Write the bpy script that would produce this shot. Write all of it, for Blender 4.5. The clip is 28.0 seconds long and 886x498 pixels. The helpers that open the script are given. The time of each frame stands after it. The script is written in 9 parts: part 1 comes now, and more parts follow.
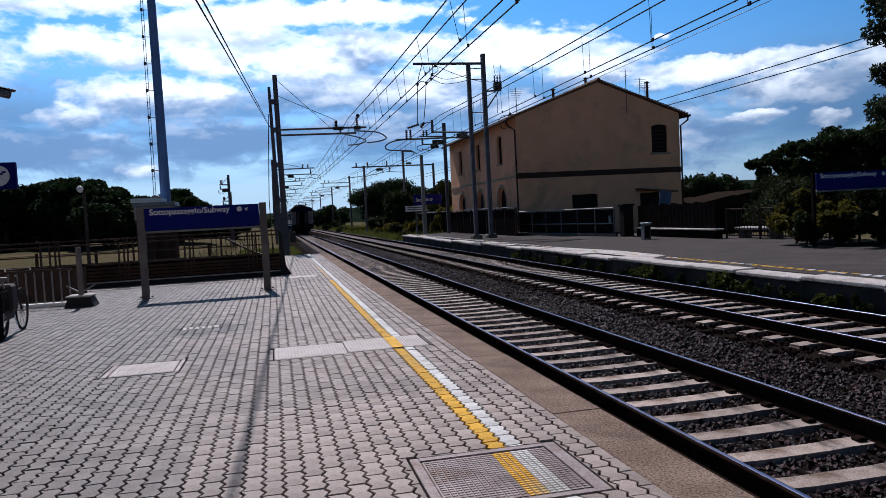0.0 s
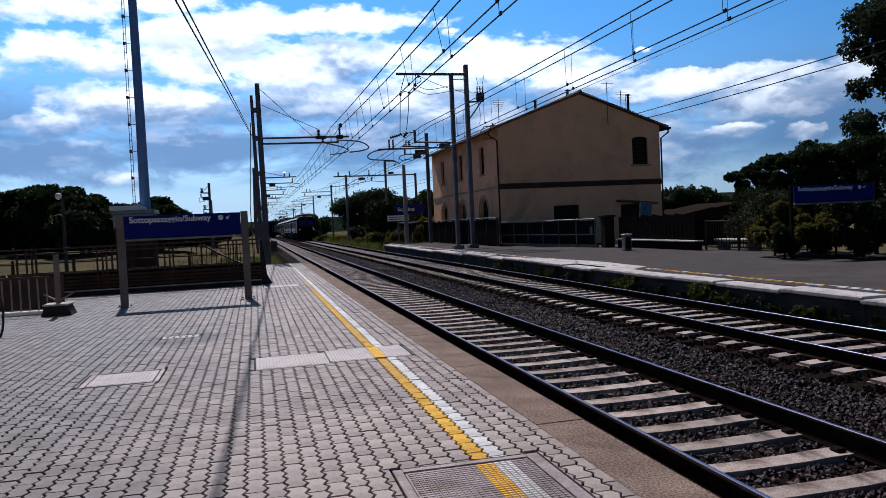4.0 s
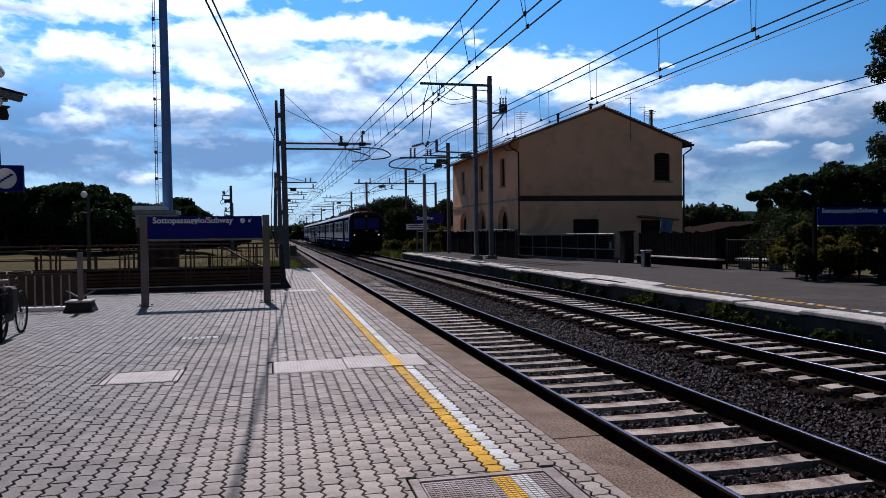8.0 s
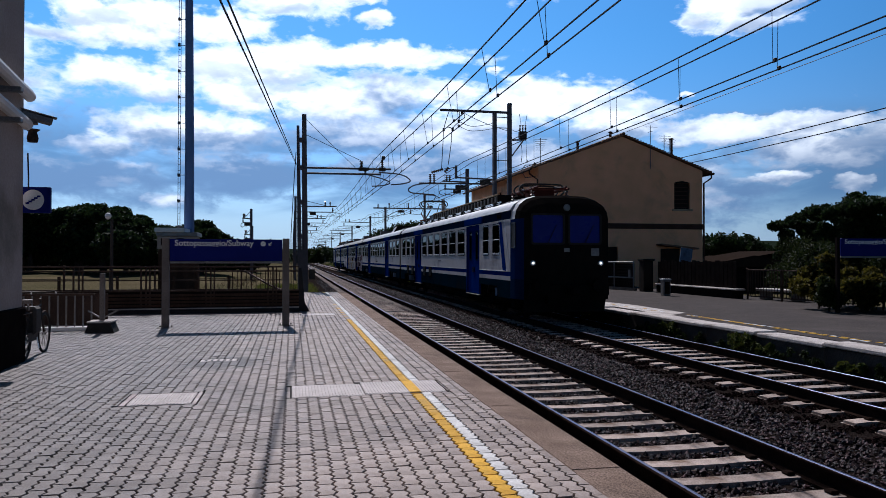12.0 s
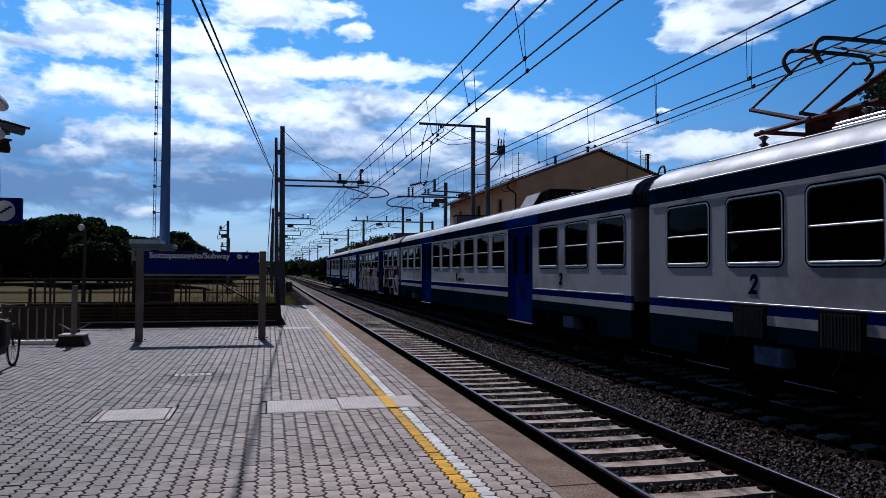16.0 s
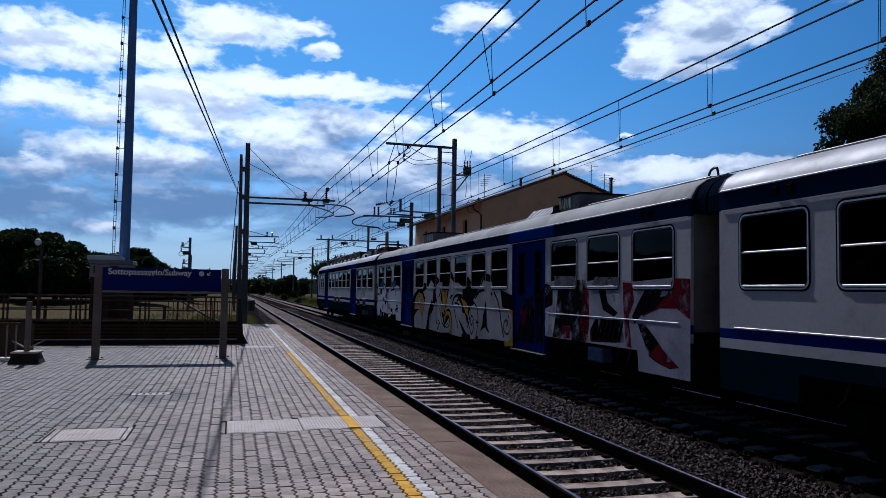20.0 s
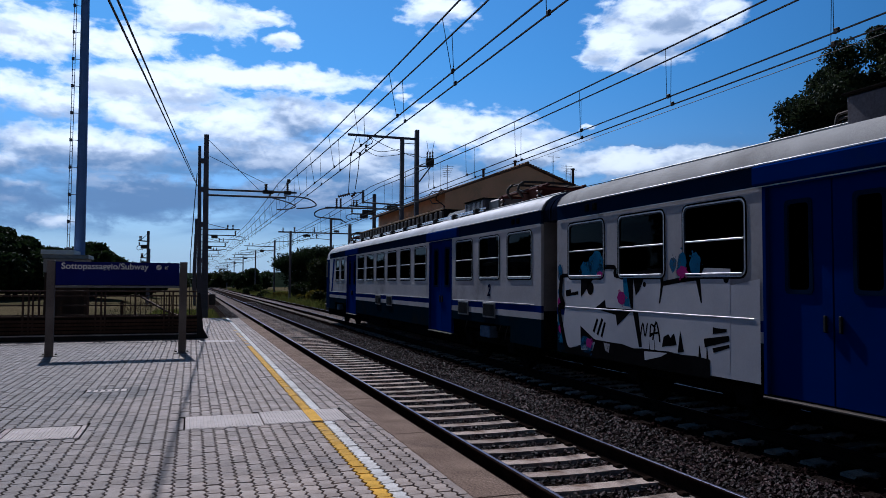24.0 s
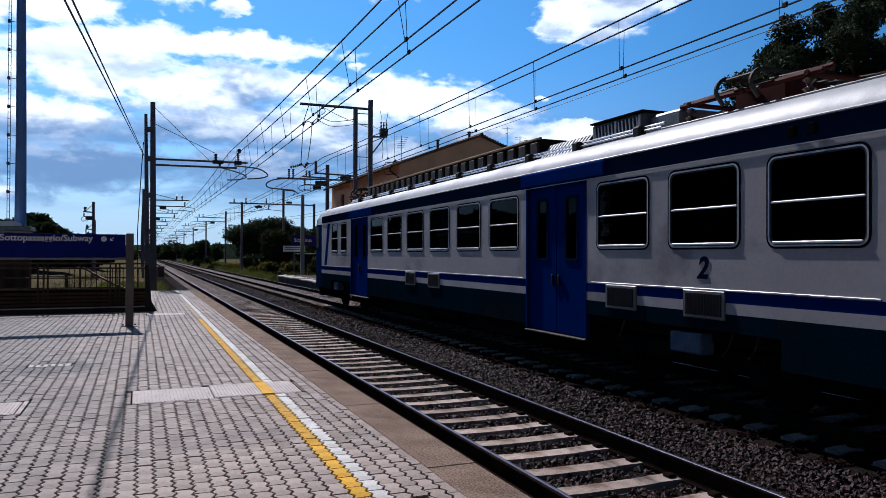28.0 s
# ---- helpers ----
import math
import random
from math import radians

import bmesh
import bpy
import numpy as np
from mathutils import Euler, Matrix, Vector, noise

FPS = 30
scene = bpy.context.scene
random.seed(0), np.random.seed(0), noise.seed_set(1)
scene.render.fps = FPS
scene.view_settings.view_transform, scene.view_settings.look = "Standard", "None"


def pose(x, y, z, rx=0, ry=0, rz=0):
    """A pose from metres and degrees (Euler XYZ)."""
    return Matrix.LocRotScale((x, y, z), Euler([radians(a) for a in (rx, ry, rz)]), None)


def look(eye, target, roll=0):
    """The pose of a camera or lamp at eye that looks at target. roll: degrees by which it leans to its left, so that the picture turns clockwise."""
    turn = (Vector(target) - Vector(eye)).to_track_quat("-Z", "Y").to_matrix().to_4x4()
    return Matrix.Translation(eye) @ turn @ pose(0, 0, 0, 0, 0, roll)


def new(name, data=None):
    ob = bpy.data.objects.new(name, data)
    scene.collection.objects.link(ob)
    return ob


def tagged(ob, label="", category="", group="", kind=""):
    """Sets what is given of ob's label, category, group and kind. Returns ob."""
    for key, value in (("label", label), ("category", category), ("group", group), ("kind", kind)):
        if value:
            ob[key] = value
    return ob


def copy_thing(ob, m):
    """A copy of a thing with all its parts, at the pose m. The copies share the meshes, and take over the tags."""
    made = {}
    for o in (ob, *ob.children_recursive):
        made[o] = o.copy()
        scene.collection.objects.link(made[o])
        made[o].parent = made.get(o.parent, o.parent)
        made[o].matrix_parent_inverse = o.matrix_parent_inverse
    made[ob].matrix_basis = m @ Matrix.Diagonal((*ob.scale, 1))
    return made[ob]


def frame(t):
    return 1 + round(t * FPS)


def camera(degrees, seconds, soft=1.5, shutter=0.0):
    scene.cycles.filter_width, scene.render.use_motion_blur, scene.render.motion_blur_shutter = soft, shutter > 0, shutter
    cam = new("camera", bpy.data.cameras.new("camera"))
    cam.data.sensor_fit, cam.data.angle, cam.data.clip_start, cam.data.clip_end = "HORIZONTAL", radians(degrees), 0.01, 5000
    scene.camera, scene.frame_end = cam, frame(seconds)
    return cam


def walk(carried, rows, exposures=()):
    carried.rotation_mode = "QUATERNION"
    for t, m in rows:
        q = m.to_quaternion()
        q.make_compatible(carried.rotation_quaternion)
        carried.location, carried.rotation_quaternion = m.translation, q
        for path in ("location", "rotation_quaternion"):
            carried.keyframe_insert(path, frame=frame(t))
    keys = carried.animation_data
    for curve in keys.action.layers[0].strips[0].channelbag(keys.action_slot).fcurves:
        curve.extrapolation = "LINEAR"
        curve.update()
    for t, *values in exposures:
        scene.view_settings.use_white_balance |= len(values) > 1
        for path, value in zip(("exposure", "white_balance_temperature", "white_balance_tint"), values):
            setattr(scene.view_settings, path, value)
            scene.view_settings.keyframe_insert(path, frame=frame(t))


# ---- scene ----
# ---- the camera and its walk ----
cam = camera(61.50, 28.0, 0.62)


def aim(x, y, z, yaw, pitch, lean):
    """A pose from a place and degrees: yaw to the left of +y, pitch up, lean to the right."""
    a, p = radians(yaw), radians(pitch)
    return look((x, y, z), (x - math.sin(a) * math.cos(p), y + math.cos(a) * math.cos(p), z + math.sin(p)), -lean)


WALK = [  # seconds, place, yaw, pitch, lean
    (0.0, 0.048, -0.007, 1.274, -12.70, -2.74, 2.98),
    (0.5, 0.026, -0.017, 1.274, -12.75, -2.19, 2.67),
    (1.0, 0.026, -0.028, 1.262, -11.70, 1.02, 2.57),
    (1.5, 0.028, -0.016, 1.269, -13.33, -1.74, 2.38),
    (2.0, 0.014, -0.008, 1.277, -12.94, -2.47, 2.63),
    (2.5, 0.013, -0.011, 1.284, -12.57, -2.27, 2.74),
    (3.0, 0.022, -0.007, 1.284, -13.24, -2.30, 3.03),
    (3.5, 0.032, -0.003, 1.277, -13.83, -2.22, 2.97),
    (5.5, 0.023, -0.006, 1.276, -14.23, -1.59, 1.30),
    (6.0, 0.017, -0.007, 1.283, -13.87, -1.65, 1.03),
    (6.5, 0.018, -0.015, 1.283, -13.55, -1.68, 0.95),
    (7.0, 0.010, -0.011, 1.284, -13.55, -1.66, 0.78),
    (7.5, 0.004, -0.008, 1.284, -13.34, -1.41, 0.70),
    (8.0, -0.001, -0.010, 1.283, -12.82, -1.27, 0.70),
    (8.5, -0.007, -0.014, 1.283, -12.48, -1.17, 0.52),
    (9.0, -0.013, -0.018, 1.286, -11.93, -1.01, 0.55),
    (9.5, -0.011, -0.023, 1.291, -11.25, -0.35, 0.88),
    (10.0, -0.014, -0.025, 1.283, -11.26, -0.66, 0.73),
    (10.5, -0.015, -0.028, 1.291, -11.46, 0.07, 0.35),
    (11.0, -0.024, -0.032, 1.286, -11.30, 0.35, 0.28),
    (11.5, -0.022, -0.028, 1.292, -11.67, 0.54, 0.23),
    (12.0, -0.022, -0.021, 1.294, -11.46, 0.69, -0.09),
    (12.5, -0.024, -0.017, 1.289, -11.39, 1.49, -0.43),
    (14.5, -0.026, -0.021, 1.282, -12.10, 2.19, -0.17),
    (15.0, -0.023, -0.008, 1.295, -12.63, 1.79, -0.77),
    (15.5, -0.018, -0.009, 1.293, -12.86, 2.22, -0.52),
    (16.0, -0.019, -0.002, 1.305, -13.14, 1.71, -0.37),
    (16.5, -0.015, -0.006, 1.311, -14.11, 3.08, 0.00),
    (17.0, -0.021, -0.016, 1.301, -14.06, 3.30, -0.20),
    (17.5, -0.015, -0.017, 1.299, -14.29, 3.52, -0.35),
    (18.0, -0.028, -0.015, 1.304, -14.32, 3.29, -0.62),
    (18.5, -0.030, -0.017, 1.294, -14.80, 3.76, -0.44),
    (19.0, -0.022, -0.012, 1.294, -15.36, 3.87, -0.47),
    (19.5, -0.022, -0.009, 1.299, -15.61, 3.03, -0.81),
    (20.0, -0.022, -0.007, 1.301, -15.80, 3.29, -1.00),
    (20.5, -0.023, -0.005, 1.303, -16.07, 3.95, -0.98),
    (21.0, -0.018, -0.001, 1.305, -16.08, 3.79, -0.77),
    (21.5, -0.017, -0.003, 1.294, -16.51, 3.80, -0.86),
    (22.0, -0.006, 0.012, 1.295, -17.05, 3.66, -0.82),
    (22.5, 0.005, 0.033, 1.293, -17.66, 2.95, -0.77),
    (24.5, 0.015, 0.040, 1.293, -18.86, 2.57, -0.34),
    (25.0, 0.022, 0.048, 1.297, -19.12, 2.36, -0.40),
    (25.5, 0.018, 0.055, 1.294, -19.29, 2.31, -0.28),
    (26.0, 0.026, 0.061, 1.294, -20.88, 2.45, -0.54),
    (26.5, 0.027, 0.063, 1.287, -21.51, 1.62, -0.49),
    (27.0, 0.029, 0.067, 1.291, -21.96, 0.90, -0.49),
    (27.5, 0.024, 0.073, 1.288, -22.10, 0.80, -0.44),
    (28.0, 0.035, 0.072, 1.288, -22.13, 0.51, -0.25),
]
EXPOSURES = [(0.0, -0.05, 5780, 10), (10.0, -0.07, 5780, 10), (12.5, -0.16, 5740, 10), (15.0, -0.28, 5620, 10), (18.0, -0.46, 5450, 10), (25.0, -0.43, 5500, 10), (26.0, -0.32, 5580, 10), (27.0, -0.12, 5730, 10), (28.0, -0.05, 5780, 10)]  # stops, kelvin, tint
walk(cam, [(t, aim(*row)) for t, *row in WALK], EXPOSURES)

# ---- world, sun ----
SUN_EL, SUN_AZ = radians(46), radians(-6.0)      # azimuth from +y (along the track) towards +x
sun = new("sun", bpy.data.lights.new("sun", "SUN"))
sun.data.energy, sun.data.angle, sun.data.color = 4.9, radians(0.53), (1.0, 0.905, 0.85)
sun.matrix_world = look((0, 0, 60), (-60 * math.sin(SUN_AZ) / math.tan(SUN_EL), -60 * math.cos(SUN_AZ) / math.tan(SUN_EL), 0))


class Nodes:
    """Short hand for node trees: n(type, inputs...) makes a node, links or sets its inputs, and returns its first output."""

    def __init__(self, tree, keep=False):
        self.tree = tree
        if not keep:
            tree.nodes.clear()

    def make(self, kind, sets=None):
        node = self.tree.nodes.new("ShaderNode" + kind)
        for key, value in (sets or {}).items():
            if isinstance(value, bpy.types.NodeSocket):
                self.tree.links.new(value, node.inputs[key])
            else:
                node.inputs[key].default_value = value
        return node

    def math(self, op, a, b=0.0, c=0.0):
        node = self.make("Math", {0: a, 1: b, 2: c})
        node.operation = op
        return node.outputs[0]

    def vector(self, op, a, b):
        node = self.make("VectorMath", {0: a, 1: b})
        node.operation = op
        return node.outputs[0]

    def noise(self, vec, scale, detail=4.0, rough=0.55, warp=0.0):
        return self.make("TexNoise", {"Vector": vec, "Scale": scale, "Detail": detail, "Roughness": rough, "Distortion": warp}).outputs[0]

    def span(self, value, lo, hi, to_lo=0.0, to_hi=1.0):
        node = self.make("MapRange", {0: value, 1: lo, 2: hi, 3: to_lo, 4: to_hi})
        node.interpolation_type = "SMOOTHSTEP"
        return node.outputs[0]

    def mix(self, fac, a, b, blend="MIX"):
        node = self.make("Mix")
        node.data_type, node.blend_type = "RGBA", blend
        for index, value in ((0, fac), (6, a), (7, b)):
            if isinstance(value, bpy.types.NodeSocket):
                self.tree.links.new(value, node.inputs[index])
            else:
                node.inputs[index].default_value = (*value, 1) if isinstance(value, tuple) and len(value) == 3 else value
        return node.outputs[2]


# Cloud masses: azimuth and height of the middle, half width, half height (radians), strength, greyness of the belly.
CLOUDS_WEST = [
    (-0.243, 0.286, 0.046, 0.031, 1.0, 0.15), (-0.173, 0.287, 0.064, 0.023, 1.0, 0.1), (-0.092, 0.290, 0.063, 0.017, 1.0, 0.0), (-0.01, 0.332, 0.067, 0.023, 0.9, 0.0),
    (0.068, 0.341, 0.048, 0.008, 0.9, 0.0), (0.11, 0.314, 0.026, 0.011, 1.0, 0.1), (-0.231, 0.224, 0.048, 0.021, 0.9, 0.1), (-0.176, 0.215, 0.057, 0.025, 0.8, 0.25),
    (0.076, 0.265, 0.148, 0.016, 1.1, -0.1), (-0.057, 0.239, 0.099, 0.024, 1.0, 0.1), (-0.058, 0.208, 0.063, 0.021, 0.9, 0.25), (0.054, 0.204, 0.076, 0.026, 1.0, 0.35),
    (0.134, 0.218, 0.053, 0.026, 0.9, 0.75), (0.207, 0.219, 0.051, 0.019, 1.0, 0.15), (-0.227, 0.138, 0.051, 0.017, 0.9, 0.6), (-0.126, 0.158, 0.108, 0.026, 0.9, 0.45)]
CUMULUS = [
    (0.604, 0.335, 0.065, 0.041, 1.1, 0.55), (0.547, 0.307, 0.034, 0.025, 1.1, 0.05), (0.684, 0.336, 0.032, 0.016, 0.9, 0.1), (0.592, 0.285, 0.032, 0.010, 1.0, 0.3),
    (0.320, 0.355, 0.049, 0.017, 1.0, 0.05), (0.538, 0.359, 0.015, 0.009, 0.40, 0.0),
    (0.515, 0.203, 0.010, 0.004, 0.7, 0.0), (0.270, 0.247, 0.014, 0.004, 0.7, 0.0), (0.344, 0.205, 0.091, 0.027, 1.1, 0.1), (0.424, 0.179, 0.081, 0.025, 1.0, 0.35), (0.552, 0.165, 0.083, 0.014, 1.0, 0.2)]
CLOUDS_LOW = [
    (0.596, 0.160, 0.123, 0.017, 1.1, 0.1), (0.677, 0.129, 0.093, 0.022, 1.1, 0.5), (0.619, 0.099, 0.042, 0.010, 1.1, 0.0), (0.581, 0.082, 0.042, 0.015, 0.8, 1.1), (0.702, 0.087, 0.023, 0.013, 1.0, 0.15),
    (-0.203, 0.109, 0.020, 0.010, 0.6, 0.1), (-0.152, 0.075, 0.028, 0.013, 0.55, 0.3), (-0.263, 0.094, 0.127, 0.027, 0.85, 1.05),
    (-0.067, 0.106, 0.093, 0.032, 0.9, 1.15), (0.470, 0.081, 0.136, 0.043, 0.9, 0.6), (-0.243, 0.266, 0.113, 0.009, 0.8, 0.3), (0.109, 0.163, 0.121, 0.027, 0.9, 0.8), (0.215, 0.172, 0.095, 0.026, 0.85, 0.45), (0.29, 0.135, 0.085, 0.026, 0.8, 0.6), (0.15, 0.115, 0.10, 0.022, 0.8, 0.85),
    (0.82, 0.150, 0.12, 0.030, 0.7, 0.4), (-0.42, 0.20, 0.12, 0.09, 0.8, 0.4), (1.15, 0.16, 0.3, 0.05, 0.8, 0.4)]


def build_sky():
    world = bpy.data.worlds.new("sky")
    scene.world = world
    world.use_nodes = True
    n = Nodes(world.node_tree)
    way = n.make("TexCoord").outputs["Generated"]
    axes = n.make("SeparateXYZ", {0: way}).outputs
    az = n.math("ARCTAN2", axes[0], axes[1])
    el = n.math("ARCSINE", axes[2])
    flat = n.make("CombineXYZ", {0: az, 1: n.math("MULTIPLY", el, 1.9), 2: 0.3}).outputs[0]
    puff = n.noise(flat, 24.0, 9.0, 0.58, 0.3)
    broad = n.noise(flat, 5.5, 5.0, 0.55, 0.2)
    # rounded heads along the edges, like heaped cloud
    heads = n.math("SUBTRACT", 0.22, n.math("ABSOLUTE", n.math("SUBTRACT", n.noise(flat, 34.0, 4.0, 0.5, 0.2), 0.5)))
    rough = n.math("ADD", n.math("MULTIPLY", n.math("SUBTRACT", puff, 0.5), 1.7), n.math("MULTIPLY", n.math("SUBTRACT", broad, 0.5), 0.6))
    rough = n.math("ADD", rough, n.math("MULTIPLY", heads, 1.0))
    where = n.make("CombineXYZ", {0: az, 1: el, 2: 0.0}).outputs[0]
    # ragged outlines: the masses are pushed about by two noises
    for scale, reach in ((11.0, (0.070, 0.034, 0.0)), (38.0, (0.028, 0.018, 0.0))):
        push = n.make("TexNoise", {"Vector": flat, "Scale": scale, "Detail": 3.0, "Roughness": 0.6}).outputs["Color"]
        where = n.vector("ADD", where, n.vector("MULTIPLY", n.vector("SUBTRACT", push, (0.5, 0.5, 0.5)), reach))
    cover, weight, tone = None, 0.001, 0.0
    for ca, ce, wa, we, strength, belly in CLOUDS_WEST + CUMULUS + CLOUDS_LOW:
        near = n.vector("MULTIPLY", n.vector("SUBTRACT", where, (ca, ce, 0.0)), (1 / wa, 1 / we, 0.0))
        far = n.make("VectorMath", {0: near})
        far.operation = "LENGTH"
        lump = n.math("MULTIPLY_ADD", far.outputs["Value"], -strength, 1.25 * strength)
        cover = lump if cover is None else n.math("MAXIMUM", cover, lump)
        under = n.make("VectorMath", {0: near, 1: (0.0, -0.45, 0.0)})
        under.operation = "DOT_PRODUCT"
        w = n.math("POWER", n.math("MAXIMUM", lump, 0.01), 2.0)
        weight = n.math("ADD", w, weight)
        tone = n.math("MULTIPLY_ADD", w, n.math("ADD", under.outputs["Value"], belly), tone)
    tone = n.math("DIVIDE", tone, weight)
    # scattered small clouds over the rest of the sky, away from the view
    cover = n.math("MAXIMUM", cover, n.math("ADD", n.span(broad, 0.54, 0.72, -1.0, 0.30), n.span(el, 0.46, 0.36, 0.0, -0.6)))
    dense = n.span(n.math("ADD", cover, rough), 0.04, 0.60)
    thick = n.span(n.math("ADD", cover, n.math("MULTIPLY", rough, 0.75)), 0.25, 1.0)
    # undersides: where the cloud is denser above than here, it is shaded blue-grey
    above = n.vector("ADD", flat, (0.0, 0.034, 0.0))
    over = n.math("SUBTRACT", n.noise(above, 13.0, 4.0, 0.5, 0.35), n.noise(flat, 13.0, 4.0, 0.5, 0.35))
    fine = n.math("SUBTRACT", n.noise(n.vector("ADD", flat, (0.0, 0.012, 0.0)), 46.0, 4.0, 0.55, 0.3), n.noise(flat, 46.0, 4.0, 0.55, 0.3))
    over = n.math("ADD", over, n.math("MULTIPLY", fine, 0.28))
    low = n.span(el, 0.20, 0.10, 0.0, 0.45)
    grey = n.math("ADD", n.math("MULTIPLY", n.span(over, -0.20, 0.20, -0.32, 0.48), n.span(thick, 0.0, 0.5, 0.5, 1.0)), n.math("ADD", tone, low))
    cloud = n.mix(n.span(grey, -0.05, 1.0), (1.42, 1.46, 1.52), (0.66, 0.76, 0.94))
    cloud = n.mix(n.span(grey, 0.65, 1.6), cloud, (0.22, 0.37, 0.62))
    clear = n.make("TexSky")
    clear.sky_type, clear.sun_disc, clear.sun_elevation, clear.sun_rotation = "NISHITA", False, SUN_EL, SUN_AZ
    clear.air_density, clear.dust_density, clear.ozone_density = 1.0, 0.4, 3.0
    sky = clear.outputs[0]
    blue = n.mix(1.0, sky, (0.080, 0.094, 0.118), "MULTIPLY")
    haze = n.span(el, 0.13, 0.0, 0.0, 0.75)
    blue = n.mix(haze, blue, (0.50, 0.72, 0.95))
    blue = n.mix(n.span(el, 0.02, 0.30), blue, n.mix(1.0, blue, (0.58, 1.0, 1.06), "MULTIPLY"))
    # a blue-grey bank of far cloud above the horizon
    bank = n.noise(n.vector("MULTIPLY", flat, (0.7, 1.6, 1.0)), 7.0, 5.0, 0.5, 0.4)
    bank = n.math("MULTIPLY", n.span(bank, 0.40, 0.56), n.math("MULTIPLY", n.span(el, 0.045, 0.085), n.span(el, 0.20, 0.13)))
    blue = n.mix(n.math("MULTIPLY", bank, 0.9), blue, (0.17, 0.34, 0.60))
    # the sky is deeper blue overhead and away from the sun
    to_sun = (math.cos(SUN_EL) * math.sin(SUN_AZ), math.cos(SUN_EL) * math.cos(SUN_AZ), math.sin(SUN_EL))
    near_sun = n.make("VectorMath", {0: way, 1: to_sun})
    near_sun.operation = "DOT_PRODUCT"
    dot = near_sun.outputs["Value"]
    deep = n.math("MULTIPLY", n.math("MAXIMUM", n.span(dot, 0.05, 0.86, 0.08, 1.0), n.span(dot, -0.10, -0.60, 0.08, 0.70)), n.span(el, 0.40, 0.80, 1.0, 0.17))
    colour = n.mix(n.math("MULTIPLY", dense, n.span(thick, 0.0, 1.0, 0.72, 1.0)), blue, cloud)
    colour = n.mix(n.span(el, 0.0, -0.02), colour, (0.10, 0.11, 0.09))
    back = n.make("Background", {0: colour, 1: deep})
    n.make("OutputWorld", {0: back.outputs[0]})


build_sky()
# ---- materials ----
def surf(name, a, b, scale=3.0, rough=0.8, metal=0.0, bump=0.15, fine=60.0, grain=0.25, rnd=0.0, island=0.0, spec=0.12, dirt=None, dirt_scale=0.7, stretch=None, spot=None, worn=None):
    """A worn surface: colours a and b mixed by a broad noise, darker and lighter grain, optional dirt, fine relief."""
    m = bpy.data.materials.new(name)
    m.use_nodes = True
    n = Nodes(m.node_tree)
    vec = n.make("TexCoord").outputs["Object"]
    if stretch:
        vec = n.vector("MULTIPLY", vec, stretch)
    low = n.noise(vec, scale, 5.0, 0.6)
    high = n.noise(vec, fine, 4.0, 0.65)
    col = n.mix(n.span(low, 0.3, 0.7), a, b)
    if dirt:
        col = n.mix(n.span(n.noise(vec, dirt_scale, 6.0, 0.65, 0.4), 0.5, 0.72), col, dirt)
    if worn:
        # blocks nearer the building are greyer: from x to x, colour
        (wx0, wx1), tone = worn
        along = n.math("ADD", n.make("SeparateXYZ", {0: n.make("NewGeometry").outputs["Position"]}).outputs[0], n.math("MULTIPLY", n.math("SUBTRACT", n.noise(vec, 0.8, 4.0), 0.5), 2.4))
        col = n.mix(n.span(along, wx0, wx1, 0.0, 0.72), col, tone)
    if spot:
        # a damp stain with a ragged edge: middle, half sizes, colour
        (sx, sy), (rx, ry), tone = spot
        at = n.make("SeparateXYZ", {0: n.make("NewGeometry").outputs["Position"]}).outputs
        u, w = n.math("DIVIDE", n.math("SUBTRACT", at[0], sx), rx), n.math("DIVIDE", n.math("SUBTRACT", at[1], sy), ry)
        near = n.math("ADD", n.math("SQRT", n.math("ADD", n.math("MULTIPLY", u, u), n.math("MULTIPLY", w, w))), n.math("MULTIPLY", n.math("SUBTRACT", n.noise(vec, 6.0, 4.0), 0.5), 1.2))
        col = n.mix(n.span(near, 1.0, 0.4, 0.0, 0.85), col, tone)
    val = n.span(high, 0.25, 0.75, 1.0 - grain, 1.0 + grain)
    if rnd:
        info = n.make("ObjectInfo").outputs["Random"]
        val = n.math("MULTIPLY", val, n.span(info, 0.0, 1.0, 1.0 - rnd, 1.0 + rnd))
    if island:
        isl = n.make("NewGeometry").outputs["Random Per Island"]
        val = n.math("MULTIPLY", val, n.span(isl, 0.0, 1.0, 1.0 - island, 1.0 + island))
    grey = n.make("CombineColor", {0: val, 1: val, 2: val}).outputs[0]
    col = n.mix(1.0, col, grey, "MULTIPLY")
    b_node = n.make("Bump", {"Strength": bump, "Distance": 0.02, "Height": high})
    p = n.make("BsdfPrincipled", {"Base Color": col, "Metallic": metal, "Specular IOR Level": spec, "Normal": b_node.outputs[0],
                                 "Roughness": n.span(low, 0.2, 0.8, max(rough - 0.1, 0.02), min(rough + 0.1, 1.0))})
    n.make("OutputMaterial", {0: p.outputs[0]})
    return m


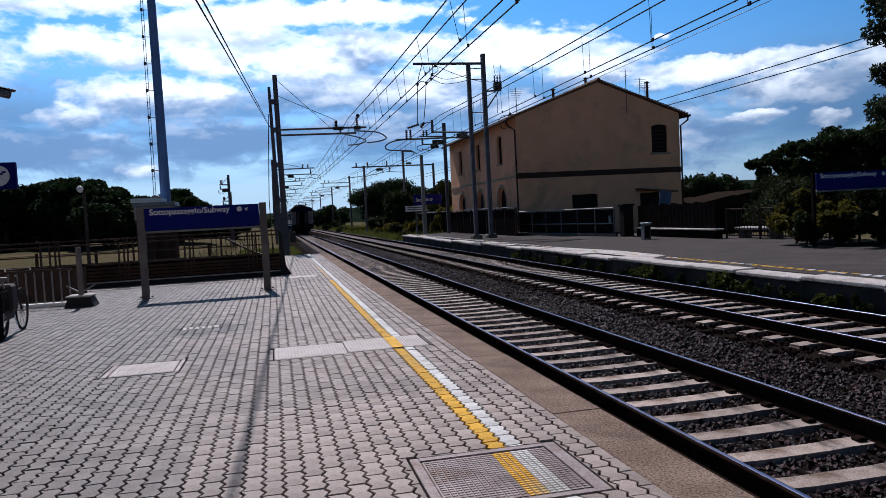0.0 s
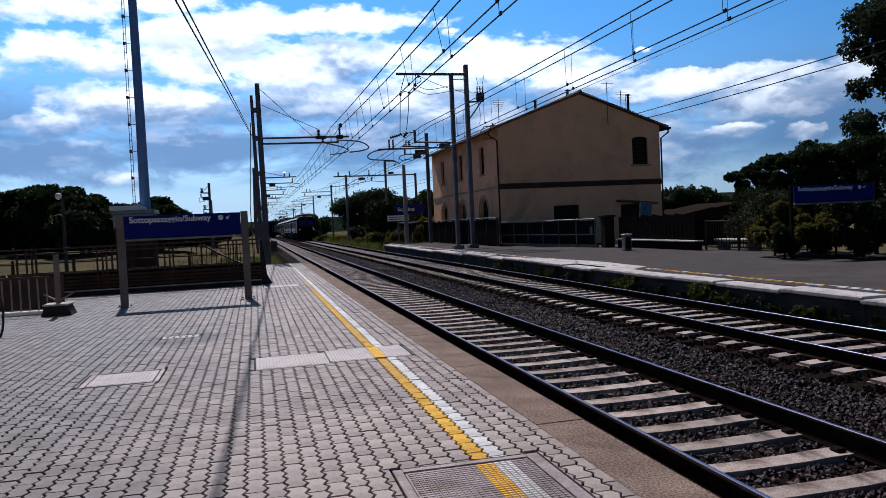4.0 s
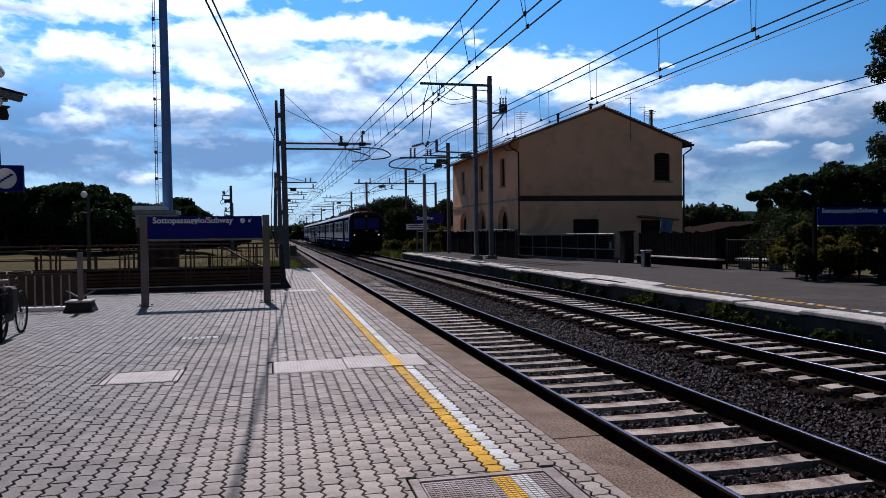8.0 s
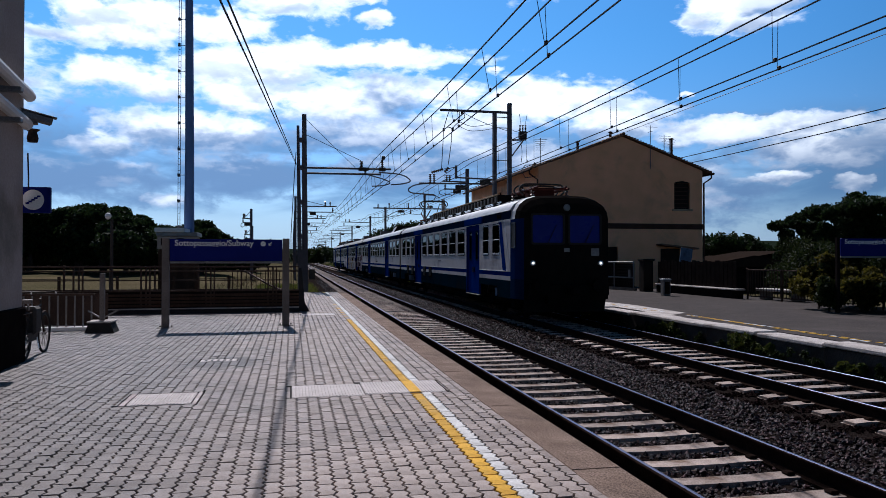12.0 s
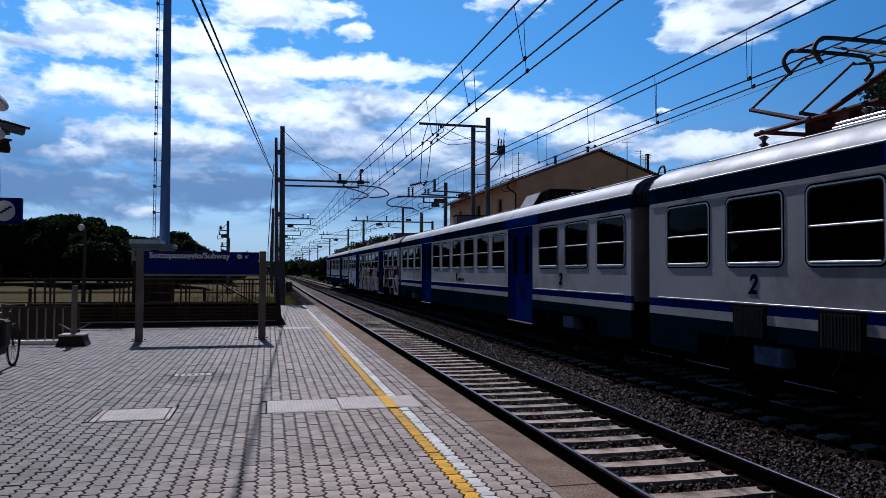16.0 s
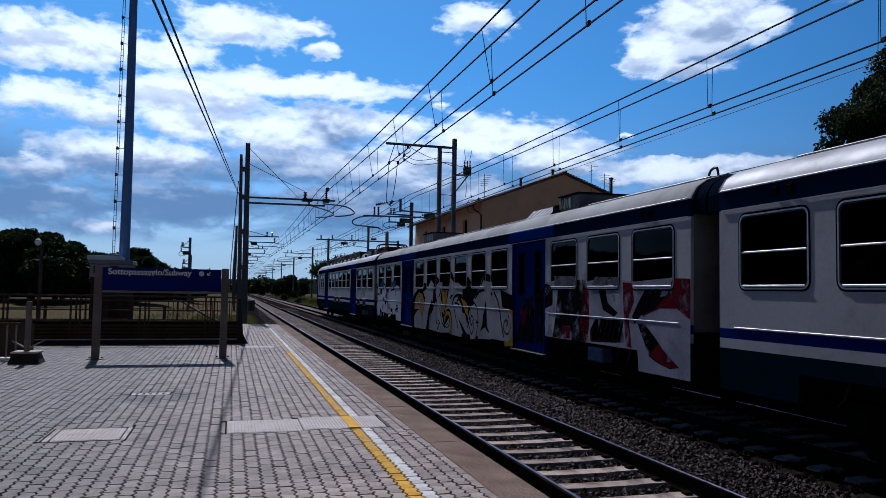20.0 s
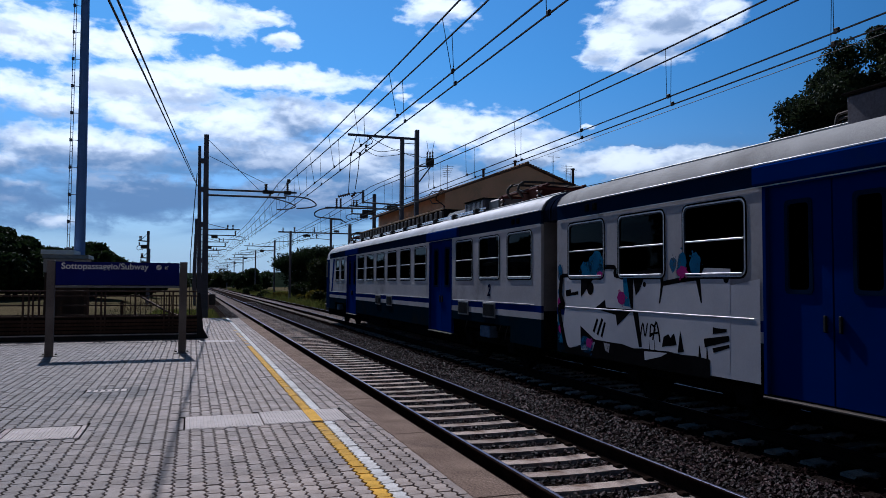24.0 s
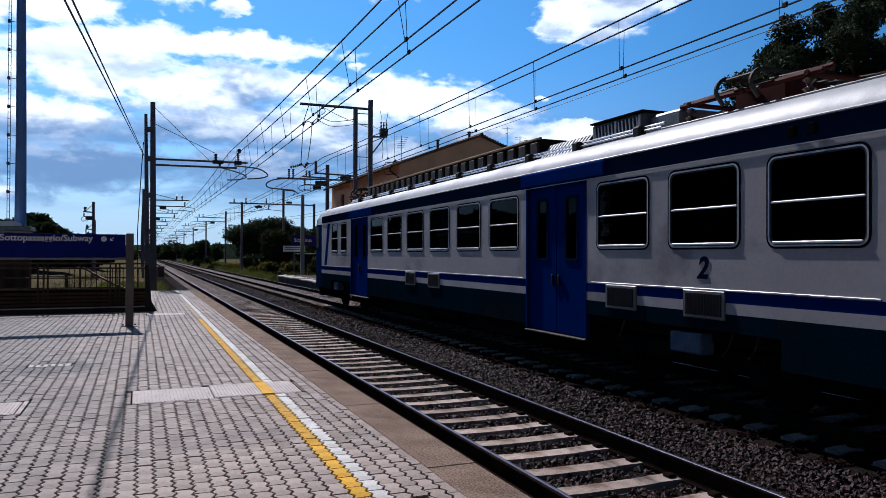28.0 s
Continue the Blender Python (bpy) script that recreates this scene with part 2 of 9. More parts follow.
def leafy(name, a, b, thin_share=0.25, gloss=0.12):
    m = bpy.data.materials.new(name)
    m.use_nodes = True
    n = Nodes(m.node_tree)
    isl = n.make("NewGeometry").outputs["Random Per Island"]
    col = n.mix(isl, a, b)
    big = n.noise(n.make("TexCoord").outputs["Object"], 0.9, 3.0)
    v = n.span(big, 0.3, 0.7, 0.65, 1.25)
    col = n.mix(1.0, col, n.make("CombineColor", {0: v, 1: v, 2: v}).outputs[0], "MULTIPLY")
    p = n.make("BsdfPrincipled", {"Base Color": col, "Roughness": 0.7, "Specular IOR Level": gloss})
    thin = n.make("BsdfTranslucent", {0: col})
    both = n.make("MixShader", {0: thin_share, 1: p.outputs[0], 2: thin.outputs[0]})
    n.make("OutputMaterial", {0: both.outputs[0]})
    return m


def smoky(name, a, b):
    """Thin spray paint: a mottled mist that lets the paint beneath show through."""
    m = surf(name, a, b, 2.0, 0.8, spec=0.0)
    n = Nodes(m.node_tree, True)
    out = next(k for k in n.tree.nodes if k.type == "OUTPUT_MATERIAL")
    paint = out.inputs[0].links[0].from_socket
    vec = n.make("TexCoord").outputs["Object"]
    mist = n.math("ADD", n.noise(vec, 3.2, 5.0, 0.6, 0.3), n.math("MULTIPLY", n.math("SUBTRACT", n.noise(vec, 55.0, 3.0, 0.6), 0.5), 0.35))
    both = n.make("MixShader", {0: n.span(mist, 0.30, 0.56), 1: n.make("BsdfTransparent").outputs[0], 2: paint})
    n.tree.links.new(both.outputs[0], out.inputs[0])
    return m


def glow(name, colour, strength):
    m = bpy.data.materials.new(name)
    m.use_nodes = True
    n = Nodes(m.node_tree)
    n.make("OutputMaterial", {0: n.make("Emission", {0: (*colour, 1), 1: strength}).outputs[0]})
    return m


def pane_glass(name, tint, rough=0.02, see=0.5):
    """Tinted glass: part of the light goes straight through, the rest is a clear mirror by the angle."""
    m = bpy.data.materials.new(name)
    m.use_nodes = True
    n = Nodes(m.node_tree)
    through_it = n.make("BsdfTransparent", {0: (*tint, 1)})
    shine = n.make("BsdfGlossy", {0: (0.9, 0.95, 1.0, 1), "Roughness": rough})
    fac = n.make("Fresnel", {0: 1.09}).outputs[0]
    both = n.make("MixShader", {0: fac, 1: through_it.outputs[0], 2: shine.outputs[0]})
    n.make("OutputMaterial", {0: both.outputs[0]})
    return m


M = {
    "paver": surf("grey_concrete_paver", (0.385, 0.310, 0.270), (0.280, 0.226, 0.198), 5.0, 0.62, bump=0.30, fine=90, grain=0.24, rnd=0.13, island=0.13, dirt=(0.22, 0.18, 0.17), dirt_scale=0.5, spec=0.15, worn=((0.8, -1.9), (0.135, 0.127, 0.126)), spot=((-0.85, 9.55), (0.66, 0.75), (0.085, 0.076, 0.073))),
    "paver_yellow": surf("yellow_paint_on_pavers", (0.72, 0.40, 0.03), (0.55, 0.30, 0.03), 6.0, 0.75, fine=70, grain=0.3, rnd=0.1, dirt=(0.42, 0.33, 0.18), dirt_scale=1.4),
    "paver_white": surf("white_paint_on_pavers", (0.66, 0.64, 0.62), (0.50, 0.48, 0.46), 6.0, 0.75, fine=70, grain=0.25, rnd=0.1, dirt=(0.38, 0.36, 0.33), dirt_scale=1.4),
    "joint": surf("dark_sand_joint", (0.008, 0.007, 0.007), (0.016, 0.014, 0.013), 8.0, 0.95, fine=120, grain=0.4, spec=0.0),
    "kerb": surf("brown_grey_concrete_kerb", (0.176, 0.123, 0.095), (0.275, 0.201, 0.160), 2.2, 0.9, bump=0.6, fine=75, grain=0.7, spec=0.03, dirt=(0.11, 0.080, 0.064), dirt_scale=1.6),
    "slab": surf("pale_ribbed_slab", (0.56, 0.50, 0.48), (0.47, 0.42, 0.40), 4.0, 0.8, fine=60, grain=0.15),
    "plate": surf("checkered_steel_cover", (0.30, 0.245, 0.235), (0.21, 0.168, 0.160), 5.0, 0.6, 0.2, fine=50, grain=0.25, dirt=(0.16, 0.10, 0.07), dirt_scale=3.0),
    "iron": surf("dark_cast_iron", (0.05, 0.045, 0.042), (0.085, 0.07, 0.06), 6.0, 0.7, 0.5, fine=80),
    "ballast": surf("crushed_stone_ballast", (0.011, 0.0084, 0.0078), (0.024, 0.018, 0.016), 25.0, 0.95, bump=1.0, fine=55, grain=0.6, spec=0.0, dirt=(0.012, 0.010, 0.009)),
    "stone": surf("ballast_stone", (0.008, 0.0043, 0.0047), (0.072, 0.039, 0.040), 22.0, 0.60, bump=0.4, fine=60, grain=0.5, island=0.85, spec=0.16),
    "sleeper": surf("weathered_concrete_sleeper", (0.43, 0.350, 0.305), (0.31, 0.245, 0.210), 5.0, 0.9, fine=60, grain=0.35, rnd=0.18, dirt=(0.15, 0.095, 0.065), dirt_scale=3.2),
    "rail": surf("rusty_brown_rail", (0.012, 0.008, 0.007), (0.022, 0.014, 0.011), 5.0, 0.9, 0.0, fine=60, grain=0.4, spec=0.0),
    # worn steel, tinted blue for the highlight along the rail
    "railtop": surf("worn_rail_head_blue_highlight", (0.17, 0.18, 0.27), (0.11, 0.115, 0.17), 3.0, 0.4, 1.0, bump=0.02, fine=80, grain=0.1, stretch=(1, 0.1, 1)),
    "asphalt": surf("grey_asphalt", (0.060, 0.052, 0.050), (0.078, 0.068, 0.064), 1.5, 0.95, bump=0.3, fine=90, grain=0.35, spec=0.03, dirt=(0.10, 0.086, 0.08), dirt_scale=0.4),
    "old_concrete": surf("stained_concrete", (0.20, 0.18, 0.155), (0.13, 0.115, 0.10), 1.5, 0.9, bump=0.4, fine=30, grain=0.35, dirt=(0.10, 0.09, 0.075), dirt_scale=0.9),
    "pale_concrete": surf("pale_concrete_edge", (0.55, 0.50, 0.47), (0.40, 0.355, 0.33), 3.0, 0.85, bump=0.4, fine=40, grain=0.35, dirt=(0.17, 0.145, 0.125), dirt_scale=2.2),
    "grass": surf("dry_meadow", (0.115, 0.092, 0.055), (0.075, 0.068, 0.036), 0.12, 1.0, bump=0.8, fine=9.0, grain=0.5, spec=0.0, dirt=(0.065, 0.05, 0.026), dirt_scale=0.05),
    "blade": leafy("grass_blades", (0.075, 0.11, 0.02), (0.20, 0.19, 0.05)),
    "weed": leafy("green_weeds", (0.03, 0.05, 0.010), (0.12, 0.125, 0.024)),
    "plaster": surf("ochre_plaster", (0.92, 0.47, 0.26), (0.80, 0.41, 0.22), 0.8, 0.9, bump=0.2, fine=25, grain=0.12, dirt=(0.55, 0.31, 0.18), dirt_scale=0.35),
    "plaster_grey": surf("grey_beige_plaster", (0.42, 0.35, 0.31), (0.35, 0.29, 0.26), 0.9, 0.9, bump=0.2, fine=30, grain=0.1, dirt=(0.22, 0.19, 0.16), dirt_scale=0.6),
    "brown_trim": surf("dark_brown_band", (0.075, 0.04, 0.03), (0.055, 0.03, 0.022), 2.0, 0.85),
    "stone_trim": surf("sandstone_trim", (0.42, 0.33, 0.22), (0.33, 0.26, 0.18), 2.0, 0.9),
    "rooftile": surf("old_clay_roof_tile", (0.20, 0.10, 0.06), (0.13, 0.075, 0.05), 3.0, 0.9, fine=40, grain=0.35, rnd=0.2, island=0.3),
    "shutter": surf("dark_brown_shutter", (0.022, 0.016, 0.013), (0.03, 0.022, 0.018), 3.0, 0.9, spec=0.0),
    "wood": surf("weathered_timber", (0.075, 0.045, 0.032), (0.05, 0.032, 0.024), 3.0, 0.85, stretch=(1, 1, 0.2), spec=0.0),
    "mast": surf("dull_galvanised_steel_mast", (0.135, 0.125, 0.14), (0.09, 0.084, 0.095), 1.5, 0.7, 0.2, fine=30, grain=0.2),
    "mast_pale": surf("pale_concrete_pole", (0.30, 0.29, 0.28), (0.24, 0.235, 0.23), 1.5, 0.85),
    "wire": surf("dark_copper_wire", (0.03, 0.027, 0.026), (0.04, 0.034, 0.03), 1.0, 0.6, 0.3),
    "insulator": surf("brown_porcelain_insulator", (0.05, 0.025, 0.02), (0.07, 0.035, 0.025), 4.0, 0.25, spec=0.6),
    "pole_blue": surf("blue_grey_painted_tower", (0.17, 0.27, 0.52), (0.13, 0.21, 0.42), 1.0, 0.55, 0.1),
    "fence": surf("brown_painted_steel", (0.075, 0.052, 0.042), (0.05, 0.036, 0.03), 2.0, 0.6, 0.2, spec=0.0),
    "fence_grey": surf("zinc_coated_steel", (0.22, 0.215, 0.21), (0.15, 0.148, 0.147), 3.0, 0.5, 0.6),
    "post": surf("grey_sign_post", (0.175, 0.155, 0.142), (0.125, 0.112, 0.103), 2.0, 0.7, 0.2),
    "sign_blue": surf("blue_enamel_panel", (0.010, 0.016, 0.15), (0.008, 0.013, 0.125), 2.0, 0.45, grain=0.06, bump=0.02, spec=0.03),
    "white_paint": surf("white_paint", (0.78, 0.78, 0.78), (0.70, 0.70, 0.70), 3.0, 0.5, grain=0.06, bump=0.03),
    "yellow_paint": surf("yellow_paint", (0.66, 0.38, 0.04), (0.5, 0.3, 0.05), 3.0, 0.7, grain=0.25),
    "black": surf("black_rubber", (0.018, 0.018, 0.019), (0.028, 0.027, 0.027), 5.0, 0.7, bump=0.1),
    "chrome": surf("bright_aluminium", (0.62, 0.63, 0.65), (0.5, 0.51, 0.53), 6.0, 0.28, 1.0, bump=0.02, grain=0.06),
    "bark": surf("dark_bark", (0.06, 0.045, 0.035), (0.035, 0.027, 0.022), 6.0, 0.95, bump=0.8, fine=20, grain=0.5, stretch=(1, 1, 0.25)),
    "pine": leafy("dark_pine_needles", (0.010, 0.020, 0.007), (0.030, 0.048, 0.015)),
    "pine_near": leafy("pine_needles", (0.016, 0.026, 0.012), (0.046, 0.060, 0.028)),
    "leaf": leafy("green_leaves", (0.009, 0.018, 0.005), (0.034, 0.043, 0.011)),
    "leaf_light": leafy("yellow_green_leaves", (0.04, 0.042, 0.007), (0.135, 0.11, 0.018), 0.45),
    "car_white": surf("pale_grey_train_paint", (0.45, 0.437, 0.45), (0.40, 0.388, 0.40), 0.8, 0.5, spec=0.03, grain=0.06, bump=0.03, fine=20, dirt=(0.26, 0.25, 0.255), dirt_scale=0.5),
    # grime and the shade of the gap between coaches, both in the colour
    "car_end": surf("grimy_shaded_train_end_paint", (0.24, 0.225, 0.22), (0.15, 0.138, 0.135), 1.2, 0.7, spec=0.02, grain=0.12, bump=0.05, dirt=(0.10, 0.085, 0.08), dirt_scale=0.9),
    "car_blue": surf("bright_blue_train_paint", (0.003, 0.022, 0.155), (0.002, 0.017, 0.125), 0.8, 0.5, grain=0.06, bump=0.03, dirt=(0.006, 0.022, 0.11), dirt_scale=0.9, spec=0.0),
    "car_navy": surf("dark_blue_train_paint", (0.006, 0.018, 0.050), (0.005, 0.015, 0.042), 0.8, 0.5, grain=0.08, bump=0.03, spec=0.0),
    "car_teal": surf("dark_teal_train_paint", (0.003, 0.014, 0.025), (0.002, 0.011, 0.020), 0.8, 0.6, grain=0.1, dirt=(0.012, 0.014, 0.017), dirt_scale=0.8, spec=0.0),
    "car_roof": surf("silver_grey_roof_paint", (0.46, 0.465, 0.48), (0.36, 0.365, 0.38), 0.9, 0.56, 0.20, grain=0.10, bump=0.04, dirt=(0.25, 0.25, 0.26), dirt_scale=0.5),
    "dull_roof": surf("matt_grey_roof_paint", (0.43, 0.425, 0.42), (0.33, 0.325, 0.32), 0.9, 0.85, 0.0, grain=0.14, bump=0.05, dirt=(0.24, 0.235, 0.23), dirt_scale=0.6),
    "window_rim": surf("grey_blue_window_rim", (0.050, 0.052, 0.058), (0.036, 0.038, 0.043), 3.0, 0.5, 0.2, grain=0.1, spec=0.1),
    "grimy_wall": surf("grimy_concrete_wall", (0.030, 0.024, 0.021), (0.018, 0.015, 0.013), 1.5, 0.95, bump=0.4, fine=30, grain=0.4, spec=0.03, dirt=(0.025, 0.022, 0.02), dirt_scale=0.9),
    "thin_metal": surf("dull_aluminium_strip", (0.52, 0.525, 0.54), (0.40, 0.405, 0.42), 6.0, 0.5, 0.5, bump=0.02, grain=0.08),
    "straw": leafy("dry_straw_grass", (0.085, 0.072, 0.036), (0.17, 0.14, 0.075)),
    "cab_blue": surf("deep_blue_cab_paint", (0.006, 0.020, 0.085), (0.005, 0.016, 0.068), 0.8, 0.5, grain=0.06, bump=0.03, spec=0.0),
    # ballast stone with the deep shade beside the train put into its colour
    "shaded_stone": surf("shade_dark_ballast_stone", (0.004, 0.0026, 0.0027), (0.020, 0.0120, 0.0112), 9.0, 0.95, bump=0.3, fine=60, grain=0.3, island=0.55, spec=0.0),
    "box_blue": surf("pale_blue_equipment_paint", (0.12, 0.17, 0.24), (0.08, 0.12, 0.18), 3.0, 0.7, spec=0.05, dirt=(0.05, 0.06, 0.07), dirt_scale=2.0),
    "bellows": surf("grey_rubber_bellows", (0.026, 0.025, 0.029), (0.018, 0.018, 0.021), 2.0, 0.85, spec=0.0),
    "car_hood": surf("dark_blue_upper_end", (0.006, 0.009, 0.022), (0.008, 0.011, 0.026), 2.0, 0.8, spec=0.0),
    "number_blue": surf("dark_blue_number", (0.004, 0.008, 0.030), (0.005, 0.010, 0.034), 2.0, 0.7, grain=0.05, bump=0.0, spec=0.0),
    "tan_paint": surf("tan_painted_rail", (0.40, 0.28, 0.17), (0.30, 0.21, 0.13), 2.0, 0.7),
    "board_dark": surf("near_black_board", (0.010, 0.008, 0.008), (0.016, 0.013, 0.012), 3.0, 0.95, spec=0.0),
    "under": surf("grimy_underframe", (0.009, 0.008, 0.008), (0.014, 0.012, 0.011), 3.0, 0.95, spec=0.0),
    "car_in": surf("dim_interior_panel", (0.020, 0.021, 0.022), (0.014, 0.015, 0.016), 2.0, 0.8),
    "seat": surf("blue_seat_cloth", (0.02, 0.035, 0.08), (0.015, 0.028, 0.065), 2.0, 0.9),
    "tinted": pane_glass("tinted_window_glass", (0.05, 0.055, 0.065)),
    # the windscreen's deep blue reflection is given as its own colour
    "screen": surf("windscreen_blue_reflection", (0.006, 0.014, 0.20), (0.004, 0.010, 0.15), 1.2, 0.30, spec=0.10, grain=0.03, bump=0.0),
    "red_oxide": surf("red_brown_pantograph", (0.075, 0.018, 0.014), (0.05, 0.014, 0.011), 3.0, 0.7, 0.1, spec=0.05),
    "paint_black": surf("black_spray_paint", (0.006, 0.006, 0.007), (0.010, 0.010, 0.011), 3.0, 0.5, spec=0.0),
    "paint_white": surf("white_spray_paint", (0.58, 0.58, 0.61), (0.47, 0.47, 0.51), 0.8, 0.5, spec=0.0, grain=0.05, bump=0.02),
    "paint_red": surf("red_spray_paint", (0.30, 0.02, 0.03), (0.22, 0.018, 0.025), 2.0, 0.5, spec=0.0),
    "paint_silver": surf("dull_silver_spray_paint", (0.34, 0.335, 0.345), (0.24, 0.235, 0.245), 1.5, 0.5, spec=0.0, grain=0.10, bump=0.02),
    "paint_teal": surf("turquoise_spray_paint", (0.02, 0.17, 0.30), (0.02, 0.12, 0.24), 2.0, 0.5, spec=0.0),
    "paint_pink": surf("magenta_spray_paint", (0.36, 0.03, 0.20), (0.3, 0.025, 0.16), 2.0, 0.5, spec=0.0),
    "paint_ochre": surf("ochre_spray_paint", (0.34, 0.20, 0.03), (0.28, 0.16, 0.03), 2.0, 0.5, spec=0.0),
    "paint_grey": surf("grey_spray_paint", (0.20, 0.195, 0.22), (0.12, 0.115, 0.135), 2.0, 0.5, spec=0.0),
    "paint_lilac": surf("lilac_grey_spray_paint", (0.36, 0.345, 0.40), (0.26, 0.25, 0.30), 1.4, 0.5, spec=0.0, dirt=(0.18, 0.165, 0.19), dirt_scale=1.1),
    # stains, plus the shade of the track-facing side worked into the colour
    "edge_wall": surf("stained_shaded_platform_wall", (0.105, 0.078, 0.062), (0.055, 0.042, 0.034), 1.6, 0.95, bump=0.4, fine=30, grain=0.4, spec=0.03, dirt=(0.06, 0.05, 0.045), dirt_scale=1.1),
    "mist_black": smoky("black_spray_mist", (0.006, 0.006, 0.007), (0.012, 0.011, 0.012)),
    "mist_teal": smoky("turquoise_spray_mist", (0.02, 0.13, 0.26), (0.02, 0.10, 0.20)),
    "mist_red": smoky("red_spray_mist", (0.15, 0.010, 0.020), (0.10, 0.010, 0.016)),
    "mist_white": smoky("white_spray_mist", (0.42, 0.42, 0.45), (0.32, 0.32, 0.36)),
    "mist_grey": smoky("grey_spray_mist", (0.17, 0.165, 0.185), (0.10, 0.095, 0.115)),
    "head_lamp": glow("lit_headlamp", (1.0, 0.92, 0.75), 2.0),
    "hill": surf("far_wooded_hill", (0.012, 0.020, 0.014), (0.020, 0.028, 0.018), 0.02, 1.0, fine=0.25, grain=0.4, bump=0.0, spec=0.0),
}
# ---- mesh helpers ----
class Geo:
    """Gathers vertices and faces of one part."""

    def __init__(self):
        self.v, self.f, self.weld = [], [], False

    def add(self, verts, faces):
        k = len(self.v)
        self.v += [tuple(p) for p in verts]
        self.f += [tuple(i + k for i in face) for face in faces]
        return self

    def box(self, x0, y0, z0, x1, y1, z1, m=None):
        p = [Vector((x, y, z)) for x in (x0, x1) for y in (y0, y1) for z in (z0, z1)]
        if m is not None:
            p = [m @ q for q in p]
        return self.add(p, [(0, 1, 3, 2), (4, 6, 7, 5), (0, 4, 5, 1), (2, 3, 7, 6), (0, 2, 6, 4), (1, 5, 7, 3)])

    def cbox(self, x0, y0, z0, x1, y1, z1, c=0.01, m=None):
        """A box with chamfered edges."""
        lo, hi, pts, index = (x0, y0, z0), (x1, y1, z1), [], {}
        for i in range(8):
            bits = ((i >> 2) & 1, (i >> 1) & 1, i & 1)
            for a in range(3):
                q = [hi[k] if bits[k] else lo[k] for k in range(3)]
                for k in range(3):
                    if k != a:
                        q[k] += -c if bits[k] else c
                index[bits, a] = len(pts)
                pts.append(Vector(q) if m is None else m @ Vector(q))
        faces = []
        for a in range(3):
            b, d = (a + 1) % 3, (a + 2) % 3
            for s in (0, 1):
                ring = []
                for u, w in ((0, 0), (1, 0), (1, 1), (0, 1)):
                    bits = [0, 0, 0]
                    bits[a], bits[b], bits[d] = s, u, w
                    ring.append(index[tuple(bits), a])
                faces.append(tuple(ring if s else ring[::-1]))
            for u in (0, 1):
                for w in (0, 1):
                    p, q = [0, 0, 0], [0, 0, 0]
                    p[b] = q[b] = u
                    p[d] = q[d] = w
                    p[a], q[a] = 0, 1
                    p, q = tuple(p), tuple(q)
                    face = (index[p, b], index[q, b], index[q, d], index[p, d])
                    faces.append(face if (u == w) else face[::-1])
        for i in range(8):
            bits = ((i >> 2) & 1, (i >> 1) & 1, i & 1)
            tri = tuple(index[bits, a] for a in range(3))
            faces.append(tri if sum(bits) % 2 else tri[::-1])
        return self.add(pts, faces)

    def rod(self, points, r, n=8, r_end=None, closed=False, cap=True):
        """A round bar along points; r may taper to r_end."""
        pts = [Vector(p) for p in points]
        rings, last = [], len(pts) - 1
        up = None
        for i, p in enumerate(pts):
            a, b = pts[i - 1] if i or closed else p, pts[(i + 1) % len(pts)] if i < last or closed else p
            d = (b - a).normalized() if (b - a).length > 1e-9 else Vector((0, 0, 1))
            if up is None:
                up = Vector((0, 0, 1)) if abs(d.z) < 0.9 else Vector((1, 0, 0))
            s = d.cross(up)
            s = s.normalized() if s.length > 1e-6 else d.orthogonal().normalized()
            up = s.cross(d).normalized()
            rad = r if r_end is None else r + (r_end - r) * i / max(last, 1)
            rings.append([p + rad * (s * math.cos(2 * math.pi * k / n) + up * math.sin(2 * math.pi * k / n)) for k in range(n)])
        verts = [q for ring in rings for q in ring]
        faces = []
        for i in range(len(rings) if closed else last):
            j = (i + 1) % len(rings)
            faces += [(i * n + k, i * n + (k + 1) % n, j * n + (k + 1) % n, j * n + k) for k in range(n)]
        if cap and not closed:
            faces += [tuple(range(n))[::-1], tuple(last * n + k for k in range(n))]
        return self.add(verts, faces)

    def lathe(self, profile, at=(0, 0, 0), n=12, m=None):
        """A turned body: profile of (radius, height) round the z axis."""
        verts, faces = [], []
        for r, z in profile:
            for k in range(n):
                q = Vector((at[0] + r * math.cos(2 * math.pi * k / n), at[1] + r * math.sin(2 * math.pi * k / n), at[2] + z))
                verts.append(q if m is None else m @ q)
        for i in range(len(profile) - 1):
            faces += [(i * n + k, i * n + (k + 1) % n, (i + 1) * n + (k + 1) % n, (i + 1) * n + k) for k in range(n)]
        faces += [tuple(range(n))[::-1], tuple((len(profile) - 1) * n + k for k in range(n))]
        return self.add(verts, faces)

    def prism(self, outline, lo, hi, axis="y", m=None):
        """An outline in the plane across the axis, drawn out from lo to hi."""
        n = len(outline)
        put = {"x": lambda u, w, h: (h, u, w), "y": lambda u, w, h: (u, h, w), "z": lambda u, w, h: (u, w, h)}[axis]
        verts = [Vector(put(u, w, h)) for h in (lo, hi) for u, w in outline]
        if m is not None:
            verts = [m @ q for q in verts]
        faces = [(k, (k + 1) % n, n + (k + 1) % n, n + k) for k in range(n)] + [tuple(range(n))[::-1], tuple(range(n, 2 * n))]
        return self.add(verts, faces)

    def sheet(self, outline, axis="x", at=0.0):
        put = {"x": lambda u, w: (at, u, w), "y": lambda u, w: (u, at, w), "z": lambda u, w: (u, w, at)}[axis]
        return self.add([put(u, w) for u, w in outline], [tuple(range(len(outline)))])

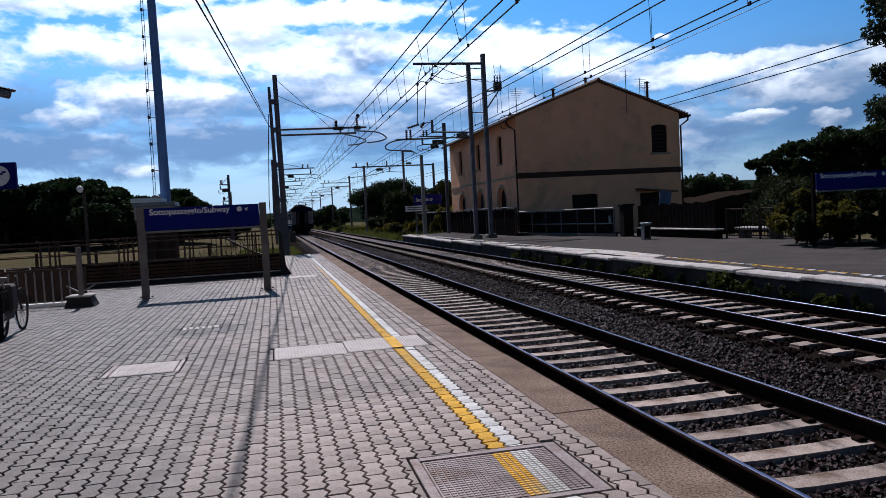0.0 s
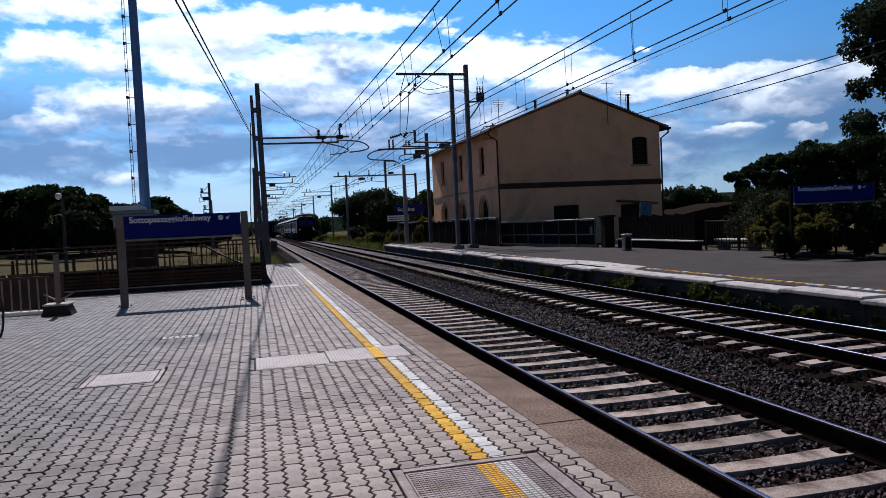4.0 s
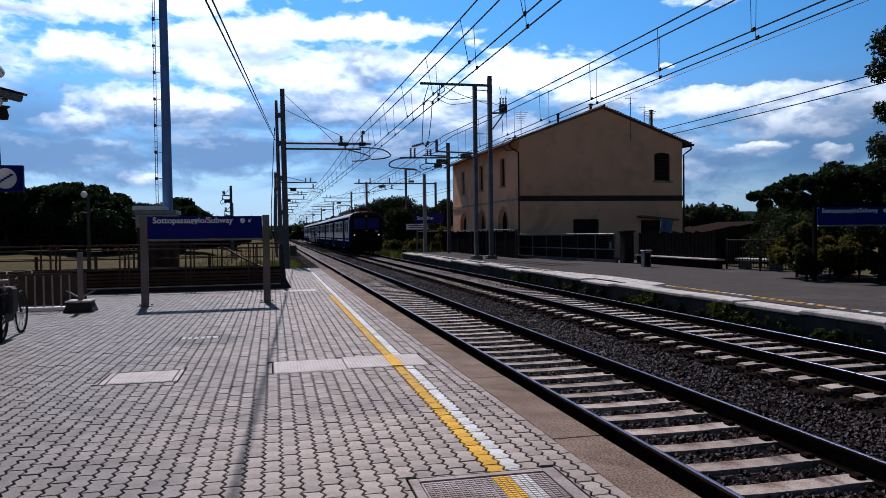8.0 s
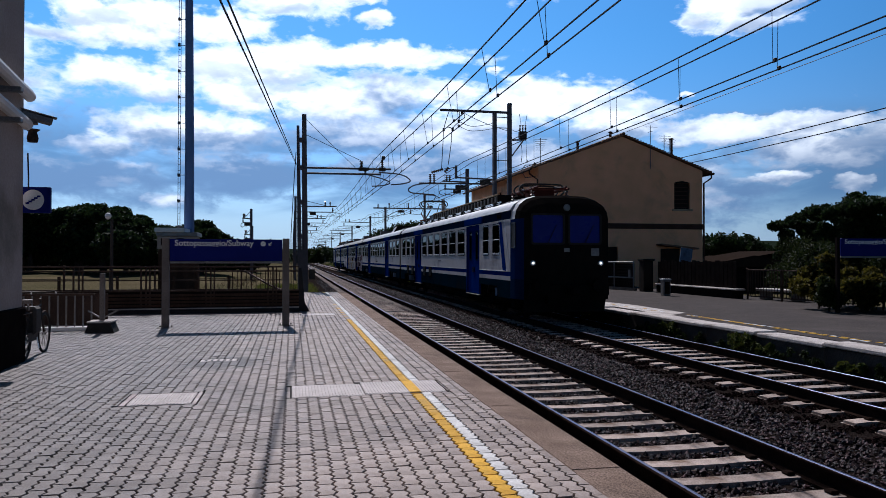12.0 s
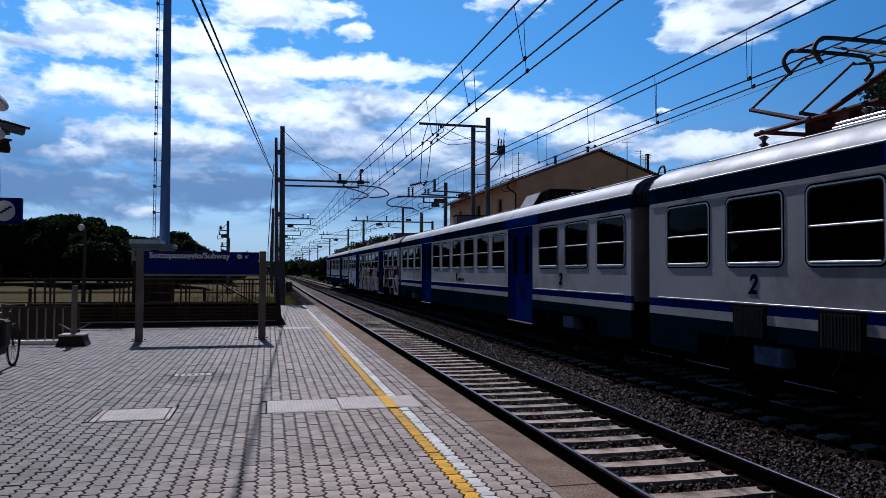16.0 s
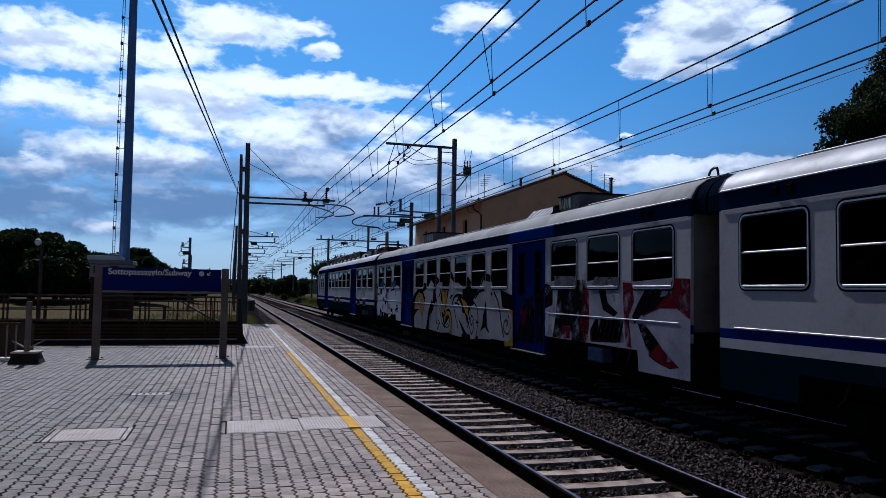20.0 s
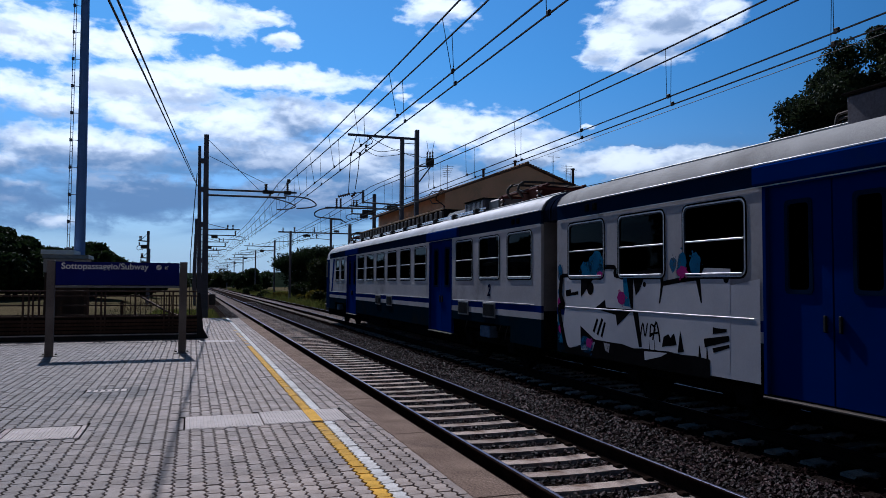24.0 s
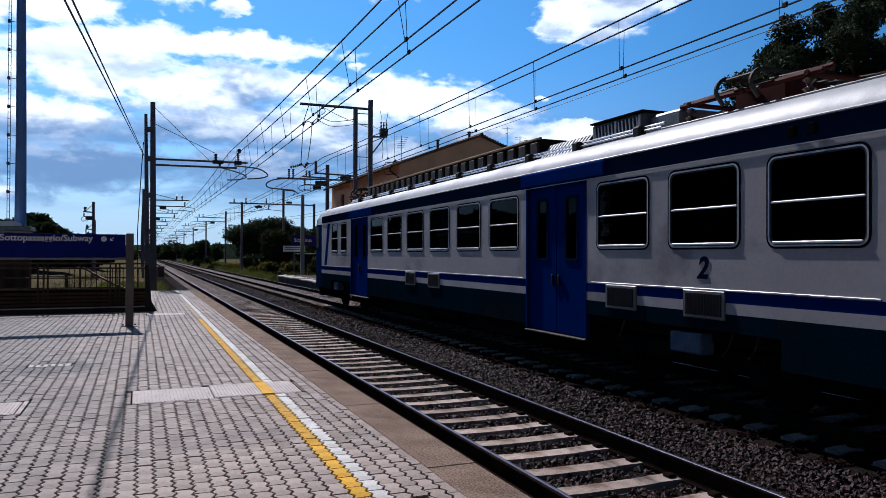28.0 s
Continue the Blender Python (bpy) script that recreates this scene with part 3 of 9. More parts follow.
    def mesh(self, name, material, smooth=False, normals=True):
        me = bpy.data.meshes.new(name)
        me.from_pydata([tuple(p) for p in self.v], [], self.f)
        if normals and len(self.f) < 60000:
            bm = bmesh.new()
            bm.from_mesh(me)
            if self.weld:
                bmesh.ops.remove_doubles(bm, verts=bm.verts, dist=1e-5)
            bmesh.ops.recalc_face_normals(bm, faces=bm.faces)
            bm.to_mesh(me)
            bm.free()
        me.materials.append(M[material])
        if smooth:
            me.shade_smooth()
            me.set_sharp_from_angle(angle=radians(40))
        return me


def part(name, geo, material, parent=None, label="", at=None, smooth=False):
    """Links the gathered geometry as one mesh object under its thing."""
    ob = new(name, geo if isinstance(geo, bpy.types.Mesh) else geo.mesh(name, material, smooth))
    if parent is not None:
        ob.parent = parent
    if at is not None:
        ob.matrix_basis = at
    if label:
        ob["label"] = label
    return ob


def thing(name, label, category, at=None, group="", kind=""):
    ob = new(name)
    ob.empty_display_size = 0.2
    if at is not None:
        ob.matrix_basis = at
    return tagged(ob, label, category, group, kind)


def rounded(x0, z0, x1, z1, r, n=4):
    """A rounded rectangle as an outline."""
    out = []
    for cx, cz, a0 in ((x1 - r, z1 - r, 0), (x0 + r, z1 - r, 90), (x0 + r, z0 + r, 180), (x1 - r, z0 + r, 270)):
        out += [(cx + r * math.cos(radians(a0 + 90 * k / n)), cz + r * math.sin(radians(a0 + 90 * k / n))) for k in range(n + 1)]
    return out


def ring_prism(geo, outer, inner, lo, hi, axis="x"):
    """A frame between two outlines of equal count."""
    put = {"x": lambda u, w, h: (h, u, w), "y": lambda u, w, h: (u, h, w), "z": lambda u, w, h: (u, w, h)}[axis]
    n = len(outer)
    verts = [put(u, w, h) for h in (lo, hi) for line in (outer, inner) for u, w in line]
    faces = []
    for k in range(n):
        j = (k + 1) % n
        faces += [(k, j, n + j, n + k), (2 * n + k, 3 * n + k, 3 * n + j, 2 * n + j), (k, 2 * n + k, 2 * n + j, j), (n + k, n + j, 3 * n + j, 3 * n + k)]
    return geo.add(verts, faces)


def wall_grid(geo, us, ws, holes, lo, hi, axis="x"):
    """A wall of thickness lo..hi with rectangular holes (u0, w0, u1, w1); us and ws bound the wall."""
    geo.weld = True
    us = sorted({round(v, 4) for v in list(us) + [h[k] for h in holes for k in (0, 2)]})
    ws = sorted({round(v, 4) for v in list(ws) + [h[k] for h in holes for k in (1, 3)]})
    us, ws = [u for u in us], [w for w in ws]
    cell = {(i, j): not any(h[0] - 1e-4 <= us[i] and us[i + 1] <= h[2] + 1e-4 and h[1] - 1e-4 <= ws[j] and ws[j + 1] <= h[3] + 1e-4 for h in holes)
            for i in range(len(us) - 1) for j in range(len(ws) - 1)}
    put = {"x": lambda u, w, h: (h, u, w), "y": lambda u, w, h: (u, h, w)}[axis]
    for (i, j), full in cell.items():
        if not full:
            continue
        a, b, c, d = us[i], us[i + 1], ws[j], ws[j + 1]
        geo.add([put(u, w, h) for h in (lo, hi) for u, w in ((a, c), (b, c), (b, d), (a, d))], [(0, 1, 2, 3), (7, 6, 5, 4)])
        for (di, dj), (p, q) in {(-1, 0): (0, 3), (1, 0): (1, 2), (0, -1): (0, 1), (0, 1): (3, 2)}.items():
            if not cell.get((i + di, j + dj), False):
                k = len(geo.v) - 8
                geo.f.append((k + p, k + q, k + 4 + q, k + 4 + p))
    return geo


def lettering(name, text, size, material, parent, m, label="", fat=0.0, slant=0.0):
    """Flat letters as a mesh, a little proud of what they stand on."""
    cu = bpy.data.curves.new(name, "FONT")
    cu.body, cu.size, cu.extrude, cu.offset, cu.shear = text, size, 0.002, fat, slant
    ob = bpy.data.objects.new(name, cu)
    scene.collection.objects.link(ob)
    bpy.context.view_layer.update()
    me = bpy.data.meshes.new_from_object(ob)
    bpy.data.objects.remove(ob)
    me.materials.clear()
    me.materials.append(M[material])
    return part(name, me, material, parent, label, m)


def leaves(rng, blobs, count, size, squash=1.0):
    """Many small folded leaves or needle clumps spread near the surface of the blobs (centre, radii)."""
    w = np.array([b[3] * b[4] + b[3] * b[5] for b in blobs])
    pick = rng.choice(len(blobs), count, p=w / w.sum())
    b = np.array(blobs)[pick]
    d = rng.normal(size=(count, 3))
    d /= np.linalg.norm(d, axis=1)[:, None]
    c = b[:, :3] + d * b[:, 3:6] * (rng.random((count, 1)) ** 0.4) * rng.uniform(0.8, 1.12, (count, 1))
    a = rng.normal(size=(count, 3))
    a /= np.linalg.norm(a, axis=1)[:, None]
    e = np.cross(a, rng.normal(size=(count, 3)))
    e /= np.linalg.norm(e, axis=1)[:, None] + 1e-9
    s = size * rng.uniform(0.6, 1.4, (count, 1))
    q = np.cross(a, e) * 0.25 * s
    v = np.stack([c - a * s, c + e * s * 0.5 + q, c + a * s, c - e * s * 0.5 + q], 1).reshape(-1, 3)
    geo = Geo()
    geo.v = v.tolist()
    geo.f = [(4 * i, 4 * i + 1, 4 * i + 2) for i in range(count)] + [(4 * i, 4 * i + 2, 4 * i + 3) for i in range(count)]
    return geo


def leaf_mesh(name, geo, material):
    me = bpy.data.meshes.new(name)
    me.from_pydata(geo.v, [], geo.f)
    me.materials.append(M[material])
    return me
# ---- setting: ground, tracks, platforms ----
RAIL_Z = -0.517                 # top of the rails; the near platform's top is z = 0
TRACKS = (3.78, 7.75)           # axes of the near and the far track
FAR_Z = -0.25                   # top of the far platform
rng = np.random.default_rng(7)


def build_ground():
    geo, n = Geo(), 60
    xs = [-1500 + 3000 * (i / n) for i in range(n + 1)]
    xs = [math.copysign(abs(v / 1500) ** 2.2 * 1800, v) for v in xs]
    ys = [math.copysign(abs(v) ** 2.2 * 2200, v) for v in [(-0.35 + 1.35 * i / n) for i in range(n + 1)]]
    for y in ys:
        for x in xs:
            lift = 0.0 if -4 < x < 13 else 0.15 * noise.noise((x * 0.05, y * 0.05, 1.0))
            geo.v.append((x, y, -0.95 + lift))
    for j in range(n):
        for i in range(n):
            k = j * (n + 1) + i
            geo.f.append((k, k + 1, k + n + 2, k + n + 1))
    tagged(part("ground", geo, "grass"), "dry grassy meadow reaching to the horizon", "ground", kind="structure")


def build_trackbed():
    geo = Geo()
    ys = [-40 + 4 * i for i in range(260)]
    outline = [(1.2, -1.0), (2.0, -0.74), (5.2, -0.715), (5.75, -0.745), (6.3, -0.715), (9.3, -0.74), (10.6, -1.0)]
    for y in ys:
        for x, z in outline:
            geo.v.append((x, y, z))
    n = len(outline)
    for j in range(len(ys) - 1):
        for i in range(n - 1):
            k = j * n + i
            geo.f.append((k, k + 1, k + n + 1, k + n))
    tagged(part("trackbed", geo, "ballast"), "dark crushed-stone ballast bed under both tracks", "ballast", kind="structure")


def stones(name, label, areas, size, mat_name="stone"):
    """Loose ballast: eight-sided broken stones strewn over rectangles (x0, x1, y0, y1, z, count)."""
    vs, fs, k = [], [], 0
    base = np.array([(1, 0, 0), (-1, 0, 0), (0, 1, 0), (0, -1, 0), (0, 0, 1), (0, 0, -1)], float)
    tri = np.array([(0, 2, 4), (2, 1, 4), (1, 3, 4), (3, 0, 4), (2, 0, 5), (1, 2, 5), (3, 1, 5), (0, 3, 5)])
    for x0, x1, y0, y1, z, count in areas:
        at = np.stack([rng.uniform(x0, x1, count), y0 + (y1 - y0) * rng.random(count) ** 1.5, np.full(count, z) + rng.uniform(-0.012, 0.022, count)], 1)
        if x1 - x0 < 1.6 and 2.5 < x0 < 8.2:      # keep the sleepers' tops clear between the rails
            first = 4.906 if x0 < 5 else 5.07
            off = np.abs((at[:, 1] - first + 0.28) % 0.56 - 0.28)
            at = at[off > 0.125]
            count = len(at)
        s = size * rng.uniform(0.55, 1.3, (count, 1, 1))
        jit = base[None] * rng.uniform(0.55, 1.25, (count, 6, 3)) + rng.normal(0, 0.16, (count, 6, 3))
        ang = rng.uniform(0, 2 * math.pi, count)
        c, sn = np.cos(ang)[:, None], np.sin(ang)[:, None]
        x, y = jit[:, :, 0] * c - jit[:, :, 1] * sn, jit[:, :, 0] * sn + jit[:, :, 1] * c
        v = np.stack([x, y, jit[:, :, 2] * 0.75], 2) * s + at[:, None, :]
        vs.append(v.reshape(-1, 3))
        fs.append((tri[None] + 6 * np.arange(count)[:, None, None] + k).reshape(-1, 3))
        k += 6 * count
    me = bpy.data.meshes.new(name)
    me.from_pydata(np.concatenate(vs).tolist(), [], np.concatenate(fs).tolist())
    me.materials.append(M[mat_name])
    tagged(part(name, me, mat_name), label, "ballast", kind="stuff")


def rail_profile():
    half = [(0.075, -0.172), (0.075, -0.160), (0.02, -0.148), (0.010, -0.13), (0.010, -0.045), (0.034, -0.034), (0.036, -0.010), (0.030, -0.003)]
    return half + [(-x, z) for x, z in half[::-1]]


def build_tracks():
    for number, axis in enumerate(TRACKS):
        track = thing("railway_track", "straight railway track of rusty rails on concrete sleepers", "track", pose(axis, 0, RAIL_Z), "railway tracks", "structure")
        for side in (-0.7535, 0.7535):
            rail = part("rail", Geo().prism([(side + x, z) for x, z in rail_profile()], -40, 900), "rail", track, "rusty steel rail")
            # a strip narrower than the head draws the thin highlight on its far edge
            part("rail_head", Geo().prism([(side - 0.008, -0.004), (side + 0.026, -0.004), (side + 0.022, 0.0), (side - 0.004, 0.0)], -40, 900), "railtop", rail, "worn rail head strip, coloured with its blue highlight")
        g = Geo()
        g.prism([(-1.15, -0.20), (1.15, -0.20), (1.15, -0.165), (0.95, -0.155), (0.5, -0.155), (0.3, -0.163), (-0.3, -0.163), (-0.5, -0.155), (-0.95, -0.155), (-1.15, -0.165)], -0.10, 0.10)
        g.prism([(-1.16, -0.20), (1.16, -0.20), (1.16, -0.30), (-1.16, -0.30)], -0.14, 0.14)
        me = g.mesh("sleeper", "sleeper")
        clip = Geo()
        for side in (-0.7535, 0.7535):
            for s in (-1, 1):
                clip.cbox(side + s * 0.115 - 0.045, -0.05, -0.158, side + s * 0.115 + 0.045, 0.05, -0.125, 0.012)
        clip_me = clip.mesh("rail_clips", "rail")
        step, first = 0.560, 4.786 if number == 0 else 4.95
        for i in range(-6, 114):
            m = pose(0, first + 0.12 + step * i, 0, 0, 0, rng.normal(0, 0.25))
            s = part("sleeper", me, "", track, at=m)
            if i < 40:
                part("rail_clips", clip_me, "", s)
        far = Geo()
        for i in list(range(-80, -6)) + list(range(114, 900)):
            y = first + 0.12 + step * i
            far.box(-1.15, y - 0.12, -0.22, 1.15, y + 0.12, -0.157)
        tagged(part("sleepers_beyond", far, "sleeper", track), kind="stuff")


def build_near_platform():
    base = thing("platform_near", "broad station platform paved with grey interlocking blocks", "platform", kind="structure")
    part("bed", Geo().box(-9.0, -8, -1.2, 1.64, 28.3, -0.015), "joint", base, "dark sand bed between the pavers")
    step = 2.0
    kerb = Geo().cbox(1.66, 0.0012, -0.95, 1.985, step - 0.0012, 0.0, 0.008).mesh("kerb_stone", "kerb")
    for i in range(-4, 14):
        part("kerb_stone", kerb, "", base, at=pose(rng.normal(0, 0.001), 0.3 + step * i, rng.normal(0, 0.0008)))
    part("end_kerb", Geo().cbox(-4.0, 28.3, -0.9, 1.985, 28.5, 0.0, 0.012), "old_concrete", base)
    return base


def build_far_platform():
    base = thing("platform_far", "low far platform of grey asphalt with a pale edge", "platform", kind="structure")
    part("body", Geo().box(10.06, -30, -1.2, 13.6, 57, FAR_Z), "asphalt", base, "patched grey asphalt surface")
    part("back_strip", Geo().box(13.6, -30, -1.2, 18.5, 40, FAR_Z - 0.004), "asphalt", base)
    edge = Geo().cbox(9.50, 0.004, -0.33, 10.05, 1.996, FAR_Z + 0.006, 0.02).mesh("edge_stone", "pale_concrete")
    # the wall below the edge is coloured darker for its shaded side
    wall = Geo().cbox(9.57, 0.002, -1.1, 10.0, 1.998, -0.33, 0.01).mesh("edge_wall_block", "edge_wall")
    for i in range(-8, 28):
        part("edge_stone", edge, "", base, at=pose(rng.normal(0, 0.012), 2.0 * i, rng.normal(0, 0.004), 0, rng.normal(0, 0.15), rng.normal(0, 0.2)))
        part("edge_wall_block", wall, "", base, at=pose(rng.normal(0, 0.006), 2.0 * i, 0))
    # a mended patch of pale concrete where the painted line breaks off
    part("concrete_patch", Geo().prism([(10.06, 18.6), (10.9, 19.3), (11.05, 22.8), (10.7, 26.0), (10.06, 27.5)], FAR_Z - 0.05, FAR_Z + 0.004, "z"), "pale_concrete", base, "pale mended concrete")
    # the worn warning line: two rows of short painted dashes, yellow on the near stretch and whitened beyond
    for row, x in enumerate((10.42, 10.53)):
        for i in range(210):
            y = -2 + 0.29 * i + 0.08 * row + 0.03 * rng.random()
            if 18.4 < y < 19.6 or rng.random() < 0.06:
                continue
            yellow = 12.0 < y < 18.4 and rng.random() < 0.85 or rng.random() < 0.2
            part("warning_dash", Geo().box(x, y, FAR_Z, x + 0.07, y + 0.16 + 0.07 * rng.random(), FAR_Z + 0.007), "yellow_paint" if yellow else "white_paint", base)


build_ground()
build_trackbed()
build_tracks()
near_platform = build_near_platform()
build_far_platform()
stones("ballast_stones", "loose dark crushed stones between the rails", [
    (4.53, 6.15, 3.2, 14, -0.712, 9600), (4.53, 6.15, 13, 34, -0.712, 8100), (3.06, 4.50, 2.6, 14, -0.712, 6300), (3.06, 4.50, 13, 30, -0.712, 3750),
    (2.0, 6.9, -8, 3.0, -0.715, 6750), (2.0, 2.99, 2.2, 12, -0.73, 4500), (2.0, 2.99, 11, 30, -0.73, 3000), (3.06, 4.50, 13, 34, -0.712, 6750), (3.06, 4.50, 33, 80, -0.712, 10500), (4.53, 6.15, 33, 80, -0.712, 13500), (2.0, 2.99, 29, 70, -0.73, 6000)], 0.029)
# stones round the far track carry the train's shade in their colour
stones("ballast_stones", "crushed stones round the far track, coloured dark for the train's shade", [
    (6.1, 6.99, 3.2, 14, -0.712, 5100), (6.1, 6.99, 13, 34, -0.712, 4500), (7.03, 8.47, 6, 26, -0.712, 7800), (8.53, 9.6, 6, 24, -0.73, 5400), (6.9, 9.6, -8, 6.0, -0.715, 5400), (6.1, 6.99, 33, 80, -0.712, 6750), (7.03, 8.47, 25, 80, -0.712, 10500), (8.53, 9.6, 23, 70, -0.73, 6750)], 0.030, "shaded_stone")
# ---- the ochre railway house behind the far platform ----
HX0, HX1, HY0, HY1, H_EAVE, H_APEX = 14.6, 25.5, 43.0, 60.2, 6.85, 8.85
HG = -0.9


def arch(u0, u1, w0, w1, rise, n=8):
    """An opening's outline with a curved head."""
    mid, half = (u0 + u1) / 2, (u1 - u0) / 2
    return [(u0, w0), (u1, w0)] + [(mid + half * math.cos(math.pi * k / n), w1 - rise + rise * math.sin(math.pi * k / n)) for k in range(n + 1)]


def arch_wall(geo, openings, u0, u1, w0, w1, lo, hi):
    """A long wall (normal along x) with openings whose heads are curved: strips beside, above and below each one."""
    edges = [u0] + [v for o in openings for v in (o[0], o[1])] + [u1]
    for a, b in zip(edges[0::2], edges[1::2]):
        geo.box(lo, a, w0, hi, b, w1)
    for a, b, stack in openings:
        levels = [w0]
        for bottom, top, rise in stack:
            geo.box(lo, a, levels[-1], hi, b, bottom) if bottom > levels[-1] + 1e-3 else None
            head = arch(a, b, bottom, top, rise)[2:]
            geo.prism([(b, top + 0.02), (a, top + 0.02)] + head[::-1], lo, hi, "x")
            levels.append(top + 0.02)
        geo.box(lo, a, levels[-1], hi, b, w1)


def build_house():
    house = thing("station_house", "two-storey ochre plastered railway house with clay tile roof", "house")
    ups = [(45.9, 46.85), (51.05, 52.0), (56.2, 57.15)]
    front = Geo()
    arch_wall(front, [(a - 0.45, b + 0.45, [(HG + 0.3, 2.75, 0.93), (4.25, 6.05, 0.12)]) for a, b in ups], HY0, HY1, HG, H_EAVE, HX0, HX0 + 0.4)
    # the upper windows are narrower than the arches below: fill the sides
    for a, b in ups:
        front.box(HX0, a - 0.45, 4.25, HX0 + 0.4, a, 6.06)
        front.box(HX0, b, 4.25, HX0 + 0.4, b + 0.45, 6.06)
    part("front_wall", front, "plaster", house)
    back = Geo().box(HX1 - 0.4, HY0, HG, HX1, HY1, H_EAVE)
    part("back_wall", back, "plaster", house)
    mid = (HX0 + HX1) / 2
    for y0 in (HY0, HY1 - 0.4):
        g = Geo()
        a, b = HX0 + 0.4, HX1 - 0.4
        if y0 == HY0:
            holes = [(23.55, 4.40, 24.62, 6.05), (18.05, 0.9, 19.75, 2.0)]
            wall_grid(g, (a, b), (HG, H_EAVE), holes, y0, y0 + 0.4, "y")
        else:
            g.box(a, y0, HG, b, y0 + 0.4, H_EAVE)
        top = H_EAVE + 0.4 / (mid - HX0) * (H_APEX - H_EAVE)
        g.prism([(HX0, H_EAVE), (HX1, H_EAVE), (mid, H_APEX)], y0, y0 + 0.4, "y")
        part("gable_wall", g, "plaster", house)
    part("floor", Geo().box(HX0 + 0.4, HY0 + 0.4, HG, HX1 - 0.4, HY1 - 0.4, HG + 0.2), "old_concrete", house)
    band = Geo()
    band.box(HX0 - 0.05, HY0 - 0.05, 3.12, HX1 + 0.05, HY0 - 0.002, 3.46)
    part("string_course", band, "brown_trim", house, "dark brown band round the wall")
    band = Geo().box(HX0 - 0.05, HY0, 3.2, HX0 - 0.002, HY1, 3.34)
    part("string_course", band, "stone_trim", house)
    # windows: dark shutters in the openings, sills below
    for a, b in ups:
        w = part("window", Geo().prism(arch(a, b, 4.26, 6.04, 0.14), HX0 + 0.12, HX0 + 0.17, "x"), "shutter", house, "closed dark brown shutters")
        part("window_sill", Geo().cbox(HX0 - 0.1, a - 0.1, 4.15, HX0 + 0.15, b + 0.1, 4.25, 0.015), "stone_trim", w)
        o = Geo()
        ring_prism(o, arch(a - 0.12, b + 0.12, 4.25, 6.2, 0.2), arch(a, b, 4.25, 6.06, 0.14), HX0 - 0.03, HX0 + 0.01, "x")
        part("surround", o, "plaster", w)
        d = part("arched_door", Geo().prism(arch(a - 0.44, b + 0.44, HG + 0.3, 2.74, 0.92), HX0 + 0.25, HX0 + 0.3, "x"), "brown_trim" if a > 50 and a < 54 else "shutter", house, "dark arched doorway")
        o = Geo()
        ring_prism(o, arch(a - 0.62, b + 0.62, HG + 0.3, 2.95, 1.1), arch(a - 0.45, b + 0.45, HG + 0.3, 2.75, 0.93), HX0 - 0.035, HX0 + 0.01, "x")
        part("surround", o, "stone_trim", d)
    w = part("gable_window", Geo().box(23.56, HY0 + 0.12, 4.41, 24.61, HY0 + 0.17, 6.04), "shutter", house, "closed dark shutters under a curved head")
    part("window_sill", Geo().cbox(23.4, HY0 - 0.12, 4.28, 24.77, HY0 + 0.15, 4.40, 0.015), "stone_trim", w)
    part("window_head", Geo().prism([(23.55, 6.04), (24.62, 6.04), (24.45, 6.12), (24.085, 6.17), (23.72, 6.12)], HY0 - 0.012, HY0 + 0.05, "y"), "shutter", w)
    for k in range(6):
        part("slat", Geo().box(23.6, HY0 + 0.10, 4.5 + 0.25 * k, 24.57, HY0 + 0.12, 4.54 + 0.25 * k), "brown_trim", w)
    w = part("low_window", Geo().box(18.06, HY0 + 0.15, 0.91, 19.74, HY0 + 0.2, 1.99), "shutter", house, "dark low window")
    part("window_sill", Geo().cbox(17.95, HY0 - 0.06, 0.82, 19.85, HY0 + 0.1, 0.9, 0.01), "stone_trim", w)
    # door with a small canopy at the gable's right
    part("side_door", Geo().cbox(22.6, HY0 - 0.05, HG, 23.9, HY0 - 0.002, 1.9, 0.02), "shutter", house, "dark side door")
    part("canopy", Geo().prism([(22.3, 2.2), (24.8, 1.95), (24.8, 1.85), (22.3, 2.1)], HY0 - 0.8, HY0 - 0.002, "y"), "rooftile", house)
    # roof: two pitched slabs with rows of tiles, eaves and gutters
    over, gover = 0.55, 0.22
    slope = (H_APEX - H_EAVE) / (mid - HX0)
    roof = part("roof", Geo().prism([(HX0 - over, H_EAVE - over * slope + 0.02), (mid, H_APEX + 0.02), (mid, H_APEX + 0.12), (HX0 - over, H_EAVE - over * slope + 0.12)], HY0 - gover, HY1 + gover, "y"), "rooftile", house, "weathered clay tile roof")
    part("roof_slab", Geo().prism([(HX1 + over, H_EAVE - over * slope + 0.02), (mid, H_APEX + 0.02), (mid, H_APEX + 0.12), (HX1 + over, H_EAVE - over * slope + 0.12)], HY0 - gover, HY1 + gover, "y"), "rooftile", roof)
    rows = Geo()
    for side in (-1, 1):
        for k in range(34):
            d = 0.18 + k * 0.185
            x, z = mid + side * d, H_APEX + 0.12 - d * slope
            if abs(x - mid) < mid - HX0 + over:
                rows.prism([(x - 0.09, z - 0.0), (x - 0.05, z + 0.045), (x + 0.05, z + 0.045), (x + 0.09, z)], HY0 - gover - 0.02, HY1 + gover + 0.02, "y")
    part("tile_ribs", rows, "rooftile", roof)
    part("ridge", Geo().rod([(mid, HY0 - gover, H_APEX + 0.14), (mid, HY1 + gover, H_APEX + 0.14)], 0.11, 8), "rooftile", roof)
    for x in (HX0 - over - 0.05, HX1 + over + 0.05):
        z = H_EAVE - over * slope
        part("gutter", Geo().rod([(x, HY0 - gover - 0.1, z), (x, HY1 + gover, z)], 0.075, 8), "brown_trim", house, "dark metal gutter")
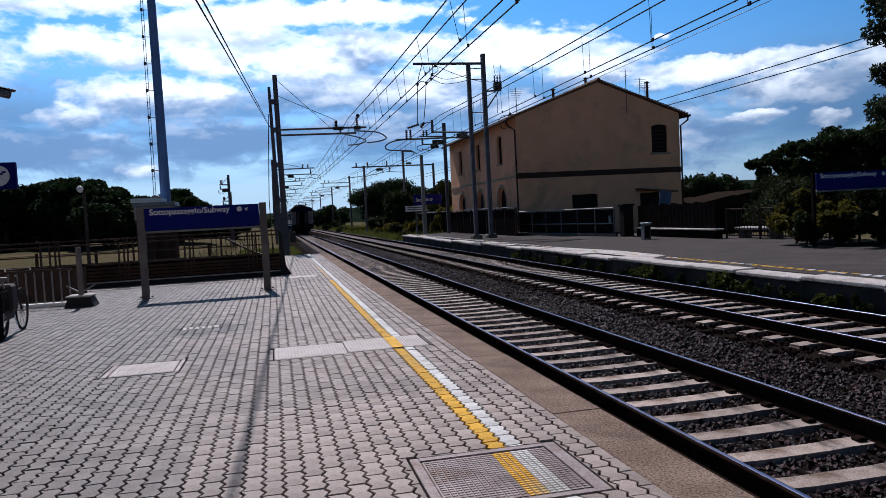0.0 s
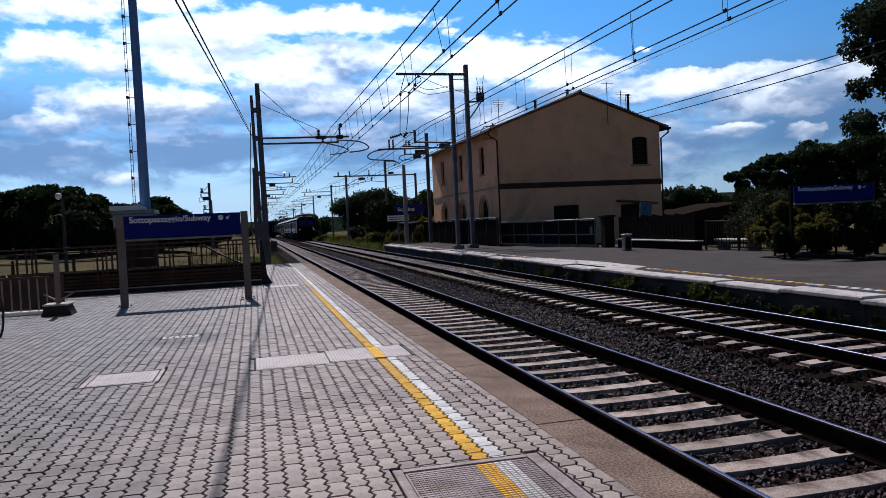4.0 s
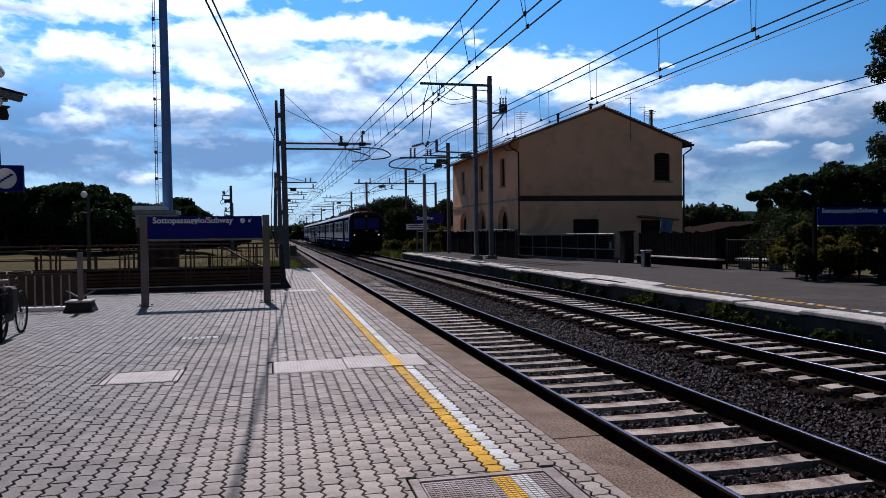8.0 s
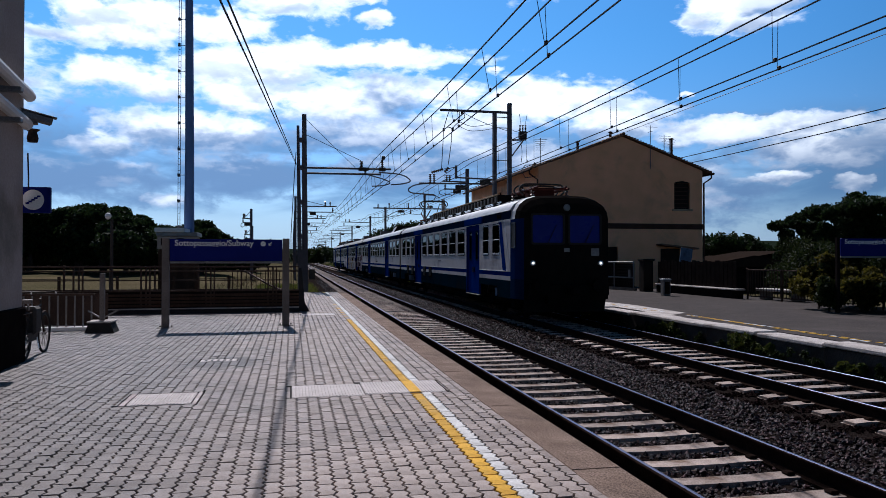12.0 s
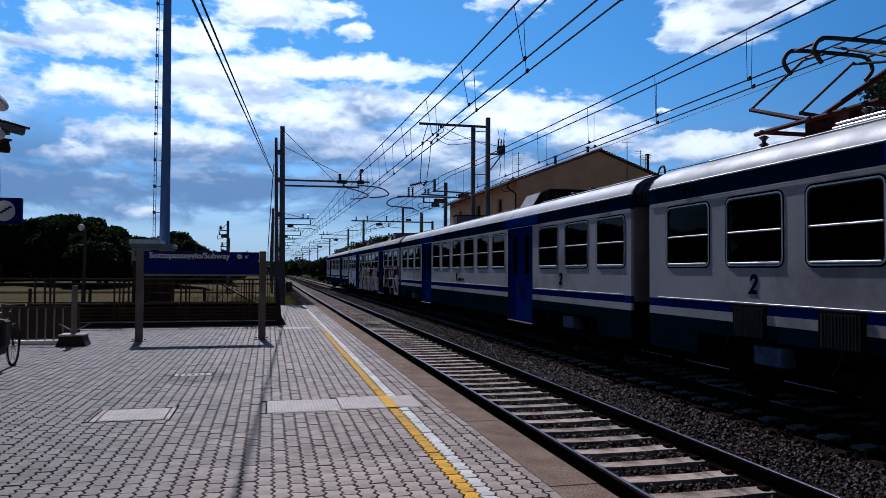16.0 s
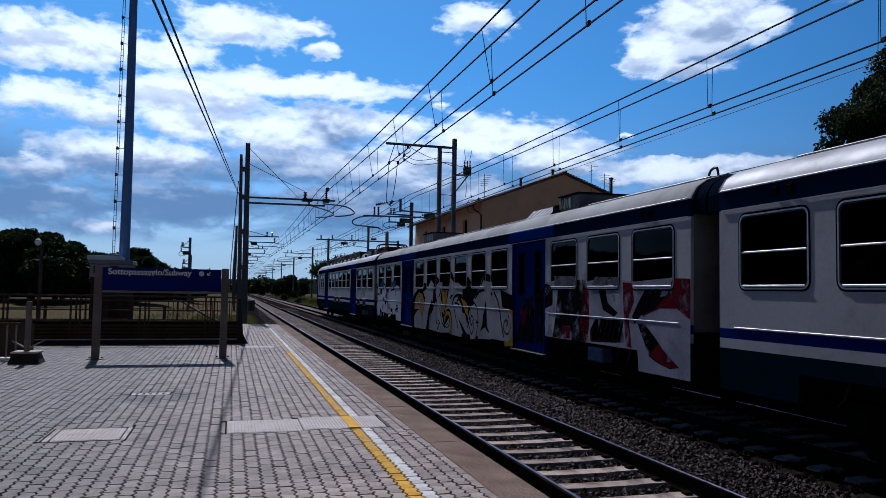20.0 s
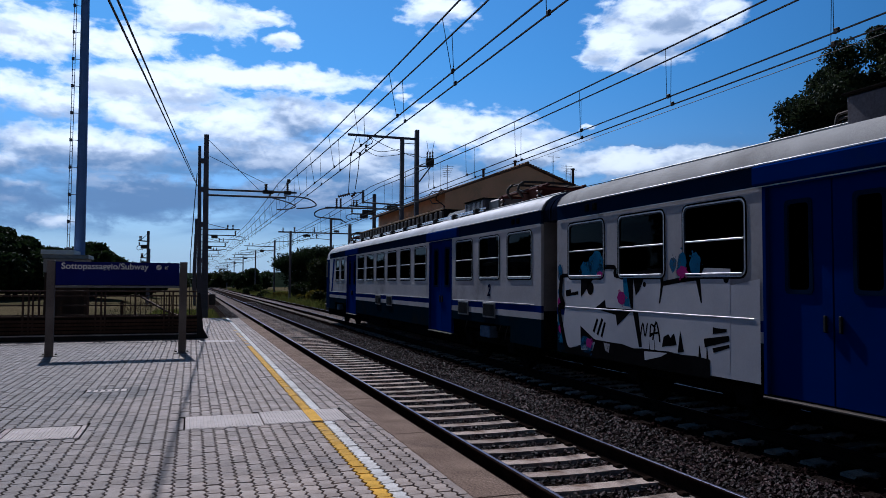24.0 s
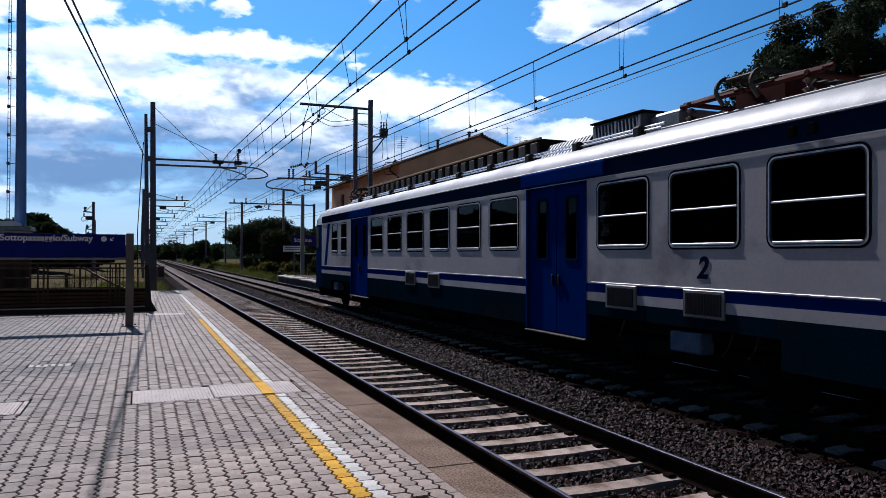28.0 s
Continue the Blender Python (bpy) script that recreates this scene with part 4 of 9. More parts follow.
    for x, xo in ((HX1 + 0.07, HX1 + over + 0.05), (HX0 - 0.08, HX0 - over - 0.05)):
        z = H_EAVE - over * slope
        part("downpipe", Geo().rod([(xo, HY0 - 0.05, z - 0.05), (xo, HY0 - 0.05, z - 0.25), (x, HY0 - 0.05, z - 0.6), (x, HY0 - 0.05, HG)], 0.055, 8), "brown_trim", house, "dark downpipe")
    # chimneys and aerials
    for x, y, top in ((18.3, 46.0, 8.9), (20.6, 46.0, 9.6), (25.0, 46.0, 9.3)):
        z = H_APEX - abs(x - mid) * slope
        c = part("chimney", Geo().rod([(x, y, z - 0.1), (x, y, top)], 0.085, 10), "brown_trim", house, "thin dark flue pipe")
        part("chimney_cap", Geo().lathe([(0.15, 0.0), (0.15, 0.04), (0.03, 0.10)], (x, y, top), 10), "brown_trim", c)
    for x, y, foot, top, arms in ((15.75, 46.0, 7.0, 9.1, 6), (21.9, HY0 - 0.06, 6.9, 9.6, 1), (23.4, 44.0, 7.9, 9.25, 2), (24.3, 45.0, 7.5, 9.2, 3)):
        a = part("aerial", Geo().rod([(x, y, foot), (x, y, top)], 0.022, 6), "mast", house, "thin television aerial")
        g = Geo()
        for k in range(arms):
            s = 0.42 - 0.04 * k
            g.rod([(x - s, y - 0.1 + 0.05 * k, top - 0.12 - 0.13 * k), (x + s, y - 0.1 + 0.05 * k, top - 0.12 - 0.13 * k)], 0.012, 5)
        g.rod([(x, y - 0.3, top - 0.4), (x, y + 0.3, top - 0.4)], 0.014, 5)
        part("aerial_rods", g, "mast", a)
    # wall lamp arm at the corner towards the track
    g = Geo().rod([(HX0, HY0 + 0.6, 6.3), (HX0 - 0.7, HY0 + 0.4, 6.2), (HX0 - 1.0, HY0 + 0.3, 6.6), (HX0 - 0.75, HY0 + 0.3, 6.95), (HX0 - 0.2, HY0 + 0.3, 6.98)], 0.03, 6)
    arm = part("lamp_arm", g, "mast", house, "curved lamp bracket")
    part("lamp_head", Geo().cbox(HX0 - 0.3, HY0 + 0.1, 6.92, HX0 + 0.8, HY0 + 0.5, 7.04, 0.05), "mast", arm)


build_house()


# ---- fences, gate, plants and signs of the far platform ----
def railing(name, label, p0, p1, height, gap, material, rails=(0.12, -0.04), post_gap=1.6, bar=0.012, base=0.0):
    """A railing of posts, rails and upright bars between two points of the ground."""
    p0, p1 = Vector(p0), Vector(p1)
    d = p1 - p0
    length = d.length
    ang = math.degrees(math.atan2(d.y, d.x))
    f = thing(name, label, "fence", pose(*p0, 0, 0, ang), "platform railings")
    posts = max(1, round(length / post_gap))
    post = Geo().cbox(-0.03, -0.03, base, 0.03, 0.03, height + 0.02, 0.006).mesh("fence_post", material)
    for k in range(posts + 1):
        part("fence_post", post, "", f, at=pose(length * k / posts, 0, 0))
    for z in (rails[0], height + rails[1]):
        part("fence_rail", Geo().cbox(0, -0.018, z - 0.022, length, 0.018, z + 0.022, 0.006), material, f)
    upright = Geo().rod([(0, 0, rails[0]), (0, 0, height + rails[1])], bar, 6).mesh("fence_bar", material)
    n = int(length / gap)
    if n <= 110:
        for k in range(1, n):
            part("fence_bar", upright, "", f, at=pose(length * k / n, 0, 0))
    else:
        g = Geo()
        for k in range(1, n):
            x = length * k / n
            g.rod([(x, 0, rails[0]), (x, 0, height + rails[1])], bar, 5)
        tagged(part("fence_bars", g, material, f), kind="stuff")
    return f


def build_far_side():
    # solid dark fence with a pale coping along the back of the platform, towards the house
    f = thing("panel_fence", "dark boarded fence with a pale top rail behind the platform", "fence")
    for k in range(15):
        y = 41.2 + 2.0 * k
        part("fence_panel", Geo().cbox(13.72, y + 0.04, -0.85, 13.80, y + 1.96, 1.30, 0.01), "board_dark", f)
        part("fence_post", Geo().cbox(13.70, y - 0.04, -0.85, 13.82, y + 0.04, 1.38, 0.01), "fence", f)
    part("coping", Geo().cbox(13.66, 41.1, 1.38, 13.86, 71.4, 1.44, 0.01), "fence_grey", f, "pale metal top rail")
    # steel gate and its neighbours between the platform and the house yard
    g = thing("yard_gate", "grey steel tube gate with mesh panels, closed", "gate")
    xs = [(14.36, 42.4), (14.85, 39.2), (15.35, 36.0), (15.85, 32.8)]
    for (xa, ya), (xb, yb) in zip(xs, xs[1:]):
        fr = Geo()
        for z in (0.0, 0.62, 1.36):
            fr.rod([(xa, ya, z + FAR_Z), (xb, yb, z + FAR_Z)], 0.032, 8)
        for k in (0, 0.5, 1):
            x, y = xa + (xb - xa) * k, ya + (yb - ya) * k
            fr.rod([(x, y, FAR_Z - 0.05), (x, y, FAR_Z + 1.40)], 0.034, 8)
        leaf = part("gate_leaf", fr, "fence_grey", g)
        mesh = Geo()
        for k in range(1, 40):
            x, y = xa + (xb - xa) * k / 40, ya + (yb - ya) * k / 40
            mesh.rod([(x, y, FAR_Z + 0.02), (x, y, FAR_Z + 1.34)], 0.004, 4)
        for k in range(1, 9):
            z = FAR_Z + 0.15 * k
            mesh.rod([(xa, ya, z), (xb, yb, z)], 0.004, 4)
        part("mesh_panel", mesh, "iron", leaf, "wire mesh panel")
        # an added dark sheet stands in for the shadowy hedge behind the mesh
        part("backing_sheet", Geo().prism([(xa + 0.03, ya), (xb + 0.03, yb), (xb + 0.05, yb), (xa + 0.05, ya)], FAR_Z + 0.05, FAR_Z + 1.3, "z"), "board_dark", leaf, "dark sheet added for the shadowy ground behind the mesh")
    part("lock_box", Geo().cbox(15.78, 33.0, 0.35, 15.9, 33.25, 0.75, 0.015), "fence_grey", g)
    part("low_kerb", Geo().prism([(14.15, 42.6), (14.3, 42.65), (15.95, 32.65), (15.8, 32.55)], FAR_Z - 0.3, FAR_Z + 0.14, "z"), "old_concrete", g)
    # gate pillar
    p = thing("gate_pillar", "stout dark stone gate pillar beside the mesh gate", "pillar", pose(16.25, 32.3, FAR_Z))
    part("shaft", Geo().cbox(-0.24, -0.24, 0, 0.24, 0.24, 1.42, 0.02), "grimy_wall", p)
    part("cap", Geo().cbox(-0.3, -0.3, 1.42, 0.3, 0.3, 1.52, 0.02), "grimy_wall", p)
    # leaning information board
    b = thing("notice_board", "blank blue-grey notice board leaning on two legs", "board", pose(17.6, 31.5, FAR_Z, -6, 9, -14))
    part("panel", Geo().cbox(-0.27, -0.03, 0.95, 0.27, 0.03, 2.05, 0.01), "box_blue", b)
    for x in (-0.22, 0.22):
        part("leg", Geo().rod([(x, 0.05, -0.03), (x, 0.05, 1.2)], 0.03, 8), "fence", b)
    # low wall with a dark boarded fence, and a bright strip of yard beyond
    w = thing("yard_wall", "low concrete wall carrying a dark boarded fence", "wall")
    part("wall", Geo().cbox(16.6, 25.6, FAR_Z - 0.3, 16.9, 32.0, FAR_Z + 0.32, 0.02), "board_dark", w)
    part("coping", Geo().cbox(16.55, 25.55, FAR_Z + 0.32, 16.95, 32.05, FAR_Z + 0.38, 0.015), "pale_concrete", w)
    for k in range(21):
        y = 25.8 + 0.3 * k
        part("board", Geo().cbox(16.72, y, FAR_Z + 0.40, 16.76, y + 0.26, 1.18 + 0.04 * math.sin(k * 2.1), 0.006), "board_dark", w)
    railing("yard_railing", "dark steel yard railing with upright bars", (17.4, 22.0, FAR_Z), (17.0, 25.5, FAR_Z), 1.15, 0.14, "fence")
    s = thing("bench", "pale stone bench slab on two blocks", "bench", pose(17.6, 24.3, FAR_Z, 0, 0, 96))
    part("seat", Geo().cbox(-1.1, -0.25, 0.32, 1.1, 0.25, 0.42, 0.02), "pale_concrete", s)
    for x in (-0.8, 0.8):
        part("block", Geo().cbox(x - 0.15, -0.2, 0, x + 0.15, 0.2, 0.32, 0.02), "old_concrete", s)
    # white marker post on the platform
    m = thing("marker_post", "small white steel cabinet on the platform edge", "cabinet", pose(15.15, 28.4, FAR_Z))
    part("body", Geo().cbox(-0.16, -0.14, 0.0, 0.16, 0.14, 0.66, 0.02), "fence_grey", m)
    part("door", Geo().cbox(-0.11, -0.155, 0.08, 0.11, -0.14, 0.58, 0.006), "shutter", m)
    part("cap", Geo().cbox(-0.18, -0.17, 0.66, 0.18, 0.17, 0.70, 0.01), "white_paint", m)
    # low sheds and roofs beyond the yard
    for x, y, wx, wy, h, roofm in ((30.0, 47.0, 7.0, 5.0, 1.7, "shutter"), (38.0, 55.0, 8.0, 6.0, 2.1, "shutter")):
        s = thing("low_shed", "low shed with a shallow roof beyond the yard", "shed", pose(x, y, -0.95))
        part("wall_block", Geo().box(-wx / 2, -wy / 2, 0, wx / 2, wy / 2, h), "board_dark", s)
        part("roof", Geo().prism([(-wx / 2 - 0.3, h), (wx / 2 + 0.3, h), (wx / 2, h + 0.12), (0, h + 0.75), (-wx / 2, h + 0.12)], -wy / 2 - 0.3, wy / 2 + 0.3, "y"), roofm, s)
        part("door", Geo().cbox(-0.5, -wy / 2 - 0.05, 0, 0.5, -wy / 2 - 0.002, min(1.5, h - 0.1), 0.01), "shutter", s)


build_far_side()
# ---- blue signs ----
def subway_sign(m, label, post_h=1.66, tone="post", half=0.065):
    """A long blue panel on two flat grey posts, lettered in white."""
    s = thing("subway_sign", label, "sign", m, "subway signs")
    for x in (-1.085, 1.085):
        p = part("post", Geo().cbox(x - half, -0.05, 0, x + half, 0.05, post_h, 0.008), tone, s, "flat steel post")
        part("foot_plate", Geo().cbox(x - 0.14, -0.11, 0.0, x + 0.14, 0.11, 0.012, 0.003), "post", p)
        for dx in (-0.1, 0.1):
            part("bolt", Geo().lathe([(0.018, 0.012), (0.018, 0.03), (0.012, 0.036)], (x + dx, 0.07, 0), 6), "iron", p)
    panel = part("panel", Geo().cbox(-1.015, -0.035, post_h - 0.43, 1.015, 0.035, post_h - 0.02, 0.008), "sign_blue", s, "dark blue enamel panel")
    part("lower_rail", Geo().cbox(-1.015, -0.045, post_h - 0.475, 1.015, 0.045, post_h - 0.435, 0.006), "fence_grey", s, "pale metal strip")
    up = post_h - 1.62
    face = pose(-0.93, -0.037, 1.475 + up, 90)
    lettering("inscription", "Sottopassaggio/Subway", 0.152, "white_paint", panel, face, "white lettering", 0.0025)
    g = Geo()
    ring = [(0.047 * math.cos(2 * math.pi * k / 20), 0.047 * math.sin(2 * math.pi * k / 20)) for k in range(20)]
    g.prism([(0.66 + u, 1.515 + w) for u, w in ring], -0.041, -0.036, "y")
    part("pictogram", g, "white_paint", panel, "white round stair pictogram", pose(0, 0, up))
    st = Geo()
    for k in range(3):
        st.box(0.632 + 0.02 * k, -0.0445, 1.495 + 0.016 * k, 0.652 + 0.02 * k, -0.0412, 1.503 + 0.016 * k)
    part("pictogram_steps", st, "sign_blue", panel, "", pose(0, 0, up))
    a = Geo().prism([(x + 0.06, z) for x, z in ((0.70, 1.485), (0.75, 1.485), (0.75, 1.498), (0.722, 1.498), (0.765, 1.541), (0.756, 1.55), (0.713, 1.507), (0.713, 1.535), (0.70, 1.535))], -0.041, -0.036, "y")
    part("arrow", a, "white_paint", panel, "white down-left arrow", pose(0, 0, up))
    return s


subway_sign(pose(-1.22, 14.5, 0, 0, 0, 2.0), "dark blue subway sign on two grey posts on the pavers")
far_sign = subway_sign(pose(16.37, 18.2, FAR_Z, 0, 0, -8), "blue subway sign on two posts among shrubs", 1.78, "board_dark", 0.035)
far_sign.scale = (1.2, 1.2, 1.2)
# ---- overhead line: masts, arms, wires ----
def insulator(geo, a, b, r=0.06, n=5):
    """A string of porcelain sheds between two points."""
    a, b = Vector(a), Vector(b)
    m = Matrix.Translation(a) @ (b - a).to_track_quat("Z", "Y").to_matrix().to_4x4()
    length, prof = (b - a).length, []
    for k in range(n):
        z = length * k / n
        prof += [(r * 0.4, z), (r, z + length / n * 0.45), (r * 0.4, z + length / n * 0.7)]
    return geo.lathe(prof, n=8, m=m)


def hook(pts):
    """A smooth line through points, for bent tubes."""
    out = []
    pts = [Vector(p) for p in pts]
    for i in range(len(pts) - 1):
        p0, p1, p2, p3 = pts[max(i - 1, 0)], pts[i], pts[i + 1], pts[min(i + 2, len(pts) - 1)]
        for k in range(5):
            t = k / 5
            out.append(0.5 * ((2 * p1) + (p2 - p0) * t + (2 * p0 - 5 * p1 + 4 * p2 - p3) * t * t + (3 * p1 - p0 - 3 * p2 + p3) * t ** 3))
    return out + [pts[-1]]


def near_mast():
    s = thing("catenary_mast", "dark double-post catenary mast with two arms beyond the platform end", "mast", pose(0.55, 33.0, -0.9), "catenary masts")
    part("main_post", Geo().prism([(-0.14, 0), (0.14, 0), (0.02, 8.45), (-0.17, 8.45)], -0.13, 0.13, "y"), "mast", s)
    part("raking_post", Geo().prism([(-0.32, 0), (-0.10, 0), (-0.28, 7.95), (-0.40, 7.95)], -0.09, 0.09, "y"), "mast", s)
    for h in (1.5, 3.0, 4.5, 6.0, 7.2):
        part("tie_plate", Geo().cbox(-0.30 - h * 0.008, -0.14, h, 0.10 - h * 0.012, -0.11, h + 0.22, 0.006), "mast", s)
    part("relay_box", Geo().cbox(0.15, -0.18, 1.25, 0.42, 0.10, 1.7, 0.02), "iron", s, "small dark relay box")
    for h, end in ((6.13, 3.75), (5.89, 3.3)):
        part("arm", Geo().rod([(0, 0, h), (end, 0, h + 0.02)], 0.045, 8), "mast", s, "horizontal steel arm")
    part("insulator", insulator(insulator(Geo(), (2.45, 0, 6.18), (2.45, 0, 6.48), 0.07), (2.6, 0, 5.95), (2.6, 0, 6.2), 0.07), "insulator", s, "brown porcelain insulator")
    part("insulator", insulator(Geo(), (3.35, 0, 6.15), (3.35, 0, 6.6), 0.075), "insulator", s)
    part("pull_off", Geo().rod(hook([(3.2, 0, 6.0), (4.2, 0, 5.92), (4.62, 0, 5.66), (4.3, 0, 5.52), (3.75, 0, 5.46)]), 0.03, 7), "mast", s, "bent registration tube")
    part("pull_off", Geo().rod(hook([(2.7, 0, 5.88), (3.35, 0, 5.72), (3.7, 0, 5.55), (3.4, 0, 5.42), (2.9, 0, 5.38)]), 0.026, 7), "mast", s)
    part("insulator", insulator(Geo(), (2.42, 0, 6.16), (2.42, 0, 6.5), 0.09), "insulator", s)
    part("saddle", Geo().cbox(2.3, -0.08, 6.05, 2.75, 0.08, 6.2, 0.02), "iron", s)
    part("saddle", Geo().cbox(3.2, -0.08, 6.05, 3.5, 0.08, 6.22, 0.02), "iron", s)
    part("surge_pot", Geo().lathe([(0.0, 0.0), (0.07, 0.02), (0.085, 0.08), (0.07, 0.16), (0.0, 0.19)], (3.40, 0, 6.56), 10), "iron", s, "dark rounded pot on a stalk")
    part("stay", Geo().rod([(-0.05, 0, 7.6), (2.4, 0, 6.5)], 0.012, 5), "wire", s, "thin stay wire")
    part("stay", Geo().rod([(-0.05, 0, 8.3), (2.4, 3.0, 6.55)], 0.012, 5), "wire", s)
    part("down_lead", Geo().rod([(-0.42, 0, 6.8), (-0.5, 0, 5.5), (-0.62, 0, 3.2), (-0.6, 0, 0)], 0.018, 5), "wire", s, "hanging earth cable")


def gantry_mast():
    s = thing("catenary_mast", "tall double-post steel mast with a top beam and switch gear", "mast", pose(11.6, 40.6, FAR_Z), "catenary masts")
    for x, h, w in ((-0.42, 9.82, 0.10), (0.45, 10.33, 0.11)):
        p = part("post", Geo().cbox(x - w, -0.14, 0, x + w, 0.14, h, 0.02), "mast", s, "dull steel post")
        part("footing", Geo().cbox(x - 0.28, -0.28, 0, x + 0.28, 0.28, 0.22, 0.03), "old_concrete", p)
    for h in (7.05, 8.9, 9.5):
        part("cross_piece", Geo().cbox(-0.34, -0.03, h, 0.34, 0.03, h + 0.04, 0.01), "mast", s)
    part("top_beam", Geo().cbox(-3.55, -0.07, 9.74, 0.5, 0.07, 9.86, 0.01), "mast", s, "horizontal top beam")
    part("bracket", Geo().rod([(0.6, 0, 8.25), (1.45, 0, 8.3)], 0.05, 8), "mast", s)
    part("strut", Geo().rod([(0.6, 0, 7.35), (1.3, 0, 8.28)], 0.04, 8), "mast", s)
    sw = part("switch_gear", Geo().cbox(1.02, -0.15, 8.35, 1.45, 0.15, 8.75, 0.03), "iron", s, "dark switch gear box")
    g = Geo()
    for x in (1.08, 1.24, 1.40):
        insulator(g, (x, 0, 8.75), (x, 0, 9.15), 0.07)
    part("switch_insulator", g, "insulator", sw)
    for x in (1.15, 1.38):
        part("horn", Geo().rod([(x, 0, 9.1), (x + (x - 1.26), 0, 9.75)], 0.014, 5), "wire", sw)
    # jumpers hang from the beam to the arm below, tied by slack leads to the posts
    for pts in (((-3.05, 9.75), (-3.2, 9.3), (-3.35, 8.7), (-3.42, 7.6), (-3.48, 6.5)), ((-2.45, 9.75), (-2.5, 9.2), (-2.85, 8.75), (-2.95, 7.8), (-3.1, 6.75)), ((-3.35, 8.7), (-3.1, 8.85), (-2.85, 8.75)),
                ((-2.3, 9.75), (-2.15, 9.45), (-2.5, 9.2))):
        part("drop_lead", Geo().rod(hook([(x, 0, z) for x, z in pts]), 0.022, 5), "wire", s, "hanging jumper cable")
    for pts in (((-2.5, 9.2), (-1.8, 8.95), (-1.0, 9.05), (-0.4, 9.2)), ((-2.6, 9.0), (-1.9, 8.7), (-1.1, 8.75), (-0.4, 8.9)), ((-2.35, 9.75), (-1.5, 9.35), (-0.5, 9.0), (0.4, 8.75)), ((0.5, 8.9), (0.8, 8.75), (1.1, 8.85)), ((1.1, 8.3), (1.2, 7.6), (1.15, 7.0))):
        part("jumper", Geo().rod(hook([(x, 0, z) for x, z in pts]), 0.016, 5), "wire", s)
    for x, z in ((-2.5, 9.2), (-2.85, 8.75), (-3.35, 8.7), (-2.3, 9.7)):
        part("clamp", Geo().cbox(x - 0.06, -0.06, z - 0.09, x + 0.06, 0.06, z + 0.09, 0.02), "iron", s)
    part("arm", Geo().rod([(-0.4, 0, 5.73), (-4.75, 0, 5.68)], 0.05, 8), "mast", s, "horizontal steel arm")
    part("arm", Geo().rod([(-0.4, 0, 5.98), (-2.7, 0, 6.05)], 0.045, 8), "mast", s, "horizontal steel arm")
    part("stub", Geo().cbox(-2.72, -0.05, 5.98, -2.58, 0.05, 6.72, 0.02), "mast", s)
    part("weight_box", Geo().cbox(-2.68, -0.08, 5.36, -2.05, 0.08, 5.62, 0.02), "iron", s)
    part("weight_box", Geo().cbox(-1.28, -0.08, 5.66, -0.66, 0.08, 5.94, 0.02), "iron", s)
    for x in (-4.12, -3.90):
        part("insulator", insulator(Geo(), (x, 0, 5.7), (x, 0, 6.25), 0.09), "insulator", s, "brown porcelain insulator")
    part("insulator", insulator(Geo(), (-4.05, 0, 6.30), (-3.35, 0, 6.50), 0.10, 6), "insulator", s)
    part("insulator", insulator(Geo(), (-3.30, 0, 6.32), (-3.05, 0, 6.62), 0.12, 3), "insulator", s)
    part("tie_rod", Geo().rod([(-3.35, 0, 6.50), (-2.65, 0, 6.62)], 0.025, 6), "mast", s)
    part("pull_off", Geo().rod(hook([(-4.3, 0, 5.68), (-4.95, 0, 5.58), (-5.32, 0, 5.36), (-5.22, 0, 5.16), (-4.7, 0, 5.10), (-3.9, 0, 5.06)]), 0.035, 7), "mast", s, "bent registration tube")
    part("steady_arm", Geo().rod([(-3.9, 0, 5.06), (-3.55, 0, 4.86)], 0.022, 6), "mast", s)


def plain_mast(label, m, height, arm, low=0.55):
    """A single post with one or two arms; arm is signed: its length and side."""
    s = thing("catenary_mast", label, "mast", m, "catenary masts")
    part("post", Geo().cbox(-0.12, -0.12, 0, 0.12, 0.12, height, 0.015), "mast", s)
    z = height - 1.0
    part("arm", Geo().rod([(0, 0, z), (arm, 0, z + 0.05)], 0.065, 6), "mast", s)
    part("arm", Geo().rod([(0, 0, z - low), (arm * 0.9, 0, z - low)], 0.055, 6), "mast", s)
    for q in (0.72, 0.84):
        part("insulator", insulator(Geo(), (arm * q, 0, z), (arm * q, 0, z + 0.55), 0.11, 4), "insulator", s)
    part("insulator", insulator(Geo(), (arm * 0.9, 0, z - low), (arm * 0.9, 0, z - 0.05), 0.11, 4), "insulator", s)
    part("weight_box", Geo().cbox(arm * 0.42 - 0.3, -0.09, z - low - 0.32, arm * 0.42 + 0.3, 0.09, z - low - 0.05, 0.03), "iron", s)
    part("strut", Geo().rod([(0, 0, z + 0.8), (arm * 0.72, 0, z + 0.12)], 0.028, 5), "mast", s)
    part("tie_rod", Geo().rod([(arm * 0.3, 0, z - low), (arm * 0.6, 0, z - low - 0.45), (arm * 0.95, 0, z - low - 0.35)], 0.03, 5), "mast", s)
    part("pull_off", Geo().rod(hook([(arm * 0.8, 0, z - low), (arm * 1.08, 0, z - low - 0.12), (arm * 1.12, 0, z - low - 0.35), (arm * 0.95, 0, z - low - 0.5)]), 0.03, 6), "mast", s)
    return s


